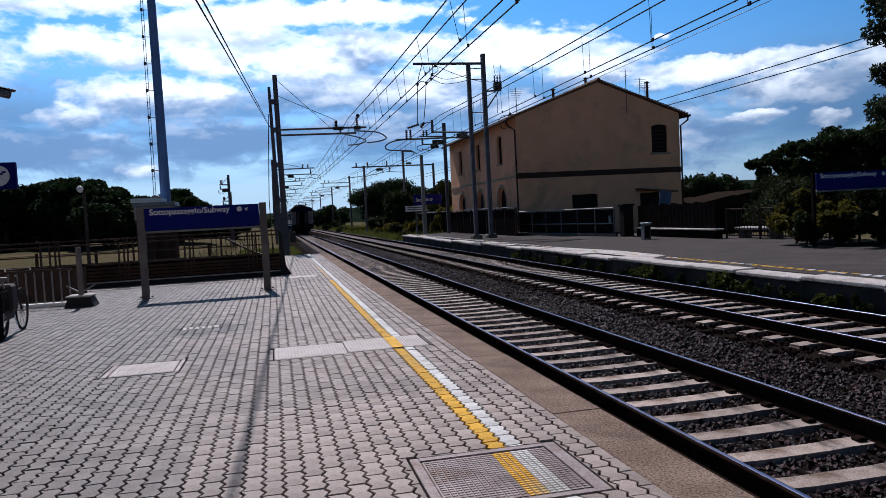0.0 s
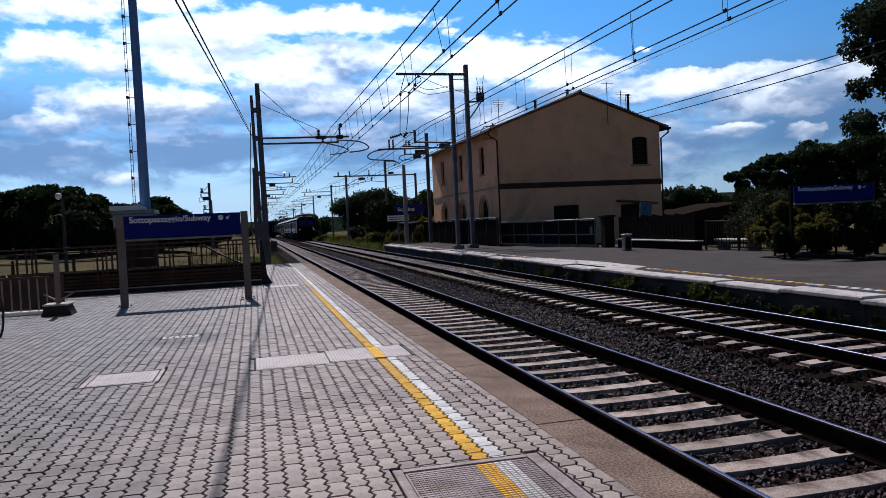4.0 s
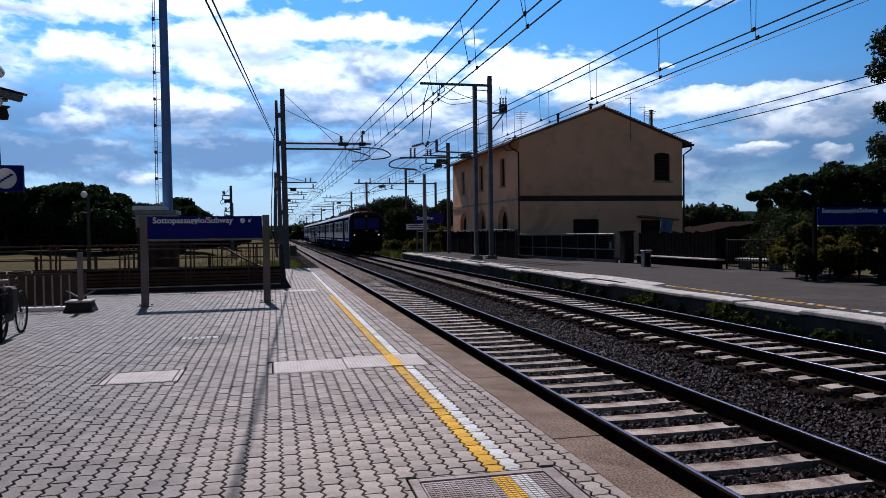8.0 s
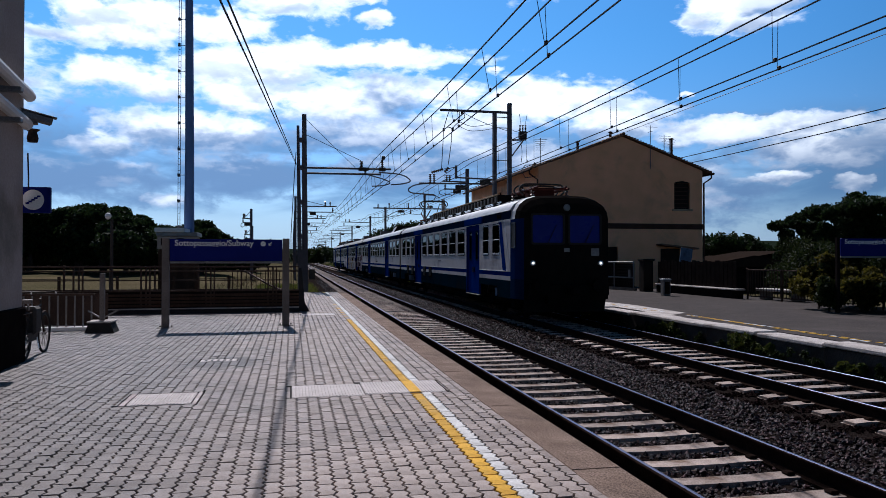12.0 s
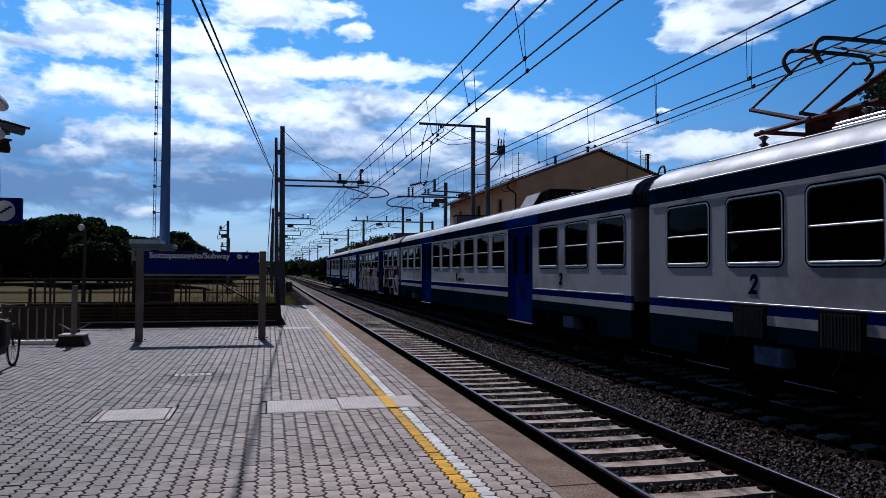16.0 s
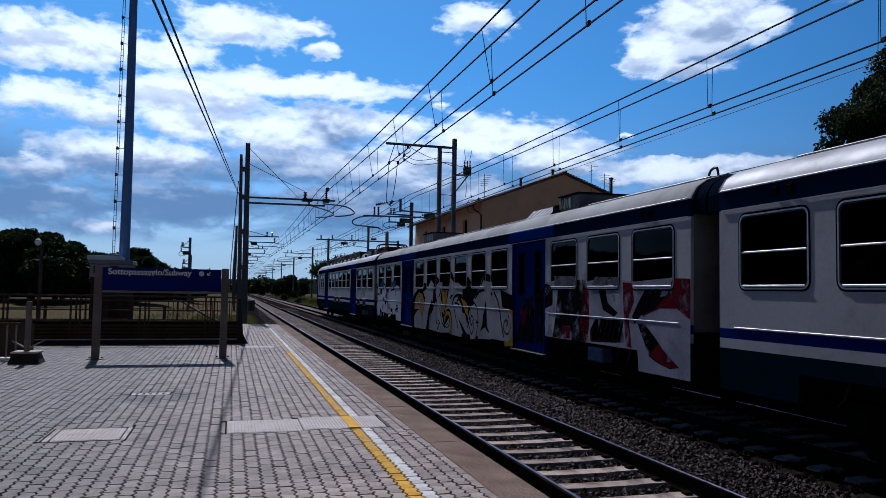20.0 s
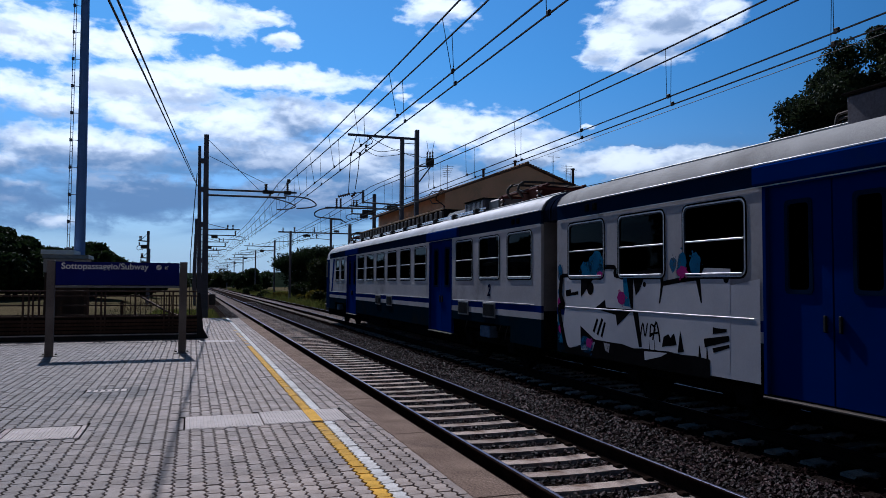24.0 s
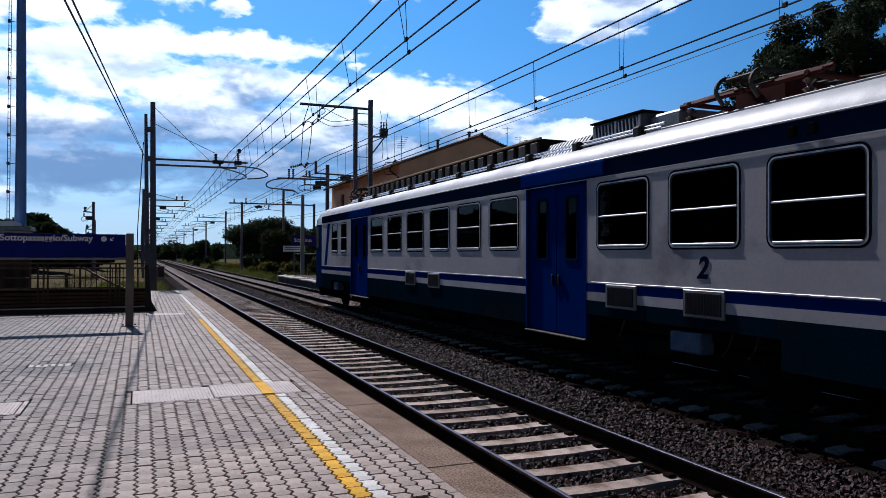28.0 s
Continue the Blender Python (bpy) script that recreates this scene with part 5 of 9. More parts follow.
def portal():
    """A beam over two posts, with hanging gear, beside the far track."""
    s = thing("catenary_portal", "dark steel portal with a long beam and hanging insulators", "mast", pose(9.85, 80.0, -0.95))
    for x, h in ((0.0, 7.75), (4.3, 9.25), (7.6, 7.75)):
        part("post", Geo().cbox(x - 0.11, -0.12, 0, x + 0.11, 0.12, h, 0.015), "mast", s)
    part("beam", Geo().cbox(-1.3, -0.07, 7.55, 7.7, 0.07, 7.68, 0.01), "mast", s, "long horizontal beam")
    part("arm", Geo().rod([(4.3, 0, 9.15), (5.5, 0, 9.1)], 0.07, 6), "mast", s)
    part("pull_off", Geo().rod(hook([(5.3, 0, 9.1), (5.55, 0, 8.95), (5.4, 0, 8.75)]), 0.035, 6), "mast", s)
    for x, z0, z1 in ((0.4, 7.68, 8.2), (2.5, 7.68, 8.25), (2.75, 7.0, 7.55), (-0.8, 7.68, 8.1)):
        part("insulator", insulator(Geo(), (x, 0, z0), (x, 0, z1), 0.12, 4), "insulator", s)
    part("weight_box", Geo().cbox(1.35, -0.09, 7.15, 2.05, 0.09, 7.42, 0.03), "iron", s)
    part("weight_box", Geo().cbox(4.6, -0.09, 7.72, 5.2, 0.09, 7.95, 0.03), "iron", s)
    part("pull_off", Geo().rod(hook([(1.9, 0, 7.5), (0.9, 0, 7.15), (0.2, 0, 6.75), (-0.6, 0, 6.6), (-1.6, 0, 6.55)]), 0.04, 6), "mast", s, "bent registration tube")
    part("stay", Geo().rod([(0, 0, 6.6), (2.6, 0, 7.05), (4.3, 0, 6.9)], 0.03, 5), "mast", s)


near_mast()
gantry_mast()
portal()
for y, h, arm in ((113, 8.6, -4.4), (148, 8.6, -4.4), (185, 8.6, -4.4), (225, 8.6, -4.4), (270, 8.6, -4.4)):
    plain_mast("distant catenary mast with arms beside the far track", pose(11.6, y, -0.95), h, arm)
plain_mast("steel catenary mast with arms beside the railway house", pose(13.0, 55.0, -0.95), 9.0, -1.9)
for y in (76, 100, 127, 160, 200, 245, 300):
    plain_mast("distant catenary mast with arms beside the near track", pose(0.3, y, -0.95), 8.4, 4.1)
for x, y, h in ((-4.1, 78, 7.2), (-4.4, 86, 5.8)):
    plain_mast("distant dark post with a short arm in the meadow", pose(x, y, -0.95), h, -0.9, 0.4)


def wires():
    """Contact wires with messengers and droppers for each track; one thing for each wire run."""
    spans = [-60, -17, 33, 76, 127, 200, 300, 420]
    r2 = random.Random(4)
    for axis, contact, messenger, zc, zm in ((TRACKS[0], (3.69, 3.96), (3.52, 3.90), 4.50, 5.42), (TRACKS[1], (7.65, 8.04), (7.60, 8.02), 4.50, 5.44)):
        run = thing("overhead_line", "pair of contact wires hung from twin messengers", "overhead line", group="overhead lines")
        for xc, xm in zip(contact, messenger):
            part("contact_wire", Geo().rod([(xc, -60, zc), (xc, 33, zc), (xc - 0.3, 76, zc), (xc + 0.1, 127, zc), (xc - 0.2, 200, zc), (xc, 420, zc)], 0.013, 5), "wire", run, "thin copper contact wire")
            pts = []
            for a, b in zip(spans, spans[1:]):
                for k in range(12):
                    t = k / 12
                    pts.append((xm, a + (b - a) * t, zm + 0.35 * ((2 * t - 1) ** 2) - 0.12))
            part("messenger_wire", Geo().rod(pts, 0.015, 5), "wire", run, "sagging messenger wire")
            for k in range(22):
                y = 4.0 + k * 3.3 + (0.45 if xc == contact[1] else 0) + r2.uniform(-0.2, 0.2)
                t = ((y + 17) / 50) % 1
                top = zm + 0.35 * ((2 * t - 1) ** 2) - 0.12
                d = Geo().rod([(xm, y, top), (xc, y + 0.05, zc)], 0.006, 4)
                d.cbox(xc - 0.02, y - 0.04, zc - 0.02, xc + 0.02, y + 0.04, zc + 0.05, 0.01)
                part("dropper", d, "wire", run, "thin dropper with a clamp")
    thin = thing("return_wire", "single thin wire beside the far contact wires", "cable")
    part("cable", Geo().rod([(8.27, -60, 4.5), (8.27, 33, 4.5), (8.1, 127, 4.5), (8.2, 420, 4.5)], 0.006, 4), "wire", thin)
    feed = thing("feeder_wires", "twin cables slanting from the mast over the platform", "cable")
    for dx, dz in ((0.0, 0.0), (0.012, 0.13)):
        p = [(0.15 - 0.028 * (33 - y) + dx * (0.3 + 0.04 * (33 - y)), y, 5.33 - 0.073 * (33 - y) + dz * max(0.0, 0.3 + 0.03 * (33 - y) - 0.0004 * (33 - y) ** 2)) for y in range(33, -53, -5)]
        part("cable", Geo().rod(p, 0.010, 5), "wire", feed)
    side = thing("power_line", "two dark cables beyond the railway house", "cable")
    for x, z in ((27.0, 8.80), (27.0, 8.30)):
        p = [(x, y, z - 0.5 * math.sin(math.pi * ((y + 10) % 80) / 80)) for y in range(-10, 151, 5)]
        part("cable", Geo().rod(p, 0.028, 5), "wire", side)
    for y in (-10, 70, 150):
        part("power_pole", Geo().rod([(27.0, y, -0.97), (27.0, y, 9.0)], 0.16, 10, 0.11), "wood", side, "timber pole")



wires()
# ---- things on and behind the near platform ----
def build_station_corner():
    b = thing("station_building", "corner of a beige plastered station building with wall lamps", "building")
    part("wall", Geo().cbox(-9.0, -7.9, -0.02, -3.3, 10.1, 7.5, 0.03), "plaster_grey", b, "beige plaster wall")
    part("plinth", Geo().cbox(-9.02, -7.9, -0.02, -3.27, 10.13, 0.68, 0.02), "board_dark", b, "dark plinth")
    part("roof", Geo().cbox(-9.4, -7.9, 7.5, -2.7, 10.6, 7.75, 0.03), "rooftile", b)
    for x, z in ((-3.21, 3.30), (-3.24, 2.95)):
        l = part("tube_lamp", Geo().rod([(x, 8.6, z + 0.16), (x, 9.5, z + 0.05), (x, 9.95, z), (x, 10.02, z - 0.02)], 0.07, 10), "white_paint", b, "long white tube lamp")
        part("lamp_bracket", Geo().cbox(-3.31, 9.2, z - 0.12, -3.05, 9.3, z - 0.06, 0.01), "fence_grey", l)
    part("camera_arm", Geo().rod([(-3.3, 10.0, 2.95), (-3.15, 10.1, 2.97)], 0.025, 6), "fence_grey", b)
    part("surveillance_camera", Geo().cbox(-0.22, -0.06, -0.05, 0.14, 0.06, 0.05, 0.02, pose(-3.12, 10.1, 3.03, 0, 12, 20)), "fence_grey", b, "small grey surveillance camera")
    part("camera_hood", Geo().cbox(-0.25, -0.075, 0.05, 0.18, 0.075, 0.06, 0.004, pose(-3.12, 10.1, 3.03, 0, 12, 20)), "fence_grey", b)
    part("siren", Geo().lathe([(0.06, 0), (0.07, 0.05), (0.05, 0.13), (0.09, 0.16)], (-3.22, 10.15, 2.74), 10), "fence", b)
    part("wall_cable", Geo().rod([(-3.27, 10.14, 2.6), (-3.26, 10.14, 2.3), (-3.26, 10.14, 2.15)], 0.01, 5), "wire", b)
    s = thing("stair_sign", "blue square sign with a white stair pictogram on the wall", "sign", pose(-3.23, 10.25, 2.02))
    part("board", Geo().cbox(-0.2, -0.03, -0.165, 0.2, 0.03, 0.165, 0.008), "sign_blue", s)
    part("disc", Geo().lathe([(0.128, 0), (0.128, 0.004)], n=28, m=pose(0, -0.031, 0, 90)), "white_paint", s)
    g = Geo()
    for k in range(5):
        g.box(-0.085 + 0.033 * k, -0.041, -0.055 + 0.022 * k, -0.045 + 0.033 * k, -0.036, -0.032 + 0.022 * k)
    part("stair_figure", g, "sign_blue", s)
    part("bracket", Geo().cbox(-0.2, -0.01, -0.1, -0.16, 0.01, 0.1, 0.004), "iron", s)


def bicycle(m, label, frame_mat):
    """A roadster bicycle with its length along y, wheels on the ground, standing at the origin."""
    b = thing("bicycle", label, "bicycle", m, "parked bicycles")
    r = 0.325
    for name, y in (("front_wheel", 0.54), ("rear_wheel", -0.52)):
        ring = [(0, y + r * math.cos(2 * math.pi * k / 28), r + r * math.sin(2 * math.pi * k / 28)) for k in range(28)]
        w = part(name, Geo().rod(ring, 0.018, 6, closed=True), "black", b, "black tyre")
        rim = [(0, y + (r - 0.025) * math.cos(2 * math.pi * k / 28), r + (r - 0.025) * math.sin(2 * math.pi * k / 28)) for k in range(28)]
        part("rim", Geo().rod(rim, 0.01, 5, closed=True), "iron", w)
        sp = Geo()
        for k in range(16):
            a = 2 * math.pi * k / 16
            sp.rod([(0.02 * (-1) ** k, y, r), (0, y + (r - 0.03) * math.cos(a), r + (r - 0.03) * math.sin(a))], 0.0025, 4)
        part("spoke_fan", sp, "iron", w)
        part("hub", Geo().rod([(-0.05, y, r), (0.05, y, r)], 0.02, 8), "chrome", w)
        fend = [(0, y + (r + 0.03) * math.cos(a), r + (r + 0.03) * math.sin(a)) for a in [math.pi * (0.02 + 0.85 * k / 12) + (0.15 if y < 0 else -0.05) for k in range(13)]]
        part("mudguard", Geo().rod(fend, 0.016, 6), "fence", w)
    seat_t, head, bb = (0, -0.30, 0.78), (0, 0.33, 0.82), (0, -0.08, 0.30)
    g = Geo()
    for a, c in ((seat_t, bb), (bb, (0, 0.36, 0.70)), ((0, -0.26, 0.68), (0, 0.33, 0.80)), (bb, (0, -0.52, r)), ((0, -0.28, 0.72), (0, -0.52, r))):
        g.rod([a, c], 0.017, 8)
    part("cycle_body", g, frame_mat, b, "tubular frame")
    part("fork", Geo().rod([(0, 0.31, 0.90), (0, 0.38, 0.66), (0, 0.54, r)], 0.017, 8), frame_mat, b)
    part("handlebar", Geo().rod(hook([(-0.28, 0.12, 0.98), (-0.22, 0.26, 1.02), (0, 0.32, 1.00), (0.22, 0.26, 1.02), (0.28, 0.12, 0.98)]), 0.012, 7), "iron", b)
    part("saddle", Geo().prism([(-0.10, -0.46), (-0.09, -0.50), (0.09, -0.50), (0.10, -0.46), (0.03, -0.24), (0.0, -0.20), (-0.03, -0.24)], 0.86, 0.92, "z"), "post", b, "worn grey saddle")
    part("seat_post", Geo().rod([(0, -0.30, 0.75), (0, -0.34, 0.87)], 0.013, 7), "chrome", b)
    part("chain_guard", Geo().cbox(0.03, -0.5, 0.26, 0.05, 0.02, 0.40, 0.01), frame_mat, b)
    part("crank", Geo().rod([(0.09, -0.08, 0.13), (0.06, -0.08, 0.30), (-0.06, -0.08, 0.30), (-0.09, -0.08, 0.47)], 0.012, 6), "chrome", b)
    part("carrier", Geo().cbox(-0.07, -0.80, 0.70, 0.07, -0.38, 0.72, 0.006), "fence", b)
    part("bag", Geo().cbox(-0.12, -0.30, 0.36, 0.10, 0.02, 0.80, 0.04), "iron", b, "dark cloth bag")
    part("stand", Geo().rod([(-0.05, -0.15, 0.3), (-0.14, -0.22, 0.0)], 0.01, 6), "chrome", b)
    return b


def build_stair_rails():
    """Railings and parapets round the subway stairs."""
    k = thing("stair_kerb", "pale kerb with an upright bar railing round the stairs", "railing", pose(-6.2, 14.15, 0))
    part("kerb", Geo().cbox(0, -0.09, 0, 2.75, 0.09, 0.07, 0.012), "white_paint", k, "pale stone kerb")
    bar = Geo().cbox(-0.012, -0.012, 0.07, 0.012, 0.012, 0.62, 0.003).mesh("railing_bar", "fence_grey")
    for i in range(20):
        part("railing_bar", bar, "", k, at=pose(0.08 + 0.138 * i, 0, 0))
    part("top_rail", Geo().cbox(0, -0.025, 0.62, 2.75, 0.025, 0.66, 0.008), "fence", k)
    part("side_panel", Geo().cbox(0.0, 1.2, 0.0, 2.7, 1.23, 0.60, 0.005), "fence", k, "dark backing panel")
    f = thing("stair_parapet", "brown boarded parapet with rails and paired posts above", "railing", pose(-6.6, 17.95, 0, 0, 0, 2.6))
    length = 6.75
    part("base", Geo().cbox(0, -0.10, 0, length, 0.10, 0.10, 0.012), "black", f, "black base kerb")
    part("base_edge", Geo().cbox(0, -0.11, 0.10, length, 0.0, 0.125, 0.006), "pale_concrete", f, "pale base edge")
    for z0, z1 in ((0.15, 0.21), (0.23, 0.29), (0.31, 0.37), (0.39, 0.45)):
        part("board", Geo().cbox(0, -0.03, z0, length, 0.0, z1, 0.006), "wood", f, "brown timber board")
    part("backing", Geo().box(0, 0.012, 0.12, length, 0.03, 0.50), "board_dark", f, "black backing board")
    for z in (0.50, 0.96, 1.06):
        part("rail", Geo().cbox(0, -0.02, z, length, 0.02, z + 0.035, 0.006), "fence", f)
    post = Geo().cbox(-0.018, -0.025, 0.0, 0.018, 0.025, 1.09, 0.004).mesh("parapet_post", "fence")
    for i in range(5):
        for d in (0, 0.11, 0.19):
            part("parapet_post", post, "", f, at=pose(0.35 + 1.42 * i + d, 0, 0))
    bar = Geo().rod([(0, 0, 0.5), (0, 0, 0.96)], 0.010, 6).mesh("parapet_bar", "fence")
    for i in range(14):
        part("parapet_bar", bar, "", f, at=pose(length - 0.12 - 0.11 * i, 0.3, 0))
    part("end_panel", Geo().prism([(0.0, 0.0), (0.26, 0.0), (0.14, 0.22), (0.06, 1.05), (0.0, 1.05)], 0.0, 0.05, "y", pose(length, -0.02, 0)), "black", f, "black end panel")
    part("hand_rail", Geo().rod([(length - 1.3, 2.2, 0.95), (length - 0.7, 1.0, 0.62), (length - 0.4, 0.4, 0.5)], 0.025, 7), "fence", f, "sloping stair handrail")
    back = thing("stair_back_railing", "brown steel railing on the far side of the stairs", "railing", pose(-7.5, 22.5, 0, 0, 0, 1.0))
    for z in (0.35, 0.62, 1.02):
        part("rail", Geo().cbox(0, -0.02, z, 7.4, 0.02, z + 0.035, 0.006), "fence", back)
    for i in range(7):
        part("post", Geo().cbox(1.2 * i, -0.025, 0, 1.2 * i + 0.05, 0.025, 1.06, 0.005), "fence", back)
    d = thing("post_stand", "dark wedge-shaped concrete base carrying a grey post", "post", pose(-3.25, 13.85, 0))
    part("foot", Geo().prism([(-0.24, 0), (0.24, 0), (0.17, 0.17), (-0.17, 0.17)], -0.2, 0.2, "y"), "black", d, "dark base block")
    part("lip", Geo().cbox(-0.2, -0.22, 0.17, 0.2, 0.2, 0.20, 0.008), "pale_concrete", d, "pale worn lip")
    part("post", Geo().cbox(-0.04, -0.04, 0.2, 0.04, 0.04, 1.02, 0.008), "post", d)
    part("brace", Geo().rod([(0.05, 0, 0.26), (0.26, 0.05, 0.38)], 0.015, 6), "fence_grey", d)
    part("brace", Geo().rod([(-0.05, 0, 0.26), (-0.24, 0.05, 0.36)], 0.015, 6), "fence_grey", d)
    l = thing("lamp_post", "slim dark lamp post with a small pale globe", "lamp", pose(-4.25, 19.0, 0))
    part("pole", Geo().rod([(0, 0, 0), (0, 0, 2.22)], 0.045, 8, 0.035), "iron", l)
    part("globe", Geo().lathe([(0.02, 0), (0.06, 0.03), (0.08, 0.08), (0.06, 0.13), (0.02, 0.16)], (-0.07, -0.06, 2.2), 14), "white_paint", l, "pale globe")


def build_tower():
    t = thing("radio_tower", "tall blue-grey tubular radio tower with a ladder", "tower", pose(-5.85, 45.0, -0.95))
    part("tube", Geo().rod([(0, 0, 0), (0, 0, 9), (-0.12, 0, 25)], 0.31, 16, 0.19), "pole_blue", t, "tapering painted tube")
    for dx in (-0.62, -0.50):
        part("ladder_rail", Geo().rod([(dx, -0.05, 3.2), (dx + 0.02, -0.05, 25)], 0.018, 5), "mast", t)
    rung = Geo().rod([(-0.63, -0.05, 0), (-0.49, -0.05, 0)], 0.012, 5).mesh("ladder_rung", "mast")
    for k in range(60):
        part("ladder_rung", rung, "", t, at=pose(0.0, 0, 3.4 + 0.35 * k))
    br = Geo().rod([(-0.2, 0, 0), (-0.62, -0.05, 0)], 0.02, 5).cbox(-0.66, -0.09, -0.09, -0.52, -0.01, 0.09, 0.02).mesh("ladder_bracket", "mast")
    for k in range(14):
        part("ladder_bracket", br, "", t, at=pose(0.0, 0, 4.0 + 1.5 * k))
    h = thing("equipment_hut", "white equipment hut with a bright flat roof", "hut", pose(-6.2, 43.6, -0.95))
    part("wall_block", Geo().cbox(-0.95, -0.95, 0, 0.95, 0.95, 2.7, 0.03), "wood", h, "dark brown lower wall")
    part("upper_wall", Geo().cbox(-1.0, -1.0, 2.7, 1.0, 1.0, 3.4, 0.03), "plaster_grey", h)
    part("roof", Geo().cbox(-1.12, -1.12, 3.62, 0.45, 1.12, 3.86, 0.03), "white_paint", h, "white roof slab")
    part("eave", Geo().cbox(-1.05, -1.05, 3.4, 1.1, 1.05, 3.62, 0.02), "fence_grey", h)
    for x in (-0.6, 0.2):
        part("vent", Geo().cbox(x - 0.2, -1.03, 2.9, x + 0.2, -1.0, 3.3, 0.01), "shutter", h)
    # meadow fence
    f = thing("meadow_fence", "timber posts with two wires along the meadow", "fence")
    p = Geo().rod([(0, 0, 0), (0, 0, 1.5)], 0.06, 7).mesh("fence_post", "wood")
    for k in range(16):
        part("fence_post", p, "", f, at=pose(-34 + 2.1 * k, 31.0, -0.95))
    for z in (0.9, 1.4):
        part("fence_wire", Geo().rod([(-34, 31, z - 0.95), (-2.5, 31, z - 0.95)], 0.012, 5), "wire", f)
    # station name board and its neighbours at the far platform's end
    s = thing("station_name_sign", "dark blue station name board on two posts among bushes", "sign", pose(12.6, 62, -0.95))
    part("board", Geo().cbox(-0.9, -0.04, 3.05, 1.55, 0.04, 3.88, 0.01), "sign_blue", s)
    lettering("inscription", "Scarlino", 0.46, "white_paint", s, pose(-0.75, -0.045, 3.33, 90), "white lettering")
    for x in (-0.7, 1.35):
        part("post", Geo().cbox(x - 0.05, 0.04, 0, x + 0.05, 0.14, 4.05, 0.01), "mast", s)
    w = thing("white_board", "small white board on a post by the bushes", "sign", pose(11.2, 58.5, -0.95))
    part("board", Geo().cbox(-0.85, -0.03, 2.5, 0.85, 0.03, 2.95, 0.01), "white_paint", w)
    for z in (2.62, 2.78):
        part("text_bar", Geo().box(-0.7, -0.036, z, 0.7, -0.031, z + 0.06), "fence", w)
    part("post", Geo().cbox(-0.05, 0.03, 0, 0.05, 0.1, 2.9, 0.01), "mast", w)
    c = thing("concrete_pole", "pale square concrete pole at the platform end", "pole", pose(11.75, 58.0, -0.95))
    part("shaft", Geo().prism([(-0.16, 0), (0.16, 0), (0.11, 6.9), (-0.11, 6.9)], -0.12, 0.12, "y"), "mast_pale", c)
    part("footing", Geo().cbox(-0.3, -0.3, 0, 0.3, 0.3, 0.5, 0.03), "old_concrete", c)


build_station_corner()
for bike in (bicycle(pose(-3.34, 10.66, 0, 0, 0, 2), "dark grey parked bicycle by the wall", "iron"),
             bicycle(pose(-3.60, 10.50, 0, 0, 0, -4), "small black parked bicycle leaning by the wall", "black")):
    bike.scale = (0.82, 0.82, 0.82)
build_stair_rails()
build_tower()
# ---- the electric train: four coaches, each a thing of its own ----
CAR, HALF = 24.7, 1.42
NOSE_BACK = 0.85                # the leading cab ends this far short of the coach's full length
BANDS = [("lower_panel", 0.62, 1.14, "car_teal"), ("pale_band", 1.14, 1.27, "car_white"), ("blue_band", 1.27, 1.40, "car_blue"),
         ("side_panel", 1.40, 2.97, "car_white"), ("cantrail", 2.97, 3.23, "car_navy")]
W_Z0, W_Z1 = 1.945, 2.85
ROOF = [(1.42, 3.23), (1.40, 3.29), (1.32, 3.41), (1.15, 3.52), (0.85, 3.61), (0.45, 3.67), (0.0, 3.69)]


def side_window(g0, y0, y1):
    """Meshes for a side window centred at the origin of its part, for a wall whose outside is x = -HALF."""
    w = y1 - y0
    outer, inner = rounded(-w / 2 - 0.03, W_Z0 - 0.03, w / 2 + 0.03, W_Z1 + 0.03, 0.10), rounded(-w / 2 + 0.008, W_Z0 + 0.008, w / 2 - 0.008, W_Z1 - 0.008, 0.08)
    seal = Geo()
    ring_prism(seal, rounded(-w / 2 - 0.052, W_Z0 - 0.052, w / 2 + 0.052, W_Z1 + 0.052, 0.12), rounded(-w / 2 - 0.028, W_Z0 - 0.028, w / 2 + 0.028, W_Z1 + 0.028, 0.10), -HALF - 0.006, -HALF + 0.01)
    band = Geo()
    ring_prism(band, rounded(-w / 2 - 0.028, W_Z0 - 0.028, w / 2 + 0.028, W_Z1 + 0.028, 0.10), rounded(-w / 2 - 0.010, W_Z0 - 0.010, w / 2 + 0.010, W_Z1 + 0.010, 0.085), -HALF - 0.009, -HALF + 0.01)
    fr = Geo()
    ring_prism(fr, outer, inner, -HALF - 0.004, -HALF + 0.05)
    glass = Geo().box(-HALF + 0.012, -w / 2 + 0.004, W_Z0 + 0.004, -HALF + 0.02, w / 2 - 0.004, W_Z1 - 0.004)
    bar = Geo().cbox(-HALF - 0.008, -w / 2 + 0.01, 2.378, -HALF + 0.03, w / 2 - 0.01, 2.402, 0.006)
    lip = Geo().cbox(-HALF - 0.018, -w / 2 + 0.03, W_Z0 + 0.0, -HALF + 0.02, w / 2 - 0.03, W_Z0 + 0.028, 0.006)
    g0["seal"], g0["rim"], g0["pane"], g0["bar"], g0["lip"] = seal.mesh("rubber_seal", "paint_black"), fr.mesh("window_rim", "window_rim"), glass.mesh("pane", "tinted"), bar.mesh("glazing_bar", "thin_metal"), lip.mesh("window_lip", "thin_metal")
    g0["band"] = band.mesh("window_trim", "thin_metal")


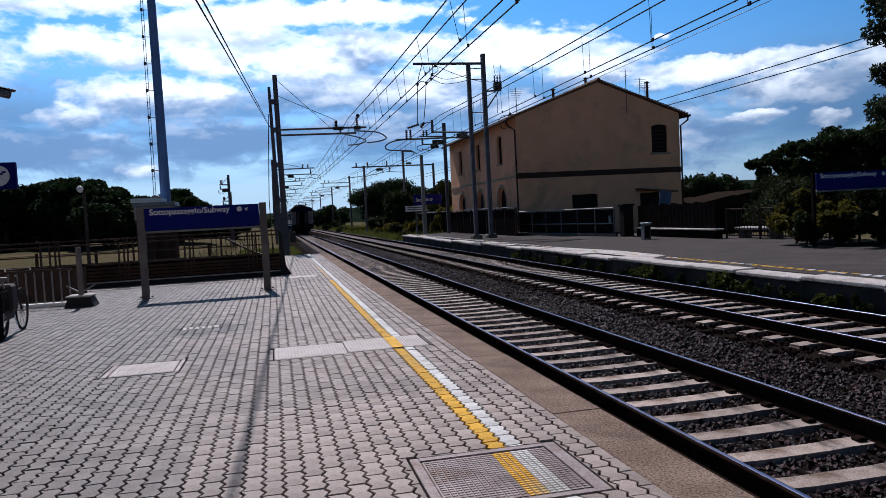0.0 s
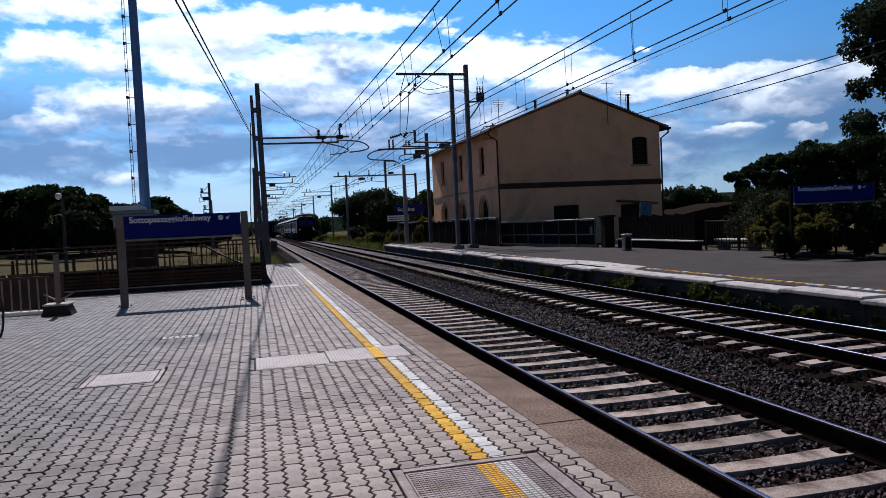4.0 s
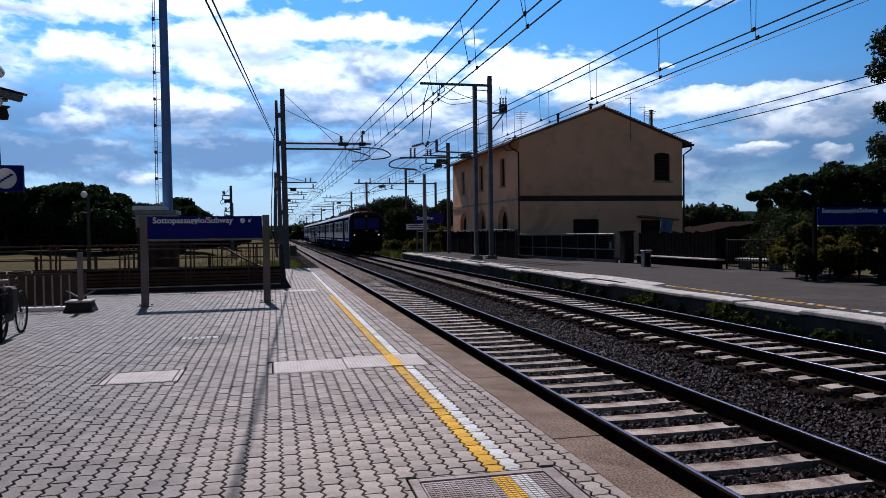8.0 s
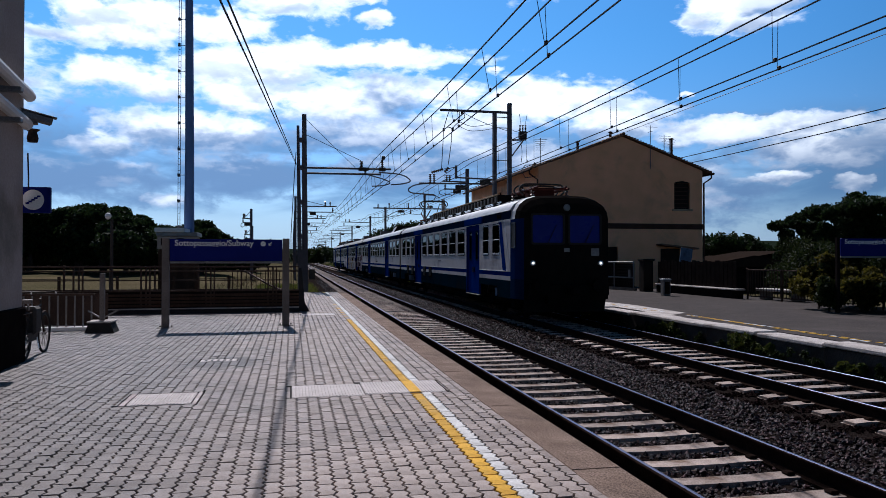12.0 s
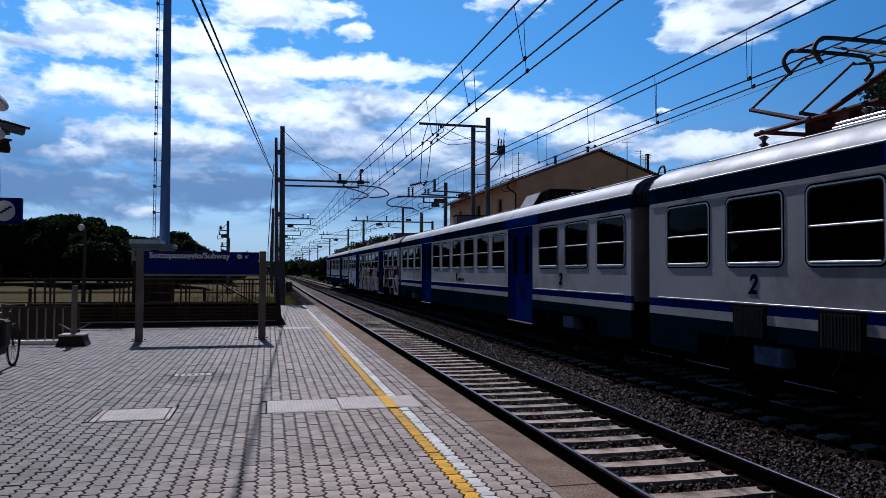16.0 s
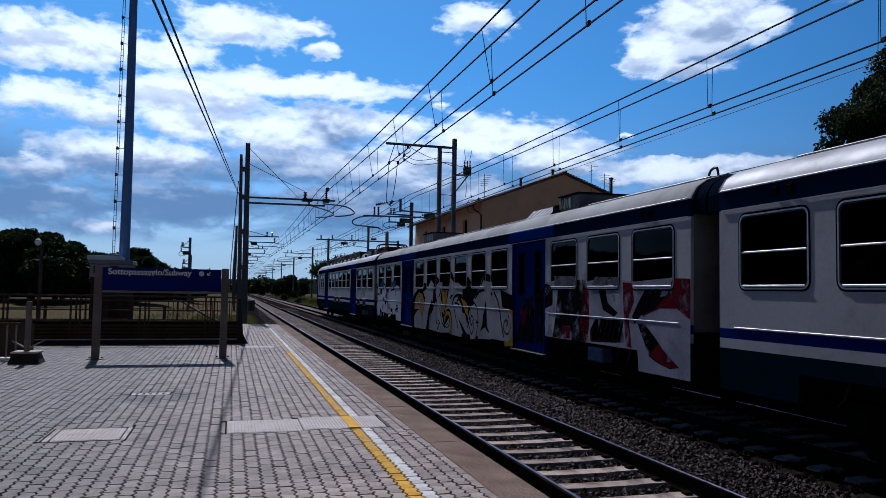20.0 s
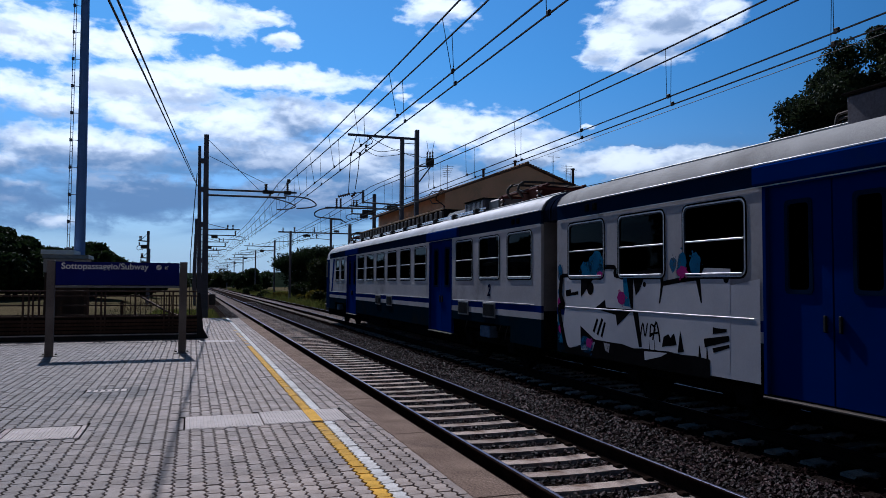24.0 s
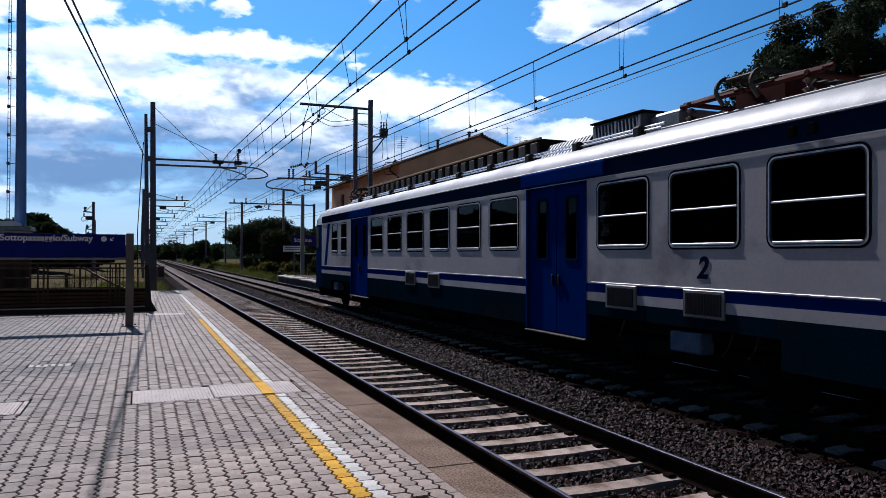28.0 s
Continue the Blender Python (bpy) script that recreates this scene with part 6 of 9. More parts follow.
def add_window(car, kit, y, flip):
    m = pose(0, y, 0, 0, 0, 180 if flip else 0)
    w = part("window", kit["rim"], "", car, at=m)
    part("rubber_seal", kit["seal"], "", w, "black rubber seal")
    part("window_trim", kit["band"], "", w, "thin bright trim")
    part("pane", kit["pane"], "", w)
    part("glazing_bar", kit["bar"], "", w)
    part("window_lip", kit["lip"], "", w)


def add_door(car, y0, y1, flip):
    """A double leaf door in a recess, with a step and a boxed header above."""
    m = pose(0, (y0 + y1) / 2, 0, 0, 0, 180 if flip else 0)
    w = (y1 - y0) / 2
    x = -HALF + 0.045
    g = Geo()
    g.box(x - 0.05, -w, 0.56, x + 0.02, -w + 0.05, 3.0).box(x - 0.05, w - 0.05, 0.56, x + 0.02, w, 3.0).box(x - 0.05, -w, 2.95, x + 0.02, w, 3.0)
    door = part("door", g, "car_blue", car, "bright blue double door", m)
    for s in (-1, 1):
        lo, hi = (-w + 0.05, -0.012) if s < 0 else (0.012, w - 0.05)
        leaf = Geo()
        wall_grid(leaf, (lo, hi), (0.56, 2.95), [((lo + hi) / 2 - 0.17, 1.75, (lo + hi) / 2 + 0.17, 2.75)], x, x + 0.04)
        part("door_leaf", leaf, "car_blue", door)
        mid = (lo + hi) / 2
        rim = Geo()
        ring_prism(rim, rounded(mid - 0.20, 1.72, mid + 0.20, 2.78, 0.06), rounded(mid - 0.15, 1.77, mid + 0.15, 2.73, 0.05), x - 0.012, x + 0.03)
        part("door_window_rim", rim, "car_navy", door)
        part("door_pane", Geo().box(x + 0.012, mid - 0.16, 1.76, x + 0.018, mid + 0.16, 2.74), "tinted", door)
        part("door_handle", Geo().cbox(x - 0.03, s * 0.10 - 0.02, 1.32, x, s * 0.10 + 0.02, 1.5, 0.008), "black", door)
    part("header", Geo().cbox(-HALF - 0.06, -w - 0.52, 2.985, -HALF + 0.05, w + 0.12, 3.215, 0.02), "car_blue", door, "boxed door runner")
    part("step", Geo().cbox(-HALF - 0.03, -w, 0.51, -HALF + 0.12, w, 0.54, 0.008), "iron", door, "ribbed metal step")


def add_bogie(car, y):
    b = Geo()
    for x in (-1.02, 1.02):
        b.cbox(x - 0.08, -1.75, 0.42, x + 0.08, 1.75, 0.66, 0.03)
        for yy in (-1.25, 1.25):
            b.cbox(x - 0.14, yy - 0.17, 0.30, x + 0.14, yy + 0.17, 0.6, 0.03)
    b.cbox(-1.0, -0.3, 0.42, 1.0, 0.3, 0.75, 0.03)
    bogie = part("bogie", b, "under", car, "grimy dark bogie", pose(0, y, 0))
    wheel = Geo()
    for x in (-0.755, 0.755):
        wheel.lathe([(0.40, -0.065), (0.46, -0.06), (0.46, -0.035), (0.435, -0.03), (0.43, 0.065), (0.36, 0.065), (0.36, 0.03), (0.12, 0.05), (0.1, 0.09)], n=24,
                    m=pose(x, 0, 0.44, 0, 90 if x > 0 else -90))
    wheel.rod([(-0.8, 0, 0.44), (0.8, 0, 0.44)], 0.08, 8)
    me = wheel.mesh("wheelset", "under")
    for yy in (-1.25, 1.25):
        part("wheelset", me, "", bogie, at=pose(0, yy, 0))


def ribbon(pts, width, x, taper=False):
    """A flat painted stroke on the coach side through points (along, up)."""
    pts = [Vector((0, *p)) for p in pts]
    pts = hook(pts) if len(pts) > 2 else pts
    v, n = [], len(pts)
    for i, p in enumerate(pts):
        d = pts[min(i + 1, n - 1)] - pts[max(i - 1, 0)]
        d = d.normalized() if d.length > 1e-6 else Vector((0, 1, 0))
        q = Vector((0, -d.z, d.y))
        w = width / 2 * (1 - 0.75 * i / (n - 1) if taper else 1)
        v += [(x, p.y + q.y * w, p.z + q.z * w), (x, p.y - q.y * w, p.z - q.z * w)]
    return v, [(2 * i, 2 * i + 1, 2 * i + 3, 2 * i + 2) for i in range(n - 1)]


def spiral(cy, cz, r0, r1, turns, start=0.0, n=22):
    return [(cy + (r0 + (r1 - r0) * k / n) * math.cos(start + turns * 2 * math.pi * k / n), cz + (r0 + (r1 - r0) * k / n) * math.sin(start + turns * 2 * math.pi * k / n)) for k in range(n + 1)]


def build_car(name, label, cab=None, number=(), roof="", up=False, nudge=0.0):
    """A coach lying from y = 0 to CAR. cab: 0 or 1 for a driver's end at y = 0 or at y = CAR."""
    car = thing(name, label, "railway coach", group="coaches of the train")
    ends = [0.33, CAR - 0.33]
    win = [0.78, 2.41, 4.04]
    groups = {"a": [(w - nudge, w - nudge + 1.15) for w in win], "b": [(7.74 + 1.615 * k, 7.74 + 1.615 * k + 1.14) for k in range(6)], "c": [(CAR - w - 1.15 - (nudge if cab == 0 else 0.0), CAR - w - (nudge if cab == 0 else 0.0)) for w in win]}
    doors = [(5.5, 7.42), (CAR - 7.42, CAR - 5.5)]
    if cab == 1:
        groups["c"] = [(19.75, 20.45), (20.95, 21.75)]
        ends[1] = CAR - 1.35
    if cab == 0:
        groups["a"] = [(CAR - b, CAR - a) for a, b in ((19.75, 20.45), (20.95, 21.75))]
        ends[0] = NOSE_BACK + 0.9
    spans = [w for g in groups.values() for w in g]
    holes = [(a, W_Z0, b, W_Z1) for a, b in spans]
    for flip in (False, True):
        for bname, z0, z1, mat_name in BANDS:
            lo, hi = (-HALF, -HALF + 0.05) if not flip else (HALF - 0.05, HALF)
            for u0, u1 in ((ends[0], doors[0][0]), (doors[0][1], doors[1][0]), (doors[1][1], ends[1])):
                cuts = [h for h in holes if bname == "side_panel" and u0 < h[0] < u1]
                if bname == "lower_panel" and u1 - u0 < 7:
                    # cut away over the bogie, deep towards the end of the coach
                    deep = (u0, u0 + 1.45) if u0 < CAR / 2 else (u1 - 1.45, u1)
                    part(bname, Geo().box(lo, u0, 0.93, hi, u1, z1).box(lo, deep[0], 0.60, hi, deep[1], 0.93), mat_name, car)
                    continue
                part(bname, wall_grid(Geo(), (u0, u1), (z0, z1), cuts, lo, hi), mat_name, car)
        kits = {}
        for a, b in spans:
            key = round(b - a, 2)
            if key not in kits:
                kits[key] = {}
                side_window(kits[key], a, b)
            add_window(car, kits[key], (a + b) / 2, flip)
        for a, b in doors:
            add_door(car, a, b, flip)
        for z, a, b in ((1.415, doors[0][1] + 0.1, doors[1][0] - 0.1), (1.415, ends[0] + 0.3, doors[0][0] - 0.15), (1.415, doors[1][1] + 0.15, ends[1] - 0.3)):
            x = HALF if flip else -HALF
            part("rub_rail", Geo().cbox(x - 0.012, a, z - 0.010, x + 0.012, b, z + 0.010, 0.004), "thin_metal", car, "bright metal rub rail")
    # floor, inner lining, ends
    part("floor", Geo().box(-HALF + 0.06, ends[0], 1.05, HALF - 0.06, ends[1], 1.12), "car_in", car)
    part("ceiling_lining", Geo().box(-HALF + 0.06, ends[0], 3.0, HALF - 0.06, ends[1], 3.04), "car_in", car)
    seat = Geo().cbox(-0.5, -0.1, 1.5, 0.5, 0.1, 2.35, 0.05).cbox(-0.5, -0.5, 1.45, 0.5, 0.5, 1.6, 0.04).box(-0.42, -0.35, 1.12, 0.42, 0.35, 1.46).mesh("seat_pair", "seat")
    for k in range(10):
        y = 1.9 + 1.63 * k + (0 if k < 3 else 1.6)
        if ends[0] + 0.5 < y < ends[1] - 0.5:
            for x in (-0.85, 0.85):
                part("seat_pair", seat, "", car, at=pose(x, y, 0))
    for k, y in enumerate(ends):
        if cab != k:
            g = Geo()
            wall_grid(g, (-HALF + 0.05, HALF - 0.05), (1.30, 3.23), [(-0.4, 1.30, 0.4, 2.95)], y - 0.025, y + 0.025, "y")
            g.prism([(x, z) for x, z in ROOF] + [(-x, z) for x, z in ROOF[::-1]][1:], y - 0.025, y + 0.025, "y")
            part("end_wall", g, "car_end", car, "grimy grey end wall, its paint darkened for the gap's shade")
            # near-black colour below gives the deeper shade low in the gap
            part("end_apron", Geo().box(-HALF + 0.05, y - 0.03, 0.62, HALF - 0.05, y + 0.03, 1.30), "under", car, "lower end wall, coloured near black for the gap's shade")
            s = -1 if k == 0 else 1
            for q in range(4):
                yy = y + s * (0.045 + 0.075 * q)
                fold = ring_prism(Geo(), rounded(-0.78, 0.85, 0.78, 3.02, 0.08), rounded(-0.52, 1.05, 0.52, 2.9, 0.12), yy - 0.032, yy + 0.032, "y")
                part("bellows_fold", fold, "bellows", car, "grey rubber gangway bellows")
                # roof-wide hood, added in place of the navy upper end wall
                cap = Geo().prism([(1.385, 3.0)] + [(x * 0.975, z - 0.01) for x, z in ROOF] + [(-x * 0.975, z - 0.01) for x, z in ROOF[::-1]][1:] + [(-1.385, 3.0)], yy - 0.034, yy + 0.034, "y")
                part("bellows_hood", cap, "car_hood", car, "dark blue hood standing for the navy upper end wall")
    prof = [(-x, z) for x, z in ROOF] + [(x, z) for x, z in ROOF[::-1]][1:]
    inner = [(x * 0.965, z - 0.04) for x, z in prof]
    g = Geo()
    n = len(prof)
    g.prism(prof + inner[::-1], ends[0], ends[1], "y")
    part("roof", g, "dull_roof" if roof == "painted trailer" else "car_roof", car, "curved silver-grey roof", smooth=True)
    for x in (-HALF - 0.012, HALF + 0.012):
        part("gutter", Geo().cbox(x - 0.014, ends[0] + 0.05, 3.222, x + 0.014, ends[1] - 0.05, 3.246, 0.006), "thin_metal", car, "thin bright rain gutter")
        part("drip_strip", Geo().box(x - 0.006, ends[0] + 0.05, 2.966, x + 0.006, ends[1] - 0.05, 2.978), "thin_metal", car, "thin bright drip strip")
    for y in (ends[0] + 1.05, ends[0] + 1.3, ends[1] - 1.1, ends[1] - 1.35):
        part("cantrail_vent", Geo().cbox(-HALF - 0.035, y - 0.05, 3.05, -HALF + 0.01, y + 0.05, 3.17, 0.012), "paint_black", car)
    for x in (-0.62, 0.62):
        part("roof_walk", Geo().cbox(x - 0.05, ends[0] + 0.6, 3.62, x + 0.05, ends[1] - 0.6, 3.69, 0.01), "fence_grey", car)
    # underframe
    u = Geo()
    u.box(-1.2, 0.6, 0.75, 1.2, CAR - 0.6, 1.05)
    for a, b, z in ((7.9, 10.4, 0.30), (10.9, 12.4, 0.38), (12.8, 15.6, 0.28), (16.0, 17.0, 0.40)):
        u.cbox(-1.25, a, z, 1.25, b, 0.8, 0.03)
    # two inner blocks, added to shut out the sunlit view under the coach
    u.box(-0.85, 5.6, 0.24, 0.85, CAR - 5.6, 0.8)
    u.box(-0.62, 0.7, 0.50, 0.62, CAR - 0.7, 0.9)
    part("underframe", u, "under", car, "dark underframe boxes, with added blocks closing the view beneath")
    for y in (3.05, CAR - 3.65):
        part("equipment_box", Geo().cbox(-1.38, y, 0.60, -1.16, y + 0.58, 0.86, 0.02), "box_blue", car, "small pale blue equipment box")
        part("box_bracket", Geo().cbox(-1.30, y + 0.1, 0.84, -1.2, y + 0.48, 1.0, 0.01), "under", car)
    for y in (2.2, 2.6, 4.7, CAR - 2.4, CAR - 4.6):
        part("air_hose", Geo().rod([(-1.28, y, 0.95), (-1.32, y + 0.06, 0.72), (-1.26, y + 0.22, 0.62)], 0.011, 6), "iron", car, "short dark air hose")
    add_bogie(car, 3.6)
    add_bogie(car, CAR - 3.6)
    for y, s in ((0.0, 1), (CAR, -1)):
        part("coupler", Geo().cbox(-0.14, min(y, y + s * 0.9), 0.78, 0.14, max(y, y + s * 0.9), 1.02, 0.03), "under", car)
    # louvred housings in the stripe under the windows: framed in metal on the tail coach, grimy on the leading one
    grimy = cab == 0
    for y in ([] if cab is None else [2.95, 4.62, 11.85, 13.45] if cab == 1 else [CAR - 3.05, CAR - 4.72, CAR - 8.4, CAR - 9.9]):
        low = 0.92 if grimy else 1.06
        v = part("louvre", Geo().cbox(-HALF - 0.02, y - 0.36, low, -HALF + 0.01, y + 0.36, 1.40, 0.01), "under" if grimy else "fence_grey", car, "grimy equipment housing" if grimy else "metal louvre vent")
        part("louvre_field", Geo().box(-HALF - 0.024, y - 0.31, low + 0.04, -HALF - 0.019, y + 0.31, 1.36), "black", v)
        bars = Geo()
        for k in range(12):
            bars.box(-HALF - 0.030, y - 0.30 + 0.052 * k, low + 0.04, -HALF - 0.024, y - 0.285 + 0.052 * k, 1.36)
        part("grille", bars, "black", v)
    for y, text in number:
        lettering("class_number", text, 0.36, "number_blue", car, pose(-HALF - 0.004, y + 0.12, 1.55, 90, 0, -90), "dark blue slanted class number", 0.012, 0.22)
    if cab is not None:
        add_cab(car, cab)
    if roof:
        add_roof_gear(car, roof, cab, up)
    return car


def add_cab(car, end):
    """The driver's end: a rounded box nose with two windscreens, built at y = 0 and turned for the other end."""
    m = pose(0, NOSE_BACK, 0) if end == 0 else pose(0, CAR, 0, 0, 0, 180)
    deep = 0.9 if end == 0 else 1.35
    def section(y, w, top, low=0.62):
        pts = [(w, low), (w, 1.2), (w, 2.2), (w, 2.95)] + [(w * math.cos(radians(a)) ** 0.55, 2.95 + (top - 2.95) * math.sin(radians(a)) ** 0.9) for a in (18, 36, 54, 72)] + [(0, top)]
        return [Vector((x, y, z)) for x, z in pts + [(-x, z) for x, z in pts[::-1]][1:]]
    rings = [section(deep, 1.42, 3.69), section(0.5, 1.41, 3.67), section(0.20, 1.37, 3.58), section(0.0, 1.28, 3.40)]
    n = len(rings[0])
    bands = [("cab_skirt", 0, 1, "car_navy"), ("cab_side", 1, 3, "cab_blue"), ("cab_roof", 3, n - 4, "car_roof"), ("cab_side", n - 4, n - 2, "cab_blue"), ("cab_skirt", n - 2, n - 1, "car_navy")]
    for bname, a, b, mat_name in bands:
        g = Geo()
        for i in range(3):
            if bname == "cab_roof" and i > 0:
                continue
            for k in range(a, b):
                g.add([rings[i][k], rings[i][k + 1], rings[i + 1][k + 1], rings[i + 1][k]], [(0, 1, 2, 3)])
        part(bname, g, mat_name, car, at=m, smooth=True)
    g = Geo()
    for i in (1, 2):
        for k in range(3, n - 4):
            g.add([rings[i][k], rings[i][k + 1], rings[i + 1][k + 1], rings[i + 1][k]], [(0, 1, 2, 3)])
    part("cab_brow", g, "under", car, "black rounded brow", m, smooth=True)
    for s in (-1, 1):
        side = Geo()
        ring_prism(side, rounded(0.42, 2.10, 0.82, 2.86, 0.07), rounded(0.46, 2.14, 0.78, 2.82, 0.05), s * 1.428, s * 1.40)
        w = part("cab_window", side, "window_rim", car, "small cab side window", m)
        part("pane", Geo().box(min(s * 1.422, s * 1.40), 0.455, 2.135, max(s * 1.422, s * 1.40), 0.785, 2.825), "black", w)
    # front plate with two windscreen openings
    g = Geo()
    scr = [(-1.06, 2.22, -0.07, 3.08), (0.07, 2.22, 1.06, 3.08)]
    wall_grid(g, (-1.28, 1.28), (0.62, 2.95), [(a, b, c, 2.95) for a, b, c, d in scr], 0.0, 0.05, "y")
    outline = [(p.x, p.z) for p in rings[3] if p.z >= 2.94]
    part("front_plate", g, "under", car, "black lower front", m)
    g = Geo()
    g.prism([(-1.28, 2.95), (-1.06, 2.95), (-1.06, 3.08), (1.06, 3.08), (1.06, 2.95), (1.28, 2.95)] + [q for q in outline[1:-1]], 0.0, 0.05, "y")
    part("front_brow", g, "under", car, "", m)
    part("screen_pillar", Geo().box(-0.07, 0.0, 2.9, 0.07, 0.05, 3.1), "under", car, "", m)
    for a, b, c, d in scr:
        w = part("windscreen", Geo().box(a, 0.02, b, c, 0.03, d), "screen", car, "windscreen with its blue reflection put into the colour", m)
        r = Geo()
        ring_prism(r, rounded(a - 0.02, b - 0.02, c + 0.02, d + 0.02, 0.08), rounded(a + 0.035, b + 0.035, c - 0.035, d - 0.035, 0.06), -0.012, 0.02, "y")
        part("screen_seal", r, "black", w)
        part("wiper", Geo().rod([((a + c) / 2, -0.02, b + 0.02), ((a + c) / 2 + 0.25, -0.03, b + 0.55)], 0.01, 5), "black", w)
    for x in (-1.03, 1.03):
        lamp = part("headlamp", Geo().lathe([(0.08, 0), (0.08, 0.05), (0.065, 0.06)], n=14, m=pose(x, 0, 1.67, 90)), "chrome", car, "round headlamp, lit", m)
        part("lamp_glass", Geo().lathe([(0.036, 0.05), (0.036, 0.065), (0.02, 0.072)], n=14, m=pose(x, 0, 1.67, 90)), "head_lamp", lamp, "glowing lamp")
    part("roof_lamp", Geo().lathe([(0.10, 0), (0.10, 0.04), (0.07, 0.05)], n=14, m=pose(0, 0, 3.27, 90)), "fence_grey", car, "unlit round roof lamp", m)
    part("emblem", Geo().cbox(-0.08, -0.012, 1.99, 0.09, 0.0, 2.10, 0.004), "fence_grey", car, "pale square emblem", m)
    part("number_panel", Geo().cbox(0.75, -0.012, 1.88, 1.0, 0.0, 2.10, 0.004), "fence_grey", car, "", m)
    part("plough", Geo().prism([(-1.2, 0.25), (1.2, 0.25), (1.25, 0.62), (-1.25, 0.62)], 0.1, 0.25, "y"), "under", car, "dark snow plough", m)
    for x in (-0.87, 0.87):
        b = part("buffer", Geo().lathe([(0.09, 0.0), (0.09, 0.35), (0.22, 0.36), (0.22, 0.40)], n=14, m=pose(x, 0, 1.03, 90)), "under", car, "round buffer", m)
    part("cab_floor", Geo().box(-1.3, 0.06, 1.05, 1.3, deep, 1.12), "car_in", car, "", m)
    part("cab_back", Geo().box(-1.36, deep + 0.02, 1.12, 1.36, deep + 0.06, 3.0), "car_in", car, "", m)
    part("driver_desk", Geo().cbox(-1.25, 0.12, 1.12, 1.25, 0.6, 1.95, 0.04), "under", car, "", m)
    # slanting pale and blue stripes on the cab flank
    for flank in (-1, 1):
        for k, (y0, y1, mat_name) in enumerate(((deep + 0.45, deep + 0.80, "car_blue"), (deep + 0.05, deep + 0.13, "paint_white"))):
            pts = [(y0, 1.42), (y1, 1.42), (y1 + 0.5, 2.93), (y0 + 0.5, 2.93)]
            part("flank_stripe", Geo().prism(pts, flank * (HALF + 0.003), flank * (HALF + 0.006), "x"), mat_name, car, "", m)


def louvred_box(car, y0, y1, z1, louvre, label):
    """A pale sheet-metal roof box with a framed louvre over part of its flank."""
    v = part("vent_box", Geo().cbox(-0.72, y0, 3.50, 0.72, y1, z1, 0.03), "mast", car, label)
    a, b = louvre
    for x in (-0.73, 0.73):
        part("louvre_field", Geo().box(x - 0.005, a, 3.70, x + 0.005, b, z1 - 0.05), "black", v)
        g = Geo()
        n = max(3, int((b - a) / 0.09))
        for k in range(n):
            y = a + (b - a) * (k + 0.25) / n
            g.prism([(y, 3.71), (y + 0.03, 3.71), (y + 0.06, z1 - 0.06), (y + 0.03, z1 - 0.06)], x - 0.014, x + 0.014, "x")
        for y in (a, (a + b) / 2, b):
            g.box(x - 0.018, y - 0.018, 3.69, x + 0.018, y + 0.018, z1 - 0.04)
        part("vent_slats", g, "car_roof", v)
    part("lid", Geo().cbox(-0.76, y0 - 0.03, z1, 0.76, y1 + 0.03, z1 + 0.025, 0.008), "under", v)
    return v


def ribbed_cowl(car, y0, y1, top=3.84):
    cowl = Geo().prism([(-0.95, 3.48), (-0.66, top), (0.66, top), (0.95, 3.48)], y0, y1, "y")
    c = part("cowl", cowl, "under", car, "dark roof cowl with pale ribs")
    ribs = Geo()
    n = 13
    for k in range(n):
        y = y0 + (y1 - y0) * (k + 0.5) / n
        ribs.prism([(-0.93, 3.54), (-0.66, top + 0.02), (-0.46, top + 0.02), (-0.46, top + 0.005), (-0.66, top), (-0.93, 3.52)], y - 0.028, y + 0.028, "y")
    part("cowl_ribs", ribs, "car_roof", c)


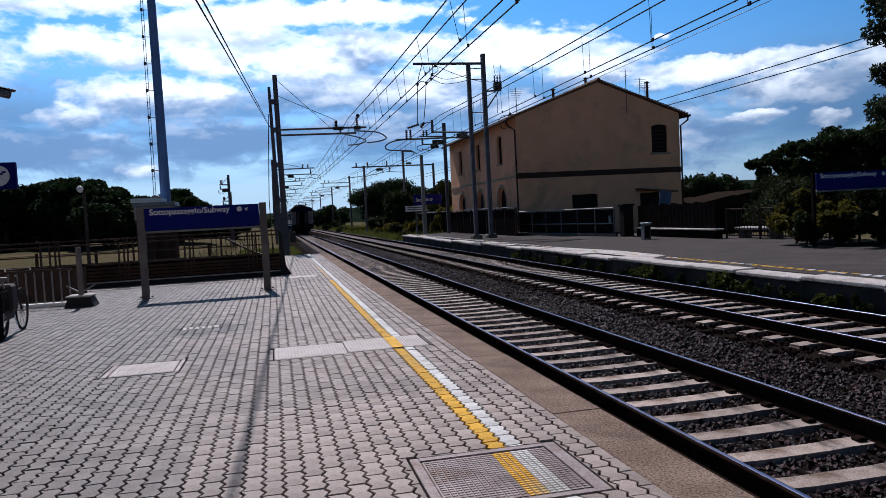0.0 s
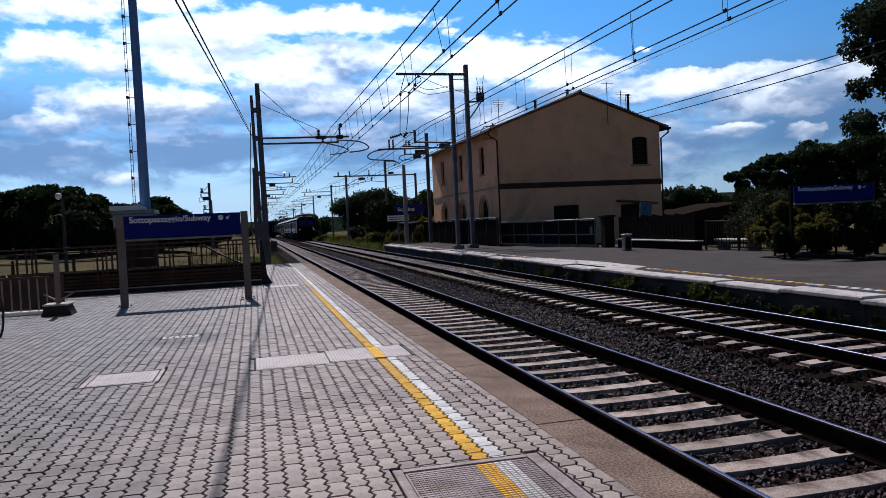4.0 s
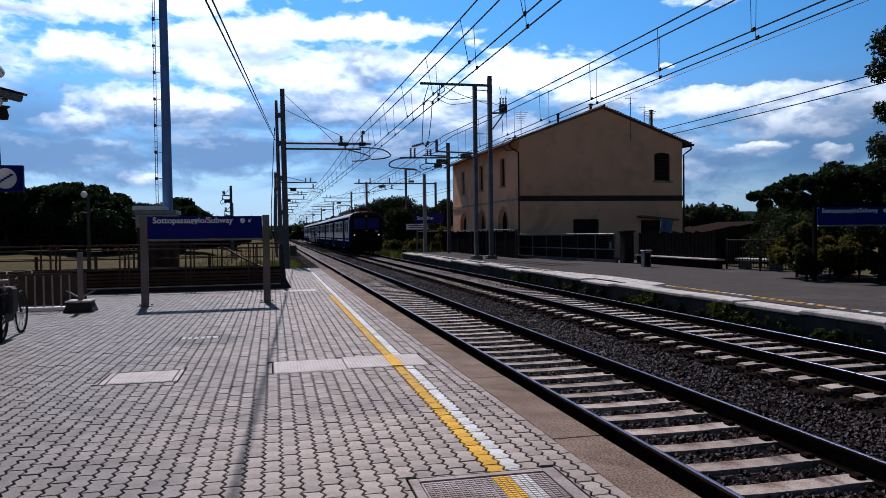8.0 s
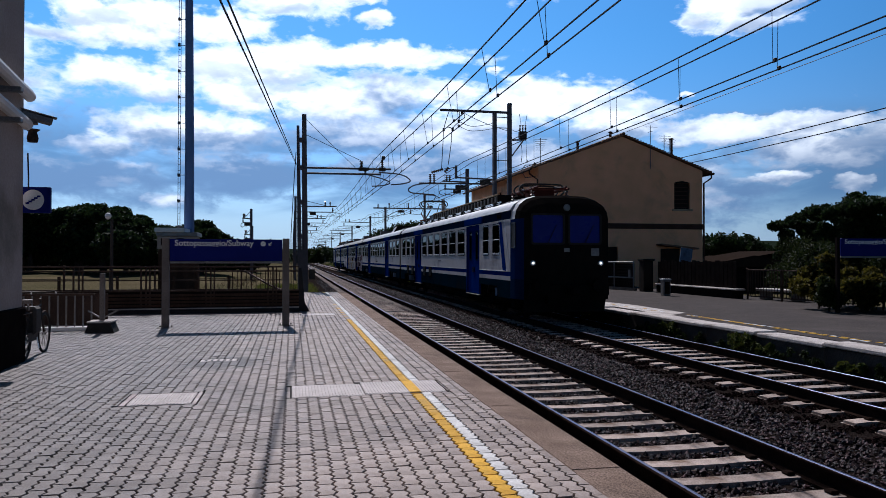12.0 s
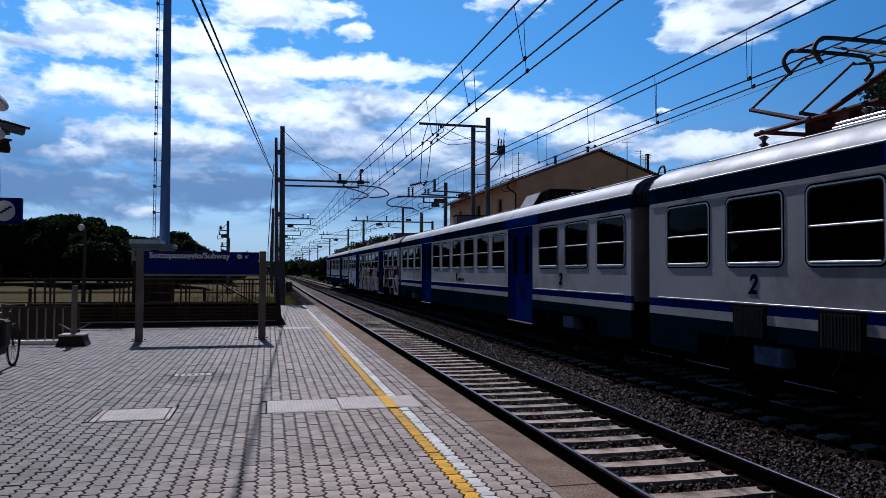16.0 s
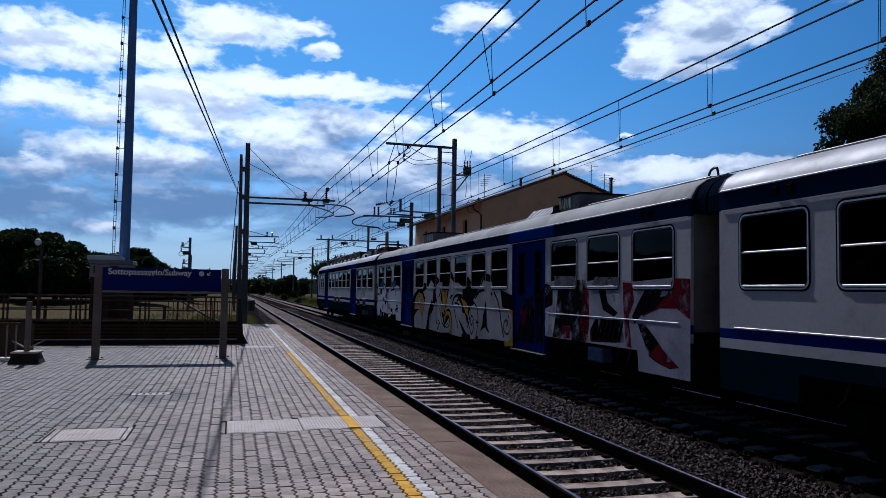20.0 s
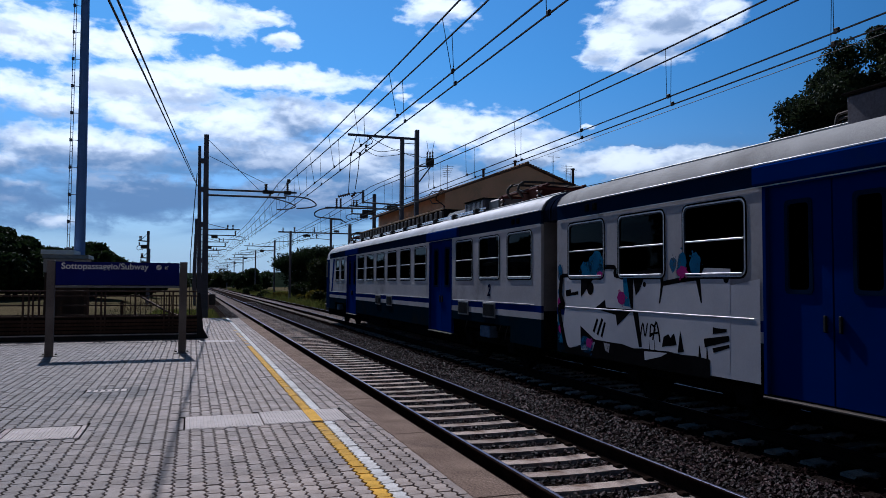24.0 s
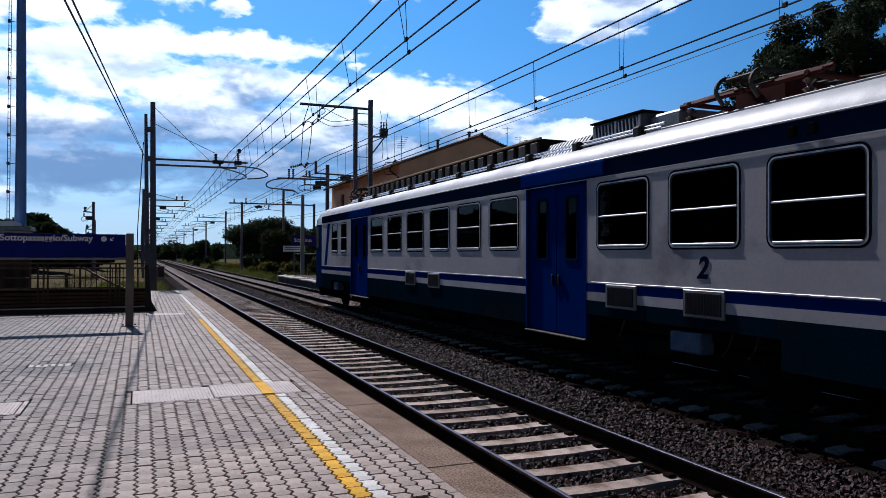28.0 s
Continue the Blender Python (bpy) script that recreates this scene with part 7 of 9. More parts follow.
def add_roof_gear(car, kind, cab, up):
    """Pantograph, resistor banks and vents on a motor coach, or the ventilation boxes of a trailer."""
    flip = (lambda y: CAR - y) if cab == 0 else (lambda y: y)
    both = lambda a, b: sorted((flip(a), flip(b)))
    if kind == "motor":
        add_pantograph(car, flip(3.2), up)
        if up:
            y0, y1 = both(5.9, 7.2)
            louvred_box(car, y0, y1, 3.98, (y0 + 0.12, y0 + 0.55), "pale roof equipment box with a louvre")
            start = 7.35
        else:
            louvred_box(car, 5.05, 6.40, 3.99, (5.12, 6.33), "pale roof equipment box with a louvre")
            part("roof_box", Geo().cbox(-0.6, 4.35, 3.5, 0.6, 5.05, 3.93, 0.04), "fence_grey", car)
            ribbed_cowl(car, 6.45, 7.9)
            start = 8.0
        y0, y1 = both(start, 19.4)
        tray = part("resistor_bank", Geo().cbox(-0.78, y0, 3.60, 0.78, y1, 4.00, 0.02), "under", car, "long dark resistor bank on the roof")
        for x in (-0.80, 0.80):
            part("edge_rail", Geo().cbox(x - 0.03, y0, 3.99, x + 0.03, y1, 4.03, 0.01), "tan_paint", tray, "tan edge rail")
            grid = Geo().cbox(x - 0.035, -0.16, 3.70, x + 0.035, 0.12, 3.95, 0.015).mesh("resistor_grid", "iron")
            for k in range(24):
                part("resistor_grid", grid, "", tray, at=pose(0, y0 + (y1 - y0) * (k + 0.5) / 24, 0))
        add_pantograph(car, flip(CAR - 3.3), False)
        # power bars on black feet along the shoulder of the roof
        y0, y1 = both(4.2, 20.5)
        for x in (-1.06, 1.06):
            for dx, z in ((0.0, 3.60), (0.05 if x < 0 else -0.05, 3.66)):
                part("power_bar", Geo().rod([(x + dx, y0, z), (x + dx, y1, z)], 0.016, 6), "chrome", car, "bright power bar")
            n = 10
            foot = Geo().cbox(-0.07, -0.09, -0.09, 0.07, 0.09, 0.11, 0.03).mesh("bar_foot", "black")
            for k in range(n):
                part("bar_foot", foot, "", car, at=pose(x, y0 + (y1 - y0) * (k + 0.3) / n, 3.57))
    else:
        if kind == "trailer":
            for x in (-0.4, -0.33):
                part("roof_rail", Geo().rod([(x, 4.2, 3.74), (x, 5.25, 3.74)], 0.018, 6), "chrome", car, "short bright roof pipe")
            for y in (4.2, 5.25):
                part("rail_foot", Geo().cbox(-0.48, y - 0.07, 3.62, -0.26, y + 0.07, 3.80, 0.02), "iron", car)
            ribbed_cowl(car, 6.95, 8.05, 3.95)
            part("cowl_box", Geo().cbox(-0.66, 6.28, 3.5, 0.66, 6.94, 4.0, 0.05), "under", car, "dark box behind the cowl")
        else:
            louvred_box(car, 5.35, 6.32, 3.97, (5.75, 6.26), "pale roof ventilator with louvres")
            part("roof_box", Geo().cbox(-0.8, 6.28, 3.5, 0.8, 6.55, 3.82, 0.03), "under", car)
            ribbed_cowl(car, 6.55, 8.0, 3.81)
        at, long = (15.85, 0.66) if kind == "trailer" else (17.25, 1.4)
        louvred_box(car, at, at + long, 3.98, (at + 0.1, at + 0.57 * long), "pale roof equipment box with a louvre and pipes")
        for k in range(3):
            z = 3.72 + 0.06 * k
            part("box_pipe", Geo().rod(hook([(-0.55, at + long - 0.01, z), (-0.55, at + long + 0.2, z), (-0.57, at + long + 0.27, z - 0.04), (-0.58, at + long + 0.29, 3.58)]), 0.016, 6), "iron", car, "bent pipe")
        part("roof_pipe", Geo().rod(hook([(0.0, 2.1, 3.70), (0.0, 1.95, 3.74), (0.0, 1.85, 3.94), (0.0, 1.70, 3.98), (0.0, 1.64, 3.90), (0.0, 1.62, 3.68)]), 0.022, 6).cbox(-0.09, 2.08, 3.66, 0.09, 2.3, 3.80, 0.03), "iron", car, "hooked roof pipe")
        for y in (9.5, 12.5, 15.5):
            part("roof_dome", Geo().lathe([(0.22, 0), (0.22, 0.06), (0.12, 0.10)], (0, y, 3.68), 12), "fence_grey", car)


def add_pantograph(car, y, up):
    for x in (-0.55, 0.55):
        for yy in (-1.0, 1.0):
            part("insulator", insulator(Geo(), (x, y + yy, 3.60), (x, y + yy, 3.92), 0.08, 3), "insulator", car, "brown roof insulator")
    g = Geo()
    for x in (-0.55, 0.55):
        g.rod([(x, y - 1.2, 3.94), (x, y + 1.2, 3.94)], 0.035, 6)
    for yy in (-1.0, 0.0, 1.0):
        g.rod([(-0.6, y + yy, 3.94), (0.6, y + yy, 3.94)], 0.035, 6)
    base = part("pantograph", g, "red_oxide", car, "red-brown pantograph, raised" if up else "red-brown pantograph, folded")
    top, knee, reach = (4.95, 4.38, 1.45) if up else (4.12, 3.99, 1.25)
    for x in (-0.45, 0.45):
        for s in (-1, 1):
            part("lower_arm", Geo().rod([(x * 1.1, y + s * 0.15, 3.96), (x, y + s * reach, knee)], 0.035, 6), "red_oxide", base)
            part("upper_arm", Geo().rod([(x, y + s * reach, knee), (x * 0.9, y + s * 0.28, top - 0.08)], 0.020, 6), "iron", base)
    part("drive_box", Geo().cbox(-0.35, y - 0.5, 3.72, 0.35, y + 0.4, 4.02, 0.04), "red_oxide", base)
    h = Geo()
    for s in (-0.3, 0.3):
        h.rod(hook([(-0.62, y + s, top - 0.32), (-0.74, y + s, top - 0.16), (-0.66, y + s, top - 0.01), (-0.45, y + s, top + 0.03), (0.45, y + s, top + 0.03), (0.66, y + s, top - 0.01), (0.74, y + s, top - 0.16), (0.62, y + s, top - 0.32)]), 0.03, 6)
    for x in (-0.6, 0.6):
        h.rod([(x, y - 0.3, top), (x, y + 0.3, top)], 0.02, 6)
        h.rod([(x, y - 0.3, top - 0.2), (x * 0.7, y + 0.3, top - 0.1)], 0.02, 6)
    part("collector_head", h, "iron", base, "dark collector bows")


cars = [build_car("motor_coach", "white and blue motor coach with lit headlamps and raised pantograph", 0, [(CAR - 3.15, "2")], "motor", True, nudge=0.15),
        build_car("trailer_coach", "clean white and blue trailer coach, doors shut", None, [(3.65, "2"), (CAR - 3.75, "2")], "trailer", nudge=0.17),
        build_car("trailer_coach", "white trailer coach covered in sprayed paint", None, (), "painted trailer"),
        build_car("motor_coach", "white and blue tail motor coach with folded pantograph", 1, [(2.95, "2")], "motor", False)]
# operator's mark on the second coach and small data marks, as plain shapes
for pts, mat_name in ((((13.27, 1.50), (13.20, 1.50), (13.10, 1.68), (13.14, 1.74), (13.20, 1.72)), "paint_black"), (((13.18, 1.50), (13.11, 1.50), (13.06, 1.55), (13.06, 1.66), (13.11, 1.66)), "paint_red"), (((13.16, 1.72), (13.10, 1.79), (12.98, 1.76), (13.0, 1.70), (13.08, 1.68)), "paint_black")):
    part("mark", Geo().prism(list(pts), -HALF - 0.006, -HALF - 0.002, "x"), mat_name, cars[1], "small red and black mark")
for k in range(8):
    part("inscription_bar", Geo().box(-HALF - 0.005, 12.88 - 0.11 * k, 1.51, -HALF - 0.002, 12.96 - 0.11 * k, 1.595), "number_blue", cars[1])
for k in range(7):
    part("inscription_bar", Geo().box(-HALF - 0.005, 12.80 - 0.1 * k, 1.66, -HALF - 0.002, 12.87 - 0.1 * k, 1.72), "paint_grey", cars[0])
# the tail lamps of the last coach are out
for ob in cars[3].children_recursive:
    if ob.name.startswith("lamp_glass"):
        ob.data.materials.clear()
        ob.data.materials.append(M["fence_grey"])


# ---- motion: place of the train's nose along the track ----
NOSE = [(0.0, 169.0), (1.5, 148.0), (3.0, 127.0), (5.5, 93.6), (7.0, 74.9), (8.0, 62.5), (9.0, 50.9), (10.0, 40.0), (11.0, 29.5), (12.0, 19.5), (12.5, 14.9), (13.5, 6.5),
        (14.5, -1.5), (15.0, -5.35), (16.0, -12.75), (17.0, -20.0), (18.0, -27.1), (19.0, -33.9), (20.0, -40.4), (21.0, -46.7), (22.0, -52.35), (22.5, -55.0), (23.5, -59.5), (24.5, -63.35),
        (25.0, -64.95), (25.5, -66.35), (26.0, -67.5), (26.5, -68.4), (27.0, -69.15), (27.5, -69.65), (28.0, -69.85)]
# ---- sprayed paint on the third coach (its own space: along y, up z, side at x = -HALF) ----
def spray():
    car = cars[2]
    x0 = -HALF - 0.004

    def field(pts, mat_name, depth=0.0):
        lift = depth if depth < 0 else 0.3 * depth
        part("paint_field", Geo().prism([(y, z) for y, z in pts], x0 - lift - 0.0006, x0 - lift, "x"), mat_name, car)

    def stroke(pts, width, mat_name="paint_black", depth=0.005, taper=False):
        v, f = ribbon(pts, width, x0 - 0.3 * depth, taper)
        part("paint_stroke", Geo().add(v, f), mat_name, car)

    wob = random.Random(11)

    def edge(a, b, z0, z1, n):
        top = [(a + (b - a) * k / n, z1 + wob.uniform(-0.16, 0.10)) for k in range(n + 1)]
        return [(a, z0), (b, z0)] + top[::-1]

    def blob(cy, cz, ry, rz, mat_name, depth):
        """A sprayed patch with an uneven round outline and a few stray drops."""
        field([(cy + ry * q * math.cos(a), cz + rz * q * math.sin(a)) for a, q in ((2 * math.pi * k / 18, wob.uniform(0.84, 1.12)) for k in range(18))], mat_name, depth)
        for _ in range(4):
            a, q, r = wob.uniform(0, 6.28), wob.uniform(1.1, 1.35), wob.uniform(0.008, 0.02)
            y = min(cy + ry * q * math.cos(a), 24.33)
            field(spiral(y, cz + rz * q * math.sin(a), r, r, 1.0, 0, 6), mat_name, depth + 0.001)

    # pale silver fields under everything
    field(edge(7.5, 17.22, 0.66, 1.82, 16), "paint_silver")
    field(edge(19.25, 23.9, 0.66, 1.80, 9), "paint_white")
    # middle section: pale letters outlined in black on a black cloud, ochre fills and spirals
    field([(17.57, 0.51), (17.49, 1.41), (17.15, 1.7), (16.6, 1.9), (16.1, 2.17), (15.58, 2.11), (15.15, 2.05), (14.81, 2.27), (14.45, 2.14), (14.33, 2.28), (14.1, 2.32), (13.84, 2.22), (13.39, 2.16), (13.23, 1.96), (12.8, 1.94), (12.62, 2.37), (12.4, 2.42), (12.24, 2.27), (11.3, 2.03), (11.3, 1.8), (13.18, 0.73), (15.53, 0.55)], "paint_black", 0.003)
    field([(12.17, 2.15), (11.79, 2.05), (11.08, 1.94), (10.97, 2.22), (10.8, 2.26), (10.54, 2.12), (9.73, 2.04), (9.39, 2.33), (9.04, 2.29), (8.78, 2.19), (8.79, 1.9), (10.69, 1.15), (11.68, 1.31)], "paint_black", 0.003)
    field([(16.98, 0.54), (17.05, 0.93), (16.6, 1.15), (16.26, 1.19), (15.99, 0.95), (15.81, 1.35), (15.51, 1.59), (15.83, 1.8), (15.15, 1.96), (14.81, 2.2), (14.45, 2.06), (14.5, 1.76), (14.54, 1.54), (15.06, 1.23), (15.36, 0.55)], "paint_silver", 0.005)
    field([(17.05, 1.18), (16.9, 1.61), (16.37, 1.8), (15.88, 1.7), (15.65, 1.47), (15.95, 0.94), (16.2, 1.16), (16.6, 1.21)], "paint_ochre", 0.006)
    field([(16.72, 1.4), (16.54, 1.65), (16.26, 1.68), (16.07, 1.49), (16.2, 1.22), (16.6, 1.21)], "paint_silver", 0.007)
    stroke([(16.6, 1.29), (16.6, 1.56), (16.31, 1.65), (16.2, 1.45), (16.35, 1.28), (16.46, 1.44)], 0.045, "paint_black", 0.009)
    stroke([(17.1, 1.14), (16.84, 1.67), (16.31, 1.84), (15.81, 1.72), (15.61, 1.47), (15.93, 0.96)], 0.05, "paint_black", 0.009)
    field([(15.01, 0.58), (14.88, 1.04), (14.42, 1.32), (14.05, 1.55), (14.22, 1.81), (14.1, 2.03), (13.77, 2.13), (13.49, 2.11), (13.42, 1.91), (13.62, 1.64), (13.43, 1.45), (13.46, 1.15), (13.24, 0.86), (12.96, 0.72), (12.77, 0.75), (12.61, 0.92), (12.62, 0.6), (13.57, 0.54)], "paint_silver", 0.005)
    field([(13.84, 2.01), (13.56, 2.05), (13.56, 1.77), (13.84, 1.63), (13.95, 1.72)], "paint_black", 0.006)
    field([(14.06, 2.01), (13.66, 2.09), (13.64, 1.82), (13.92, 1.65), (14.14, 1.77)], "paint_silver", 0.007)
    field([(13.41, 1.87), (12.81, 1.89), (12.95, 1.53), (13.24, 1.14), (13.38, 1.2), (13.37, 1.46)], "paint_ochre", 0.006)
    field([(13.16, 1.91), (13.04, 1.91), (13.07, 1.65), (13.15, 1.65)], "paint_black", 0.008)
    field([(13.22, 1.01), (12.91, 1.24), (12.54, 1.22), (12.36, 0.99), (12.43, 0.57), (12.59, 0.56), (12.52, 0.89), (12.65, 1.08), (12.9, 1.08), (13.08, 0.85)], "paint_ochre", 0.006)
    field([(13.16, 1.1), (12.8, 1.66), (12.54, 2.23), (12.2, 2.12), (11.3, 1.98), (11.33, 0.54), (12.33, 0.55), (12.32, 0.96), (12.51, 1.26), (12.9, 1.28)], "paint_silver", 0.005)
    stroke([(13.17, 1.06), (12.9, 1.25), (12.54, 1.25), (12.34, 0.99), (12.38, 0.57)], 0.05, "paint_black", 0.009)
    stroke([(12.81, 0.94), (12.93, 0.91), (12.88, 0.83), (12.74, 0.89), (12.76, 0.99), (12.96, 1.01), (13.08, 0.87), (12.93, 0.74), (12.64, 0.8), (12.56, 0.97), (12.72, 1.11), (12.99, 1.05)], 0.035, "paint_black", 0.009)
    stroke([(15.24, 0.56), (15.01, 1.08), (14.64, 1.51)], 0.16, "paint_black", 0.009)
    stroke([(14.86, 0.63), (14.78, 1.04), (14.46, 1.28)], 0.06, "paint_black", 0.009)
    stroke([(14.06, 1.55), (14.11, 1.1), (13.96, 0.73), (13.85, 0.63), (13.79, 0.8), (13.92, 0.81)], 0.05, "paint_black", 0.009)
    stroke([(13.85, 0.94), (13.6, 0.77), (13.61, 0.54)], 0.05, "paint_black", 0.009)
    stroke([(13.56, 1.55), (13.51, 1.23)], 0.06, "paint_black", 0.009)
    stroke([(13.69, 1.3), (13.4, 0.88), (12.99, 0.72)], 0.06, "paint_black", 0.009)
    field([(12.58, 1.55), (12.49, 1.72), (12.15, 1.75), (12.38, 1.65)], "paint_black", 0.008)
    stroke([(12.34, 1.39), (12.13, 1.64), (11.77, 1.73), (11.31, 1.7)], 0.09, "paint_black", 0.009)
    stroke([(12.03, 1.49), (11.82, 1.5), (11.59, 1.43)], 0.06, "paint_black", 0.009)
    stroke([(12.11, 1.33), (11.87, 1.0), (11.65, 0.74)], 0.05, "paint_black", 0.009)
    field([(11.8, 1.67), (11.51, 1.68), (10.72, 1.14), (10.81, 0.91), (11.09, 1.3)], "paint_black", 0.008)
    field([(11.43, 1.65), (11.08, 1.58), (10.73, 1.42), (10.79, 1.11), (11.21, 1.42)], "paint_ochre", 0.009)
    field([(12.01, 1.34), (11.67, 1.07), (11.1, 0.79), (10.54, 0.52), (11.03, 0.54), (11.38, 0.81)], "paint_black", 0.008)
    field([(10.75, 1.14), (10.55, 1.41), (10.19, 1.51), (9.94, 1.33), (9.91, 0.92), (10.09, 0.56), (10.48, 0.54), (10.75, 0.92)], "paint_silver", 0.006)
    stroke([(10.75, 1.01), (10.45, 0.69), (10.27, 0.83), (10.24, 1.05), (10.4, 1.18), (10.53, 1.07), (10.47, 0.93), (10.35, 0.98), (10.39, 1.08)], 0.045, "paint_black", 0.009)
    stroke([(10.75, 1.14), (10.55, 1.42), (10.19, 1.52), (9.93, 1.33), (9.91, 0.92), (10.09, 0.57)], 0.045, "paint_black", 0.009)
    field([(10.94, 1.89), (10.71, 1.91), (10.78, 1.49)], "paint_black", 0.008)
    field([(10.13, 1.71), (9.73, 2.0), (9.57, 2.2), (9.43, 2.13), (8.79, 2.08), (8.83, 0.64), (9.87, 0.59), (9.87, 0.93), (9.91, 1.37), (10.16, 1.54), (10.33, 1.59)], "paint_silver", 0.005)
    field([(9.69, 2.0), (9.57, 2.18), (9.46, 2.14), (9.58, 2.05)], "paint_black", 0.008)
    stroke([(10.3, 1.71), (9.95, 1.8), (9.76, 1.9)], 0.05, "paint_black", 0.009)
    stroke([(10.16, 1.64), (9.79, 1.84), (9.42, 1.88)], 0.06, "paint_black", 0.009)
    field([(9.3, 1.58), (9.23, 1.56), (9.14, 0.93), (8.98, 0.84), (9.03, 0.79), (9.31, 0.92), (9.6, 0.83), (9.71, 0.78), (9.53, 0.97), (9.47, 1.24), (9.34, 1.37)], "paint_black", 0.008)
    stroke([(10.08, 1.08), (9.81, 1.01)], 0.03, "paint_black", 0.009)
    stroke([(10.08, 1.01), (9.89, 1.0)], 0.03, "paint_black", 0.009)
    stroke([(8.9, 1.83), (8.77, 1.74)], 0.06, "paint_black", 0.009)
    field([(8.19, 1.9), (7.39, 1.76), (7.35, 1.41), (8.05, 1.47)], "paint_black", 0.006)
    field([(8.15, 1.45), (7.36, 1.5), (7.32, 0.58), (7.85, 0.54), (7.9, 0.81), (7.6, 1.16)], "paint_ochre", 0.006)
    field(spiral(7.74, 1.04, 0.39, 0.39, 1.0, 0, 14), "paint_silver", 0.007)
    stroke([(7.74, 1.02), (7.65, 1.13), (7.86, 1.15), (7.94, 0.94), (7.67, 0.84), (7.45, 1.04), (7.65, 1.3)], 0.05, "paint_black", 0.009)
    stroke([(8.65, 1.83), (8.31, 1.55), (8.06, 1.0), (7.9, 0.74)], 0.06, "paint_black", 0.009)
    stroke([(11.86, 1.55), (11.26, 1.65), (10.57, 1.33), (10.78, 0.83)], 0.06, "paint_black", 0.009)
    # front section: smudged black and dark red letters on a lilac-grey ground that runs to the coach's end
    field([(5.46, 2.06), (4.39, 2.12), (3.87, 2.05), (2.81, 2.10), (1.84, 2.04), (0.80, 2.09), (0.335, 2.06), (0.335, 0.60), (1.74, 0.60), (1.78, 0.93), (5.46, 0.93)], "paint_lilac", 0.003)
    field([(5.46, 2.02), (4.9, 1.98), (4.7, 1.5), (4.9, 1.0), (5.46, 0.95)], "mist_white", 0.004)
    field([(4.84, 1.95), (4.29, 1.95), (4.11, 2.09), (3.65, 2.09), (3.54, 1.39), (3.63, 0.92), (4.2, 0.92), (4.29, 1.2), (4.56, 1.19), (4.66, 0.94), (5.09, 0.94), (4.94, 1.37)], "mist_black", 0.005)
    field([(3.66, 1.94), (3.5, 1.92), (3.47, 1.26), (3.55, 0.95), (3.74, 0.96), (3.86, 1.37)], "mist_red", 0.006)
    field([(4.64, 1.18), (4.29, 1.19), (4.27, 0.96), (4.62, 0.94)], "mist_red", 0.006)
    field([(3.13, 1.94), (2.88, 1.97), (2.78, 1.68), (2.42, 1.51), (2.55, 1.44), (2.95, 1.55)], "paint_black", 0.005)
    field([(3.24, 1.38), (2.24, 1.39), (2.22, 1.01), (3.43, 0.96), (3.43, 1.17)], "mist_black", 0.005)
    for k in range(7):
        stroke([(3.3 - 0.15 * k, 1.02 + 0.02 * (k % 3)), (3.22 - 0.15 * k, 1.2), (3.16 - 0.15 * k, 1.36 - 0.03 * (k % 2))], 0.07, "paint_black", 0.007)
    field([(2.26, 2.03), (1.94, 2.02), (1.89, 1.71), (2.06, 1.46), (1.96, 0.95), (2.16, 0.97), (2.21, 1.45)], "mist_red", 0.005)
    field([(1.75, 1.71), (1.56, 1.9), (1.06, 1.91), (1.11, 1.8), (0.92, 1.82), (1.26, 1.61), (1.67, 1.5), (1.87, 1.35), (1.95, 1.47)], "mist_black", 0.006)
    field([(0.78, 2.08), (0.34, 2.07), (0.34, 1.48), (0.67, 1.63), (1.12, 1.62), (1.62, 1.48), (1.67, 1.54), (1.26, 1.68), (0.92, 1.84)], "mist_red", 0.005)
    field([(1.78, 1.36), (1.57, 1.37), (1.22, 1.14), (0.99, 0.95), (0.69, 0.75), (0.86, 0.72), (1.18, 0.78), (1.43, 0.86), (1.57, 1.07)], "mist_black", 0.006)
    field([(1.18, 1.07), (0.6, 0.76), (0.95, 0.74), (1.42, 0.88)], "mist_red", 0.007)
    field([(2.72, 1.9), (2.36, 1.88), (2.38, 1.6), (2.6, 1.74)], "mist_white", 0.006)
    # rear section: square pale letters edged in black with turquoise and magenta
    field([(24.09, 1.94), (22.98, 1.96), (22.9, 2.05), (22.41, 2.02), (22.34, 1.95), (21.9, 1.97), (21.24, 1.98), (21.13, 1.84), (20.33, 1.92), (20.25, 2.04), (19.75, 2.02), (19.78, 0.71), (20.73, 0.9), (21.67, 0.77), (22.46, 0.89), (23.59, 0.78), (23.97, 0.68), (24.14, 1.1), (24.04, 1.48)], "paint_white", 0.004)
    for cy, cz, ry, rz in ((24.26, 2.02, 0.09, 0.16), (24.24, 1.66, 0.09, 0.13), (24.27, 1.22, 0.08, 0.16), (24.22, 0.88, 0.10, 0.13)):
        blob(cy, cz, ry, rz, "mist_teal", 0.003)
    blob(24.27, 1.47, 0.07, 0.11, "paint_pink", 0.006)
    blob(24.25, 1.02, 0.06, 0.07, "paint_pink", 0.006)
    stroke([(24.18, 1.97), (22.98, 1.99), (22.9, 2.09), (22.41, 2.08), (22.34, 1.95), (21.24, 2.02)], 0.07, "paint_black", 0.009)
    stroke([(21.21, 2.05), (21.17, 1.84), (21.23, 1.55)], 0.1, "paint_black", 0.009, taper=True)
    stroke([(21.16, 1.83), (20.76, 1.88), (20.39, 1.91)], 0.07, "paint_black", 0.009)
    stroke([(20.38, 1.92), (20.31, 1.58)], 0.1, "paint_black", 0.009, taper=True)
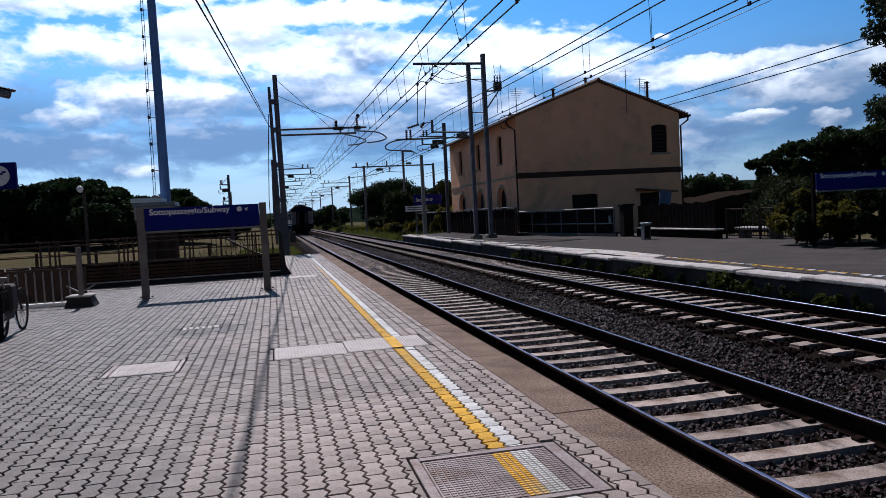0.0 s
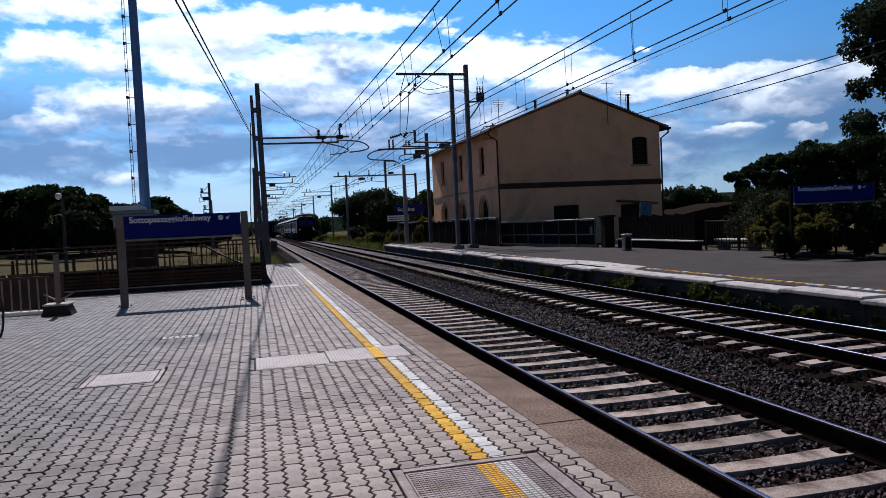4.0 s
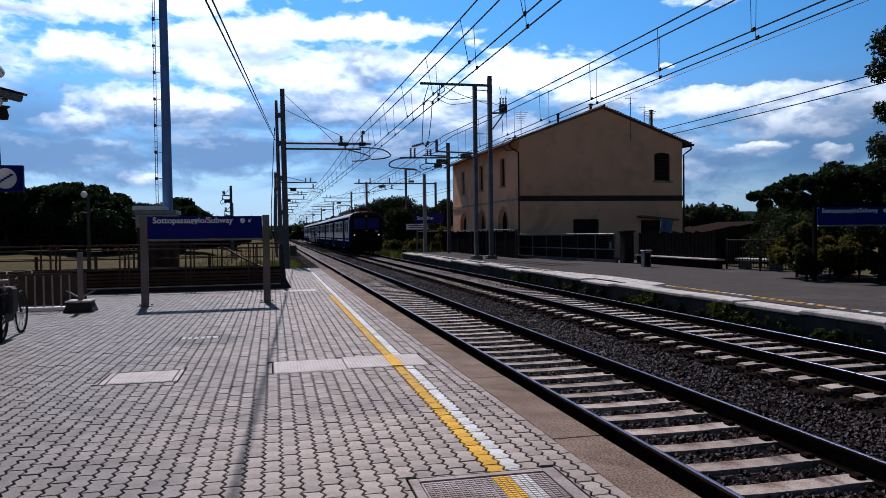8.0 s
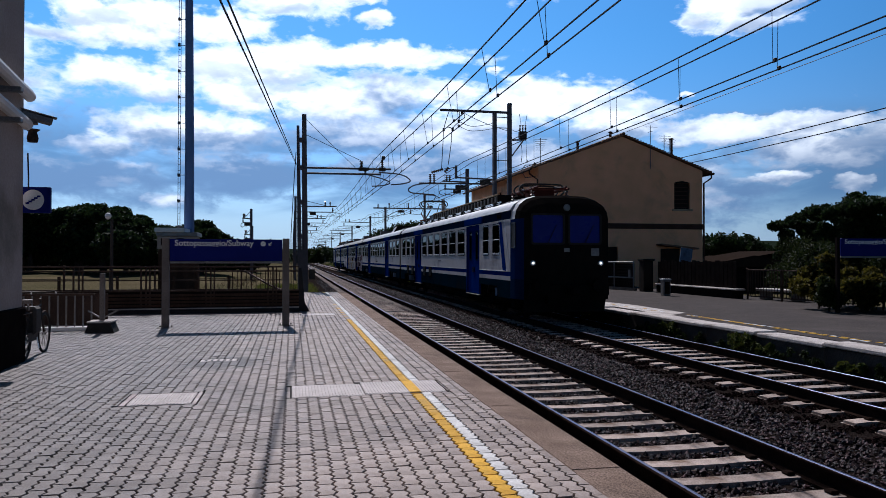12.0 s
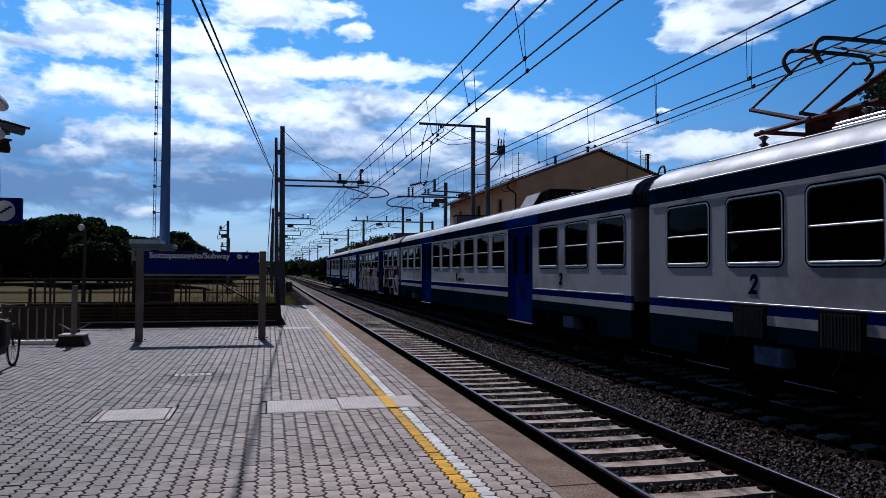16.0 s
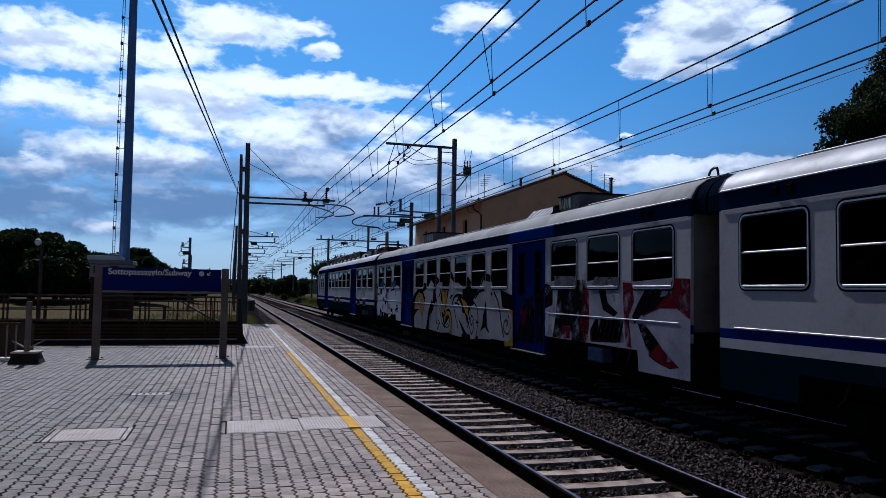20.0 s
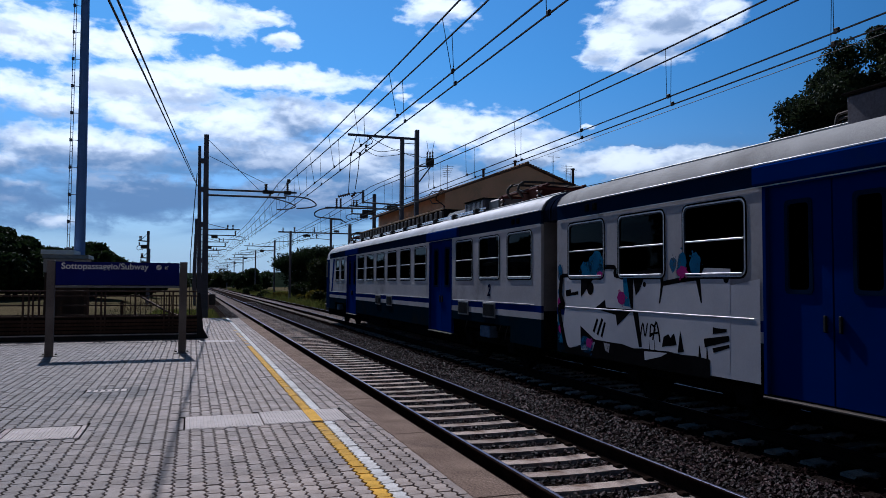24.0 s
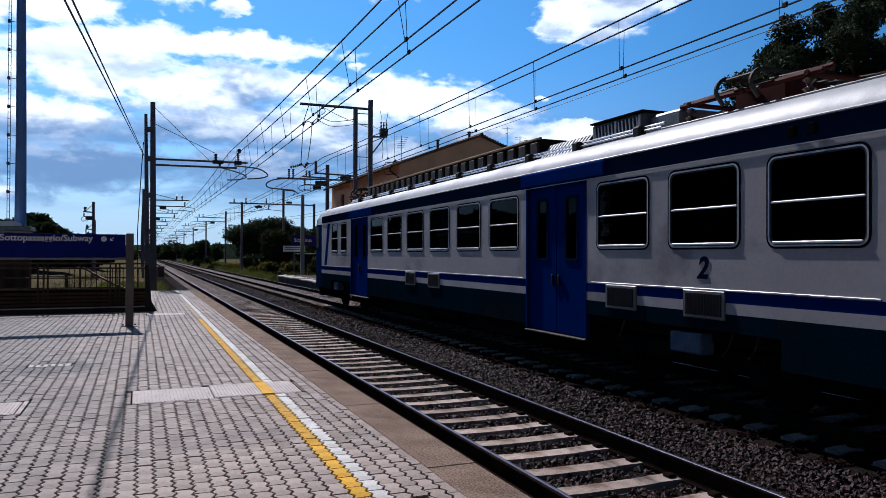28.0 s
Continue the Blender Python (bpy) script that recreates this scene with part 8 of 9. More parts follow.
    stroke([(24.18, 1.98), (24.24, 1.64), (24.12, 1.44), (24.28, 1.39), (24.16, 0.99), (23.95, 0.66), (23.48, 0.73)], 0.12, "paint_black", 0.009)
    field([(23.03, 1.42), (22.71, 1.57), (22.68, 1.45), (21.91, 1.44), (22.35, 1.17), (22.39, 1.34)], "paint_black", 0.008)
    field([(23.49, 1.94), (23.05, 1.92), (23.49, 1.59)], "paint_black", 0.008)
    field(spiral(23.17, 1.75, 0.11, 0.11, 1.0, 0, 14), "paint_black", 0.008)
    field([(24.04, 1.71), (23.85, 1.73), (23.83, 1.67), (23.58, 1.7), (23.58, 1.64), (24.02, 1.6)], "paint_black", 0.008)
    field([(22.18, 1.91), (22.03, 1.91), (21.99, 1.48), (22.14, 1.49)], "paint_teal", 0.007)
    field([(22.07, 1.91), (21.9, 1.91), (21.9, 1.45), (21.97, 1.46)], "paint_black", 0.008)
    blob(22.23, 1.61, 0.12, 0.10, "paint_pink", 0.012)
    field([(21.89, 1.9), (21.61, 1.91), (21.73, 1.73), (21.83, 1.65)], "paint_black", 0.008)
    field(spiral(21.6, 1.82, 0.04, 0.04, 1.0, 0, 14), "paint_black", 0.008)
    field(spiral(19.83, 1.89, 0.05, 0.05, 1.0, 0, 14), "paint_black", 0.008)
    field([(23.51, 1.11), (23.06, 0.92), (22.92, 0.89), (23.5, 0.78)], "paint_black", 0.008)
    blob(23.30, 0.80, 0.20, 0.15, "mist_teal", 0.016)
    blob(23.22, 0.84, 0.10, 0.08, "paint_pink", 0.02)
    stroke([(23.07, 1.03), (22.94, 1.25)], 0.06, "paint_black", 0.009)
    stroke([(22.95, 0.99), (22.79, 1.26)], 0.06, "paint_black", 0.009)
    stroke([(22.82, 0.96), (22.71, 1.21)], 0.06, "paint_black", 0.009)
    field([(21.91, 1.41), (21.77, 1.41), (21.67, 0.9), (21.75, 0.89)], "paint_black", 0.008)
    stroke([(21.71, 1.04), (21.65, 1.25), (21.59, 1.06), (21.53, 1.26)], 0.03, "paint_black", 0.009)
    stroke([(21.47, 1.06), (21.44, 1.24), (21.34, 1.17), (21.46, 1.07)], 0.03, "paint_black", 0.009)
    stroke([(21.4, 1.02), (21.32, 1.28), (21.25, 1.12), (21.23, 1.0)], 0.035, "paint_black", 0.009)
    stroke([(21.45, 1.1), (21.24, 1.14)], 0.03, "paint_black", 0.009)
    field([(21.18, 0.94), (21.14, 1.08), (21.03, 1.13), (20.98, 1.08), (20.9, 1.15), (20.84, 0.99)], "paint_black", 0.008)
    field([(20.76, 1.2), (20.68, 0.91), (20.82, 0.89)], "paint_black", 0.008)
    field([(20.27, 1.12), (19.79, 1.19), (19.78, 1.12), (20.25, 1.01)], "paint_black", 0.008)
    field([(20.09, 1.28), (19.98, 1.27), (19.83, 1.27), (19.83, 1.23), (20.09, 1.19)], "paint_black", 0.008)
    field([(20.1, 1.01), (19.79, 1.08), (19.78, 1.04), (20.08, 0.95)], "paint_black", 0.008)
    # the foot of the side is sprayed black up to a ragged line
    field([(24.30, 0.615), (20.15, 0.615), (20.15, 0.86), (20.45, 0.88), (20.73, 0.87), (21.05, 0.89), (21.30, 0.88), (21.62, 0.88), (21.90, 0.86), (22.20, 0.90), (22.50, 0.90), (23.00, 0.91), (23.10, 0.72), (23.50, 0.70), (23.95, 0.67)], "paint_black", 0.010)
    field([(21.62, 0.84), (21.05, 0.865), (21.20, 0.80), (21.60, 0.71)], "paint_white", 0.014)
    field([(22.75, 0.88), (22.56, 0.87), (22.60, 0.73), (22.70, 0.76)], "mist_white", 0.014)
    for y, w in ((20.35, 0.06), (20.2, 0.04), (21.35, 0.02), (21.48, 0.02)):
        stroke([(y, 0.86), (y + 0.01, 1.02)], w, "paint_black", 0.009, taper=True)
    # spray over the glass and the doors
    for cy, cz, ry, rz in ((22.98, 2.14, 0.24, 0.21), (23.30, 2.08, 0.18, 0.13), (20.90, 2.10, 0.08, 0.10), (20.70, 2.12, 0.10, 0.15), (20.42, 2.10, 0.12, 0.15)):
        blob(cy, cz, ry, rz, "mist_teal", 0.03)
    blob(20.70, 1.99, 0.11, 0.08, "paint_pink", 0.033)
    blob(22.86, 1.98, 0.08, 0.05, "paint_pink", 0.033)
    field([(12.17, 2.09), (11.75, 2.09), (11.11, 1.94), (12.17, 1.95)], "paint_silver", 0.03)
    field([(13.81, 2.12), (13.4, 2.11), (13.4, 1.95), (13.81, 1.95)], "paint_silver", 0.03)
    field([(5.0, 2.18), (3.99, 2.16), (3.99, 1.96), (5.0, 1.97)], "mist_grey", 0.03)
    field([(3.24, 2.14), (2.39, 2.12), (2.36, 1.96), (3.39, 1.96)], "mist_grey", 0.03)
    field([(7.19, 0.72), (6.69, 1.65), (6.19, 1.79), (6.19, 0.73)], "mist_black", -0.025)
    field([(6.13, 1.79), (5.55, 1.97), (5.55, 0.81), (6.01, 0.72)], "mist_black", -0.025)
    field([(6.96, 1.45), (6.6, 1.42), (6.6, 1.18), (6.82, 1.11)], "mist_red", -0.022)
    field([(5.50, 2.03), (5.1, 1.98), (5.1, 1.59), (5.50, 1.5)], "mist_black", 0.007)
    for k in range(9):
        stroke([(16.4 + 0.07 * k, 0.93), (16.43 + 0.07 * k, 1.03)], 0.022)


spray()
# ---- trees, shrubs, weeds ----
def tree(name, label, m, height, radius, blobs, count, leaf, mat_name, trunk=0.25, limbs=6, group="", seed=1):
    """A tapered trunk with limbs reaching to the clumps of the crown."""
    r2 = np.random.default_rng(seed)
    t = thing(name, label, "tree", m, group)
    g = Geo()
    base = min(b[2] - b[5] * 0.4 for b in blobs)
    bend = r2.normal(0, 0.03, 2) * height
    g.rod([(0, 0, -0.2), (bend[0] * 0.4, bend[1] * 0.4, base * 0.5), (bend[0], bend[1], base), (bend[0], bend[1], base + (height - base) * 0.5)], trunk, 8, trunk * 0.35)
    part("trunk", g, "bark", t, "dark tapered trunk")
    l = Geo()
    for b in blobs[:limbs]:
        z0 = base * r2.uniform(0.6, 1.0)
        l.rod([(bend[0] * 0.7, bend[1] * 0.7, z0), ((b[0] + bend[0]) / 2, (b[1] + bend[1]) / 2, (z0 + b[2]) / 2 - 0.1), (b[0], b[1], b[2])], trunk * 0.4, 6, trunk * 0.1)
    part("branching", l, "bark", t)
    me = leaf_mesh("crown", leaves(r2, blobs, count, leaf), mat_name)
    part("crown", me, mat_name, t, "uneven leafy crown")
    return t


def umbrella(r2, height, radius, n=16, thick=0.30):
    out = []
    for k in range(n):
        a, d = r2.uniform(0, 2 * math.pi), radius * math.sqrt(r2.random()) * 0.85
        s = radius * r2.uniform(0.22, 0.38)
        z = height - radius * thick * (0.55 + 0.9 * (d / radius) ** 2) + r2.normal(0, 0.04) * radius
        out.append((d * math.cos(a), d * math.sin(a), z, s, s, s * 0.62))
    return out


def bushy(r2, height, radius, n=12):
    out = []
    for k in range(n):
        a, d = r2.uniform(0, 2 * math.pi), radius * math.sqrt(r2.random()) * 0.75
        z = height * r2.uniform(0.25, 0.85) * (1 - 0.35 * (d / radius) ** 2)
        s = radius * r2.uniform(0.25, 0.42)
        out.append((d * math.cos(a), d * math.sin(a), z, s, s, s * 0.85))
    return out


def build_plants():
    r2 = np.random.default_rng(21)
    # dark pine row over the meadow
    for k in range(22):
        x, y = -46 + 1.85 * k + r2.normal(0, 0.5), 90 + r2.normal(0, 4) - k * 0.5
        x = min(x, -9.0 - 0.4 * (21 - k)) if k > 15 else x
        h = float(np.interp(x, (-25, -19, -17, -15.5, -14, -8), (8.4, 8.0, 7.6, 6.4, 6.0, 5.9))) + r2.normal(0, 0.25)
        low = [(r2.normal(0, 1.2), r2.normal(0, 1.2), h * q, 2.3, 2.3, 1.5) for q in (0.58, 0.50, 0.42)]
        tree("pine_tree", "dark stone pine standing in a row along the meadow", pose(x, y, -0.30), h - 0.65, 3.2, [(b[0], b[1], b[2] - 0.65, *b[3:]) for b in umbrella(r2, h, (3.1 if k < 15 else 2.4) + r2.normal(0, 0.2), 16, 0.62) + low], 8500, 0.29, "pine", 0.28, 7, "pine row", 100 + k)
    # a second row of low dark scrub under and behind the pines
    scrub = tree("pine_tree", "low dark pine scrub behind the meadow", pose(-50, 104, -0.95), 4.6, 3.2, bushy(r2, 4.6, 3.4, 16), 2600, 0.5, "pine", 0.2, 6, "pine row", 190)
    for k in range(15):
        copy_thing(scrub, pose(-47 + 3.0 * k + r2.normal(0, 0.6), 104 + r2.normal(0, 2), -0.95, 0, 0, 53 * k))
    # taller pines out of view, added to darken the train windows' reflections
    unseen_pines = [tree("pine_tree", "dark stone pine standing in a row along the meadow", pose(-50 - 3 * k, 86 - 4 * k, -0.95), 16.0, 4.6, umbrella(r2, 16.0, 4.6, 20, 0.8) + [(0, 0, 11, 3.6, 3.6, 2.8), (0, 0, 8, 3.4, 3.4, 2.6), (0, 0, 5.5, 3.0, 3.0, 2.4), (1.2, 0, 3.6, 2.6, 2.6, 1.8), (-1.2, 0.8, 2.0, 2.4, 2.4, 1.6)], 4200, 0.55, "pine", 0.3, 7, "pine row", 160 + k) for k in range(3)]
    for k in range(20):
        copy_thing(unseen_pines[k % 3], pose(-59 - 1.5 * k + r2.normal(0, 0.8), 75 - 4.4 * k + r2.normal(0, 1.0), -0.95, 0, 0, 70 * k))
    for x, y, h, r in ((-11.5, 96, 5.6, 2.6), (-9.8, 100, 5.8, 2.5), (-8.8, 102, 5.3, 2.2)):
        tree("pine_tree", "small rounded dark pine behind the hut", pose(x, y, -0.95), h, r, umbrella(r2, h, r, 12, 0.5), 1600, 0.32, "pine", 0.2, 5, "pine row", int(1000 + x * 10))
    # the big umbrella pine beyond the far platform
    tree("pine_tree", "broad dark umbrella pine beside the line", pose(17.4, 110, -0.95), 7.9, 6.2, umbrella(r2, 7.3, 6.0, 44, 0.34) + [(2, 0, 3.6, 3.9, 3, 2.4), (-2, 0, 3.9, 3.4, 3, 2.0), (-3.0, 0, 2.6, 2.0, 2, 1.8), (0, 0, 5.4, 4.6, 4, 1.5), (4.2, 0, 2.8, 3.2, 2.5, 2.2)], 52000, 0.15, "pine", 0.35, 10, "", 7)
    for x, y, h, r in ((15.0, 72, 5.3, 2.4), (16.6, 69, 6.2, 2.6), (13.8, 80, 5.2, 2.6), (18.8, 76, 6.4, 2.9), (20.5, 84, 6.5, 3.2)):
        tree("broadleaf_tree", "dark leafy tree behind the name board", pose(x, y, -0.95), h, r, bushy(r2, h, r, 14), 5500, 0.15, "leaf", 0.16, 6, "trees beyond the platform", int(x * 10))
    for x, y, h, r, mat_name in ((14.0, 60.5, 3.6, 1.3, "leaf_light"), (12.2, 64.0, 1.9, 1.3, "leaf_light"), (10.9, 66.0, 1.5, 1.2, "leaf"), (11.6, 70, 1.8, 1.5, "leaf_light"), (12.5, 61, 1.4, 0.9, "leaf"),
                                 (10.3, 60.3, 1.0, 0.8, "leaf"), (10.6, 74, 0.9, 0.9, "leaf"), (11.6, 80, 1.1, 1.3, "leaf_light"), (13.0, 90, 2.2, 2.2, "leaf"), (10.8, 98, 1.1, 1.3, "leaf_light"), (10.2, 112, 0.9, 1.4, "leaf"),
                                 (10.4, 135, 1.6, 2.2, "leaf"), (9.8, 175, 4.6, 3.2, "pine"), (12.5, 172, 5.6, 3.6, "pine"), (15.4, 178, 4.6, 3.4, "pine"), (12.0, 215, 6.6, 5.0, "pine"), (17.0, 210, 5.6, 5.0, "pine"), (2.0, 300, 5, 8, "leaf"), (12, 290, 6, 8, "leaf")):
        s = thing("shrub", "yellow-green shrub beside the line" if mat_name == "leaf_light" else "dark green shrub beside the line", "shrub", pose(x, y, -0.95), "trackside shrubs")
        part("stems", Geo().rod([(0, 0, -0.1), (0.05, 0, h * 0.3), (0.1, 0.05, h * 0.55)], 0.05, 6, 0.02), "bark", s)
        part("foliage", leaf_mesh("foliage", leaves(r2, bushy(r2, h, r, 9), 1300, max(0.09, r * 0.1)), mat_name), mat_name, s)
    # dense wooded slope at the right, rising away from the platform
    for k in range(40):
        az = 36.2 + 26.0 * (k / 39) + r2.normal(0, 0.3)
        d = (56 if k % 2 else 63) + r2.normal(0, 1.5)
        rise = 2.5 + 0.42 * min(az - 35.4, 5.0) + 0.08 * max(0.0, az - 40.4)
        h = d * math.tan(radians(rise)) + 2.2 + r2.normal(0, 0.12)
        w = 2.4 if k > 3 else 1.5
        tree("broadleaf_tree", "dark round-crowned tree of the wooded slope", pose(d * math.sin(radians(az)), d * math.cos(radians(az)), -0.95), h, w, [(b[0], b[1], b[2] * 0.93, b[3], b[4], b[5]) for b in bushy(r2, h, w, 15) + umbrella(r2, h, w, 6, 0.3)], 5500, 0.17, "pine", 0.2, 6, "wooded slope", 300 + k)
    # shrubs behind and round the far subway sign
    for x, y, h, r, mat_name in ((16.6, 20.6, 2.3, 1.1, "leaf"), (15.9, 20.2, 2.0, 0.95, "leaf_light"), (17.3, 19.2, 2.1, 1.1, "leaf"), (16.3, 18.9, 1.5, 0.9, "leaf_light"), (15.2, 18.9, 1.1, 0.6, "leaf"), (16.6, 17.4, 1.5, 0.9, "leaf"), (17.6, 17.3, 2.0, 1.0, "leaf"), (18.2, 21.5, 2.2, 1.3, "leaf"),
                                 (19.5, 24.5, 2.3, 1.5, "leaf"), (21.5, 28.0, 2.5, 1.8, "leaf"), (16.8, 15.6, 1.8, 0.9, "leaf"), (17.4, 14.2, 2.0, 1.0, "leaf"), (24.0, 31.0, 2.6, 2.0, "leaf"), (26.5, 35.0, 2.8, 2.0, "leaf")):
        s = thing("shrub", "yellow-green garden shrub by the far sign" if mat_name == "leaf_light" else "dark garden shrub behind the far platform", "shrub", pose(x, y, FAR_Z - 0.05), "garden shrubs")
        part("stems", Geo().rod([(0, 0, -0.05), (0.06, 0, h * 0.3), (0.1, 0.05, h * 0.6)], 0.04, 6, 0.02), "bark", s)
        part("foliage", leaf_mesh("foliage", leaves(r2, bushy(r2, h, r, 13), 4200, 0.075), mat_name), mat_name, s)
    # the tall loose pine at the far right
    blobs = []
    for k in range(150):
        x = -12.6 + 21.6 * r2.random() ** 1.2
        top = 15.6 + 0.62 * (x + 13.0) if x < 1 else 22.0 - 0.5 * (x - 1)
        z = r2.uniform(7.6, top)
        s = r2.uniform(0.8, 1.6)
        blobs.append((x + 0.25 * (top - z) * (0.4 if x > -13 else 0.7), 4.5 * r2.uniform(-1, 1), z - 0.4, s, s, s * 0.9))
    tree("pine_tree", "tall loose-crowned maritime pine behind the tracks", pose(51.2, 39.0, -0.95), 22.0, 12.0, blobs + [(-11.3, 0, 11.4, 1.3, 1.2, 1.1), (-11.8, 0.3, 12.9, 1.1, 1.0, 0.9), (-10.4, 0, 13.2, 1.4, 1.2, 1.1)], 120000, 0.16, "pine_near", 0.42, 24, "", 77)
    # the meadow swells gently towards the pines
    rise = Geo()
    for j in range(13):
        for i in range(21):
            x, y = -75 + 3.6 * i, 36 + 7.0 * j
            z = -0.97 + 0.72 * min(1, max(0, (y - 40) / 40)) * min(1, max(0, (-2.6 - x) / 6)) + 0.05 * noise.noise((x * 0.2, y * 0.2, 0.3)) - (0.3 if j in (0, 12) or i in (0, 20) else 0)
            rise.v.append((x, y, z))
    for j in range(12):
        for i in range(20):
            k = j * 21 + i
            rise.f.append((k, k + 1, k + 22, k + 21))
    tagged(part("meadow_rise", rise, "grass", smooth=True), "gently rising dry meadow before the pines", "ground", kind="structure")
    # a low dark hedge of trees beyond the house yard
    hedge = tree("broadleaf_tree", "low dark tree of a far hedge beyond the yard", pose(115 * math.sin(radians(29.6)), 115 * math.cos(radians(29.6)), -0.95), 6.0, 3.6, bushy(r2, 6.0, 3.8, 18), 3000, 0.36, "pine", 0.2, 6, "far hedge", 410)
    for k, (az, d) in enumerate(((30.8, 118), (31.9, 116), (33.0, 120), (34.0, 117))):
        copy_thing(hedge, pose(d * math.sin(radians(az)), d * math.cos(radians(az)), -0.95 + 0.25 * r2.normal(), 0, 0, 75 * k))
    # far hills
    for x, y, w, h in ((120, 420, 160, 11), (330, 520, 260, 17), (-160, 700, 300, 14), (60, 900, 400, 16)):
        g, n = Geo(), 24
        for j in range(9):
            for i in range(n + 1):
                u, v = i / n * 2 - 1, j / 8 * 2 - 1
                z = h * max(0, 1 - u * u) * max(0, 1 - v * v) * (0.8 + 0.4 * noise.noise((u * 3 + x, v * 3, 0.5)))
                g.v.append((x + u * w, y + v * w * 0.35, z - 1.2))
        for j in range(8):
            for i in range(n):
                k = j * (n + 1) + i
                g.f.append((k, k + 1, k + n + 2, k + n + 1))
        tagged(part("far_hill", g, "hill", smooth=True), "low wooded hill on the horizon", "hill", kind="structure")
    # weeds and grass: blades as one sheet of stuff
    def blades(name, label, spots, mat_name, tall):
        v, f = [], []
        for x0, x1, y0, y1, z, count in spots:
            for _ in range(count):
                x, y = r2.uniform(x0, x1), r2.uniform(y0, y1)
                h, a, lean = tall * r2.uniform(0.5, 1.3), r2.uniform(0, math.pi), r2.normal(0, 0.35, 2)
                w = 0.012 + 0.02 * tall
                dx, dy = w * math.cos(a), w * math.sin(a)
                k = len(v)
                v += [(x - dx, y - dy, z), (x + dx, y + dy, z), (x + lean[0] * h, y + lean[1] * h, z + h)]
                f.append((k, k + 1, k + 2))
        me = bpy.data.meshes.new(name)
        me.from_pydata(v, [], f)
        me.materials.append(M[mat_name])
        tagged(part(name, me, mat_name), label, "grass", kind="stuff")
    blades("green_grass", "fresh green grass beyond the platform end", [(-3.5, 1.7, 28.6, 38, -0.93, 6000), (-2.5, 1.6, 38, 60, -0.93, 5000)], "blade", 0.30)
    blades("verge_grass", "tall weedy grass beside the far track", [(9.4, 13.5, 57, 80, -0.95, 6500), (9.6, 15, 80, 140, -0.95, 8000), (9.7, 18, 140, 230, -0.95, 6000)], "blade", 0.75)
    blades("meadow_grass", "dry straw-coloured meadow grass", [(-16, -2.8, 25, 45, -0.95, 9000), (-34, -3, 45, 88, -0.95, 9000)], "straw", 0.35)
    # weeds growing from the edge of the far platform
    for k in range(26):
        s = r2.uniform(0.10, 0.24)
        w = thing("weed", "low dark weeds along the foot of the platform edge", "weed", pose(9.46 + r2.normal(0, 0.04), 9.2 + 0.78 * k + r2.normal(0, 0.25), -0.74), "weeds")
        part("foliage", leaf_mesh("foliage", leaves(r2, [(0, 0, s * 0.5, s * 0.5, s * 1.3, s * 0.5), (0, 0.2 * r2.normal(), s * 1.1, s * 0.3, s * 0.5, s * 0.6)], 220, 0.04), "leaf"), "leaf", w)
    for x, y, s in ((9.42, 14.4, 0.34), (9.45, 13.7, 0.22), (9.40, 17.6, 0.30), (9.42, 18.2, 0.22), (9.44, 23.0, 0.22), (9.45, 11.2, 0.18), (9.42, 28.5, 0.2), (2.9, 33.5, 0.15)):
        w = thing("weed", "tuft of green weeds at the platform edge wall", "weed", pose(x, y, -0.74), "weeds")
        part("foliage", leaf_mesh("foliage", leaves(r2, [(0, 0, s * 0.5, s * 0.6, s * 0.8, s * 0.5), (0, 0.2, s * 0.8, s * 0.5, s * 0.5, s * 0.5), (0.05, -0.2, s * 0.9, s * 0.4, s * 0.5, s * 0.55)], 420, 0.05), "weed"), "weed", w)


build_plants()
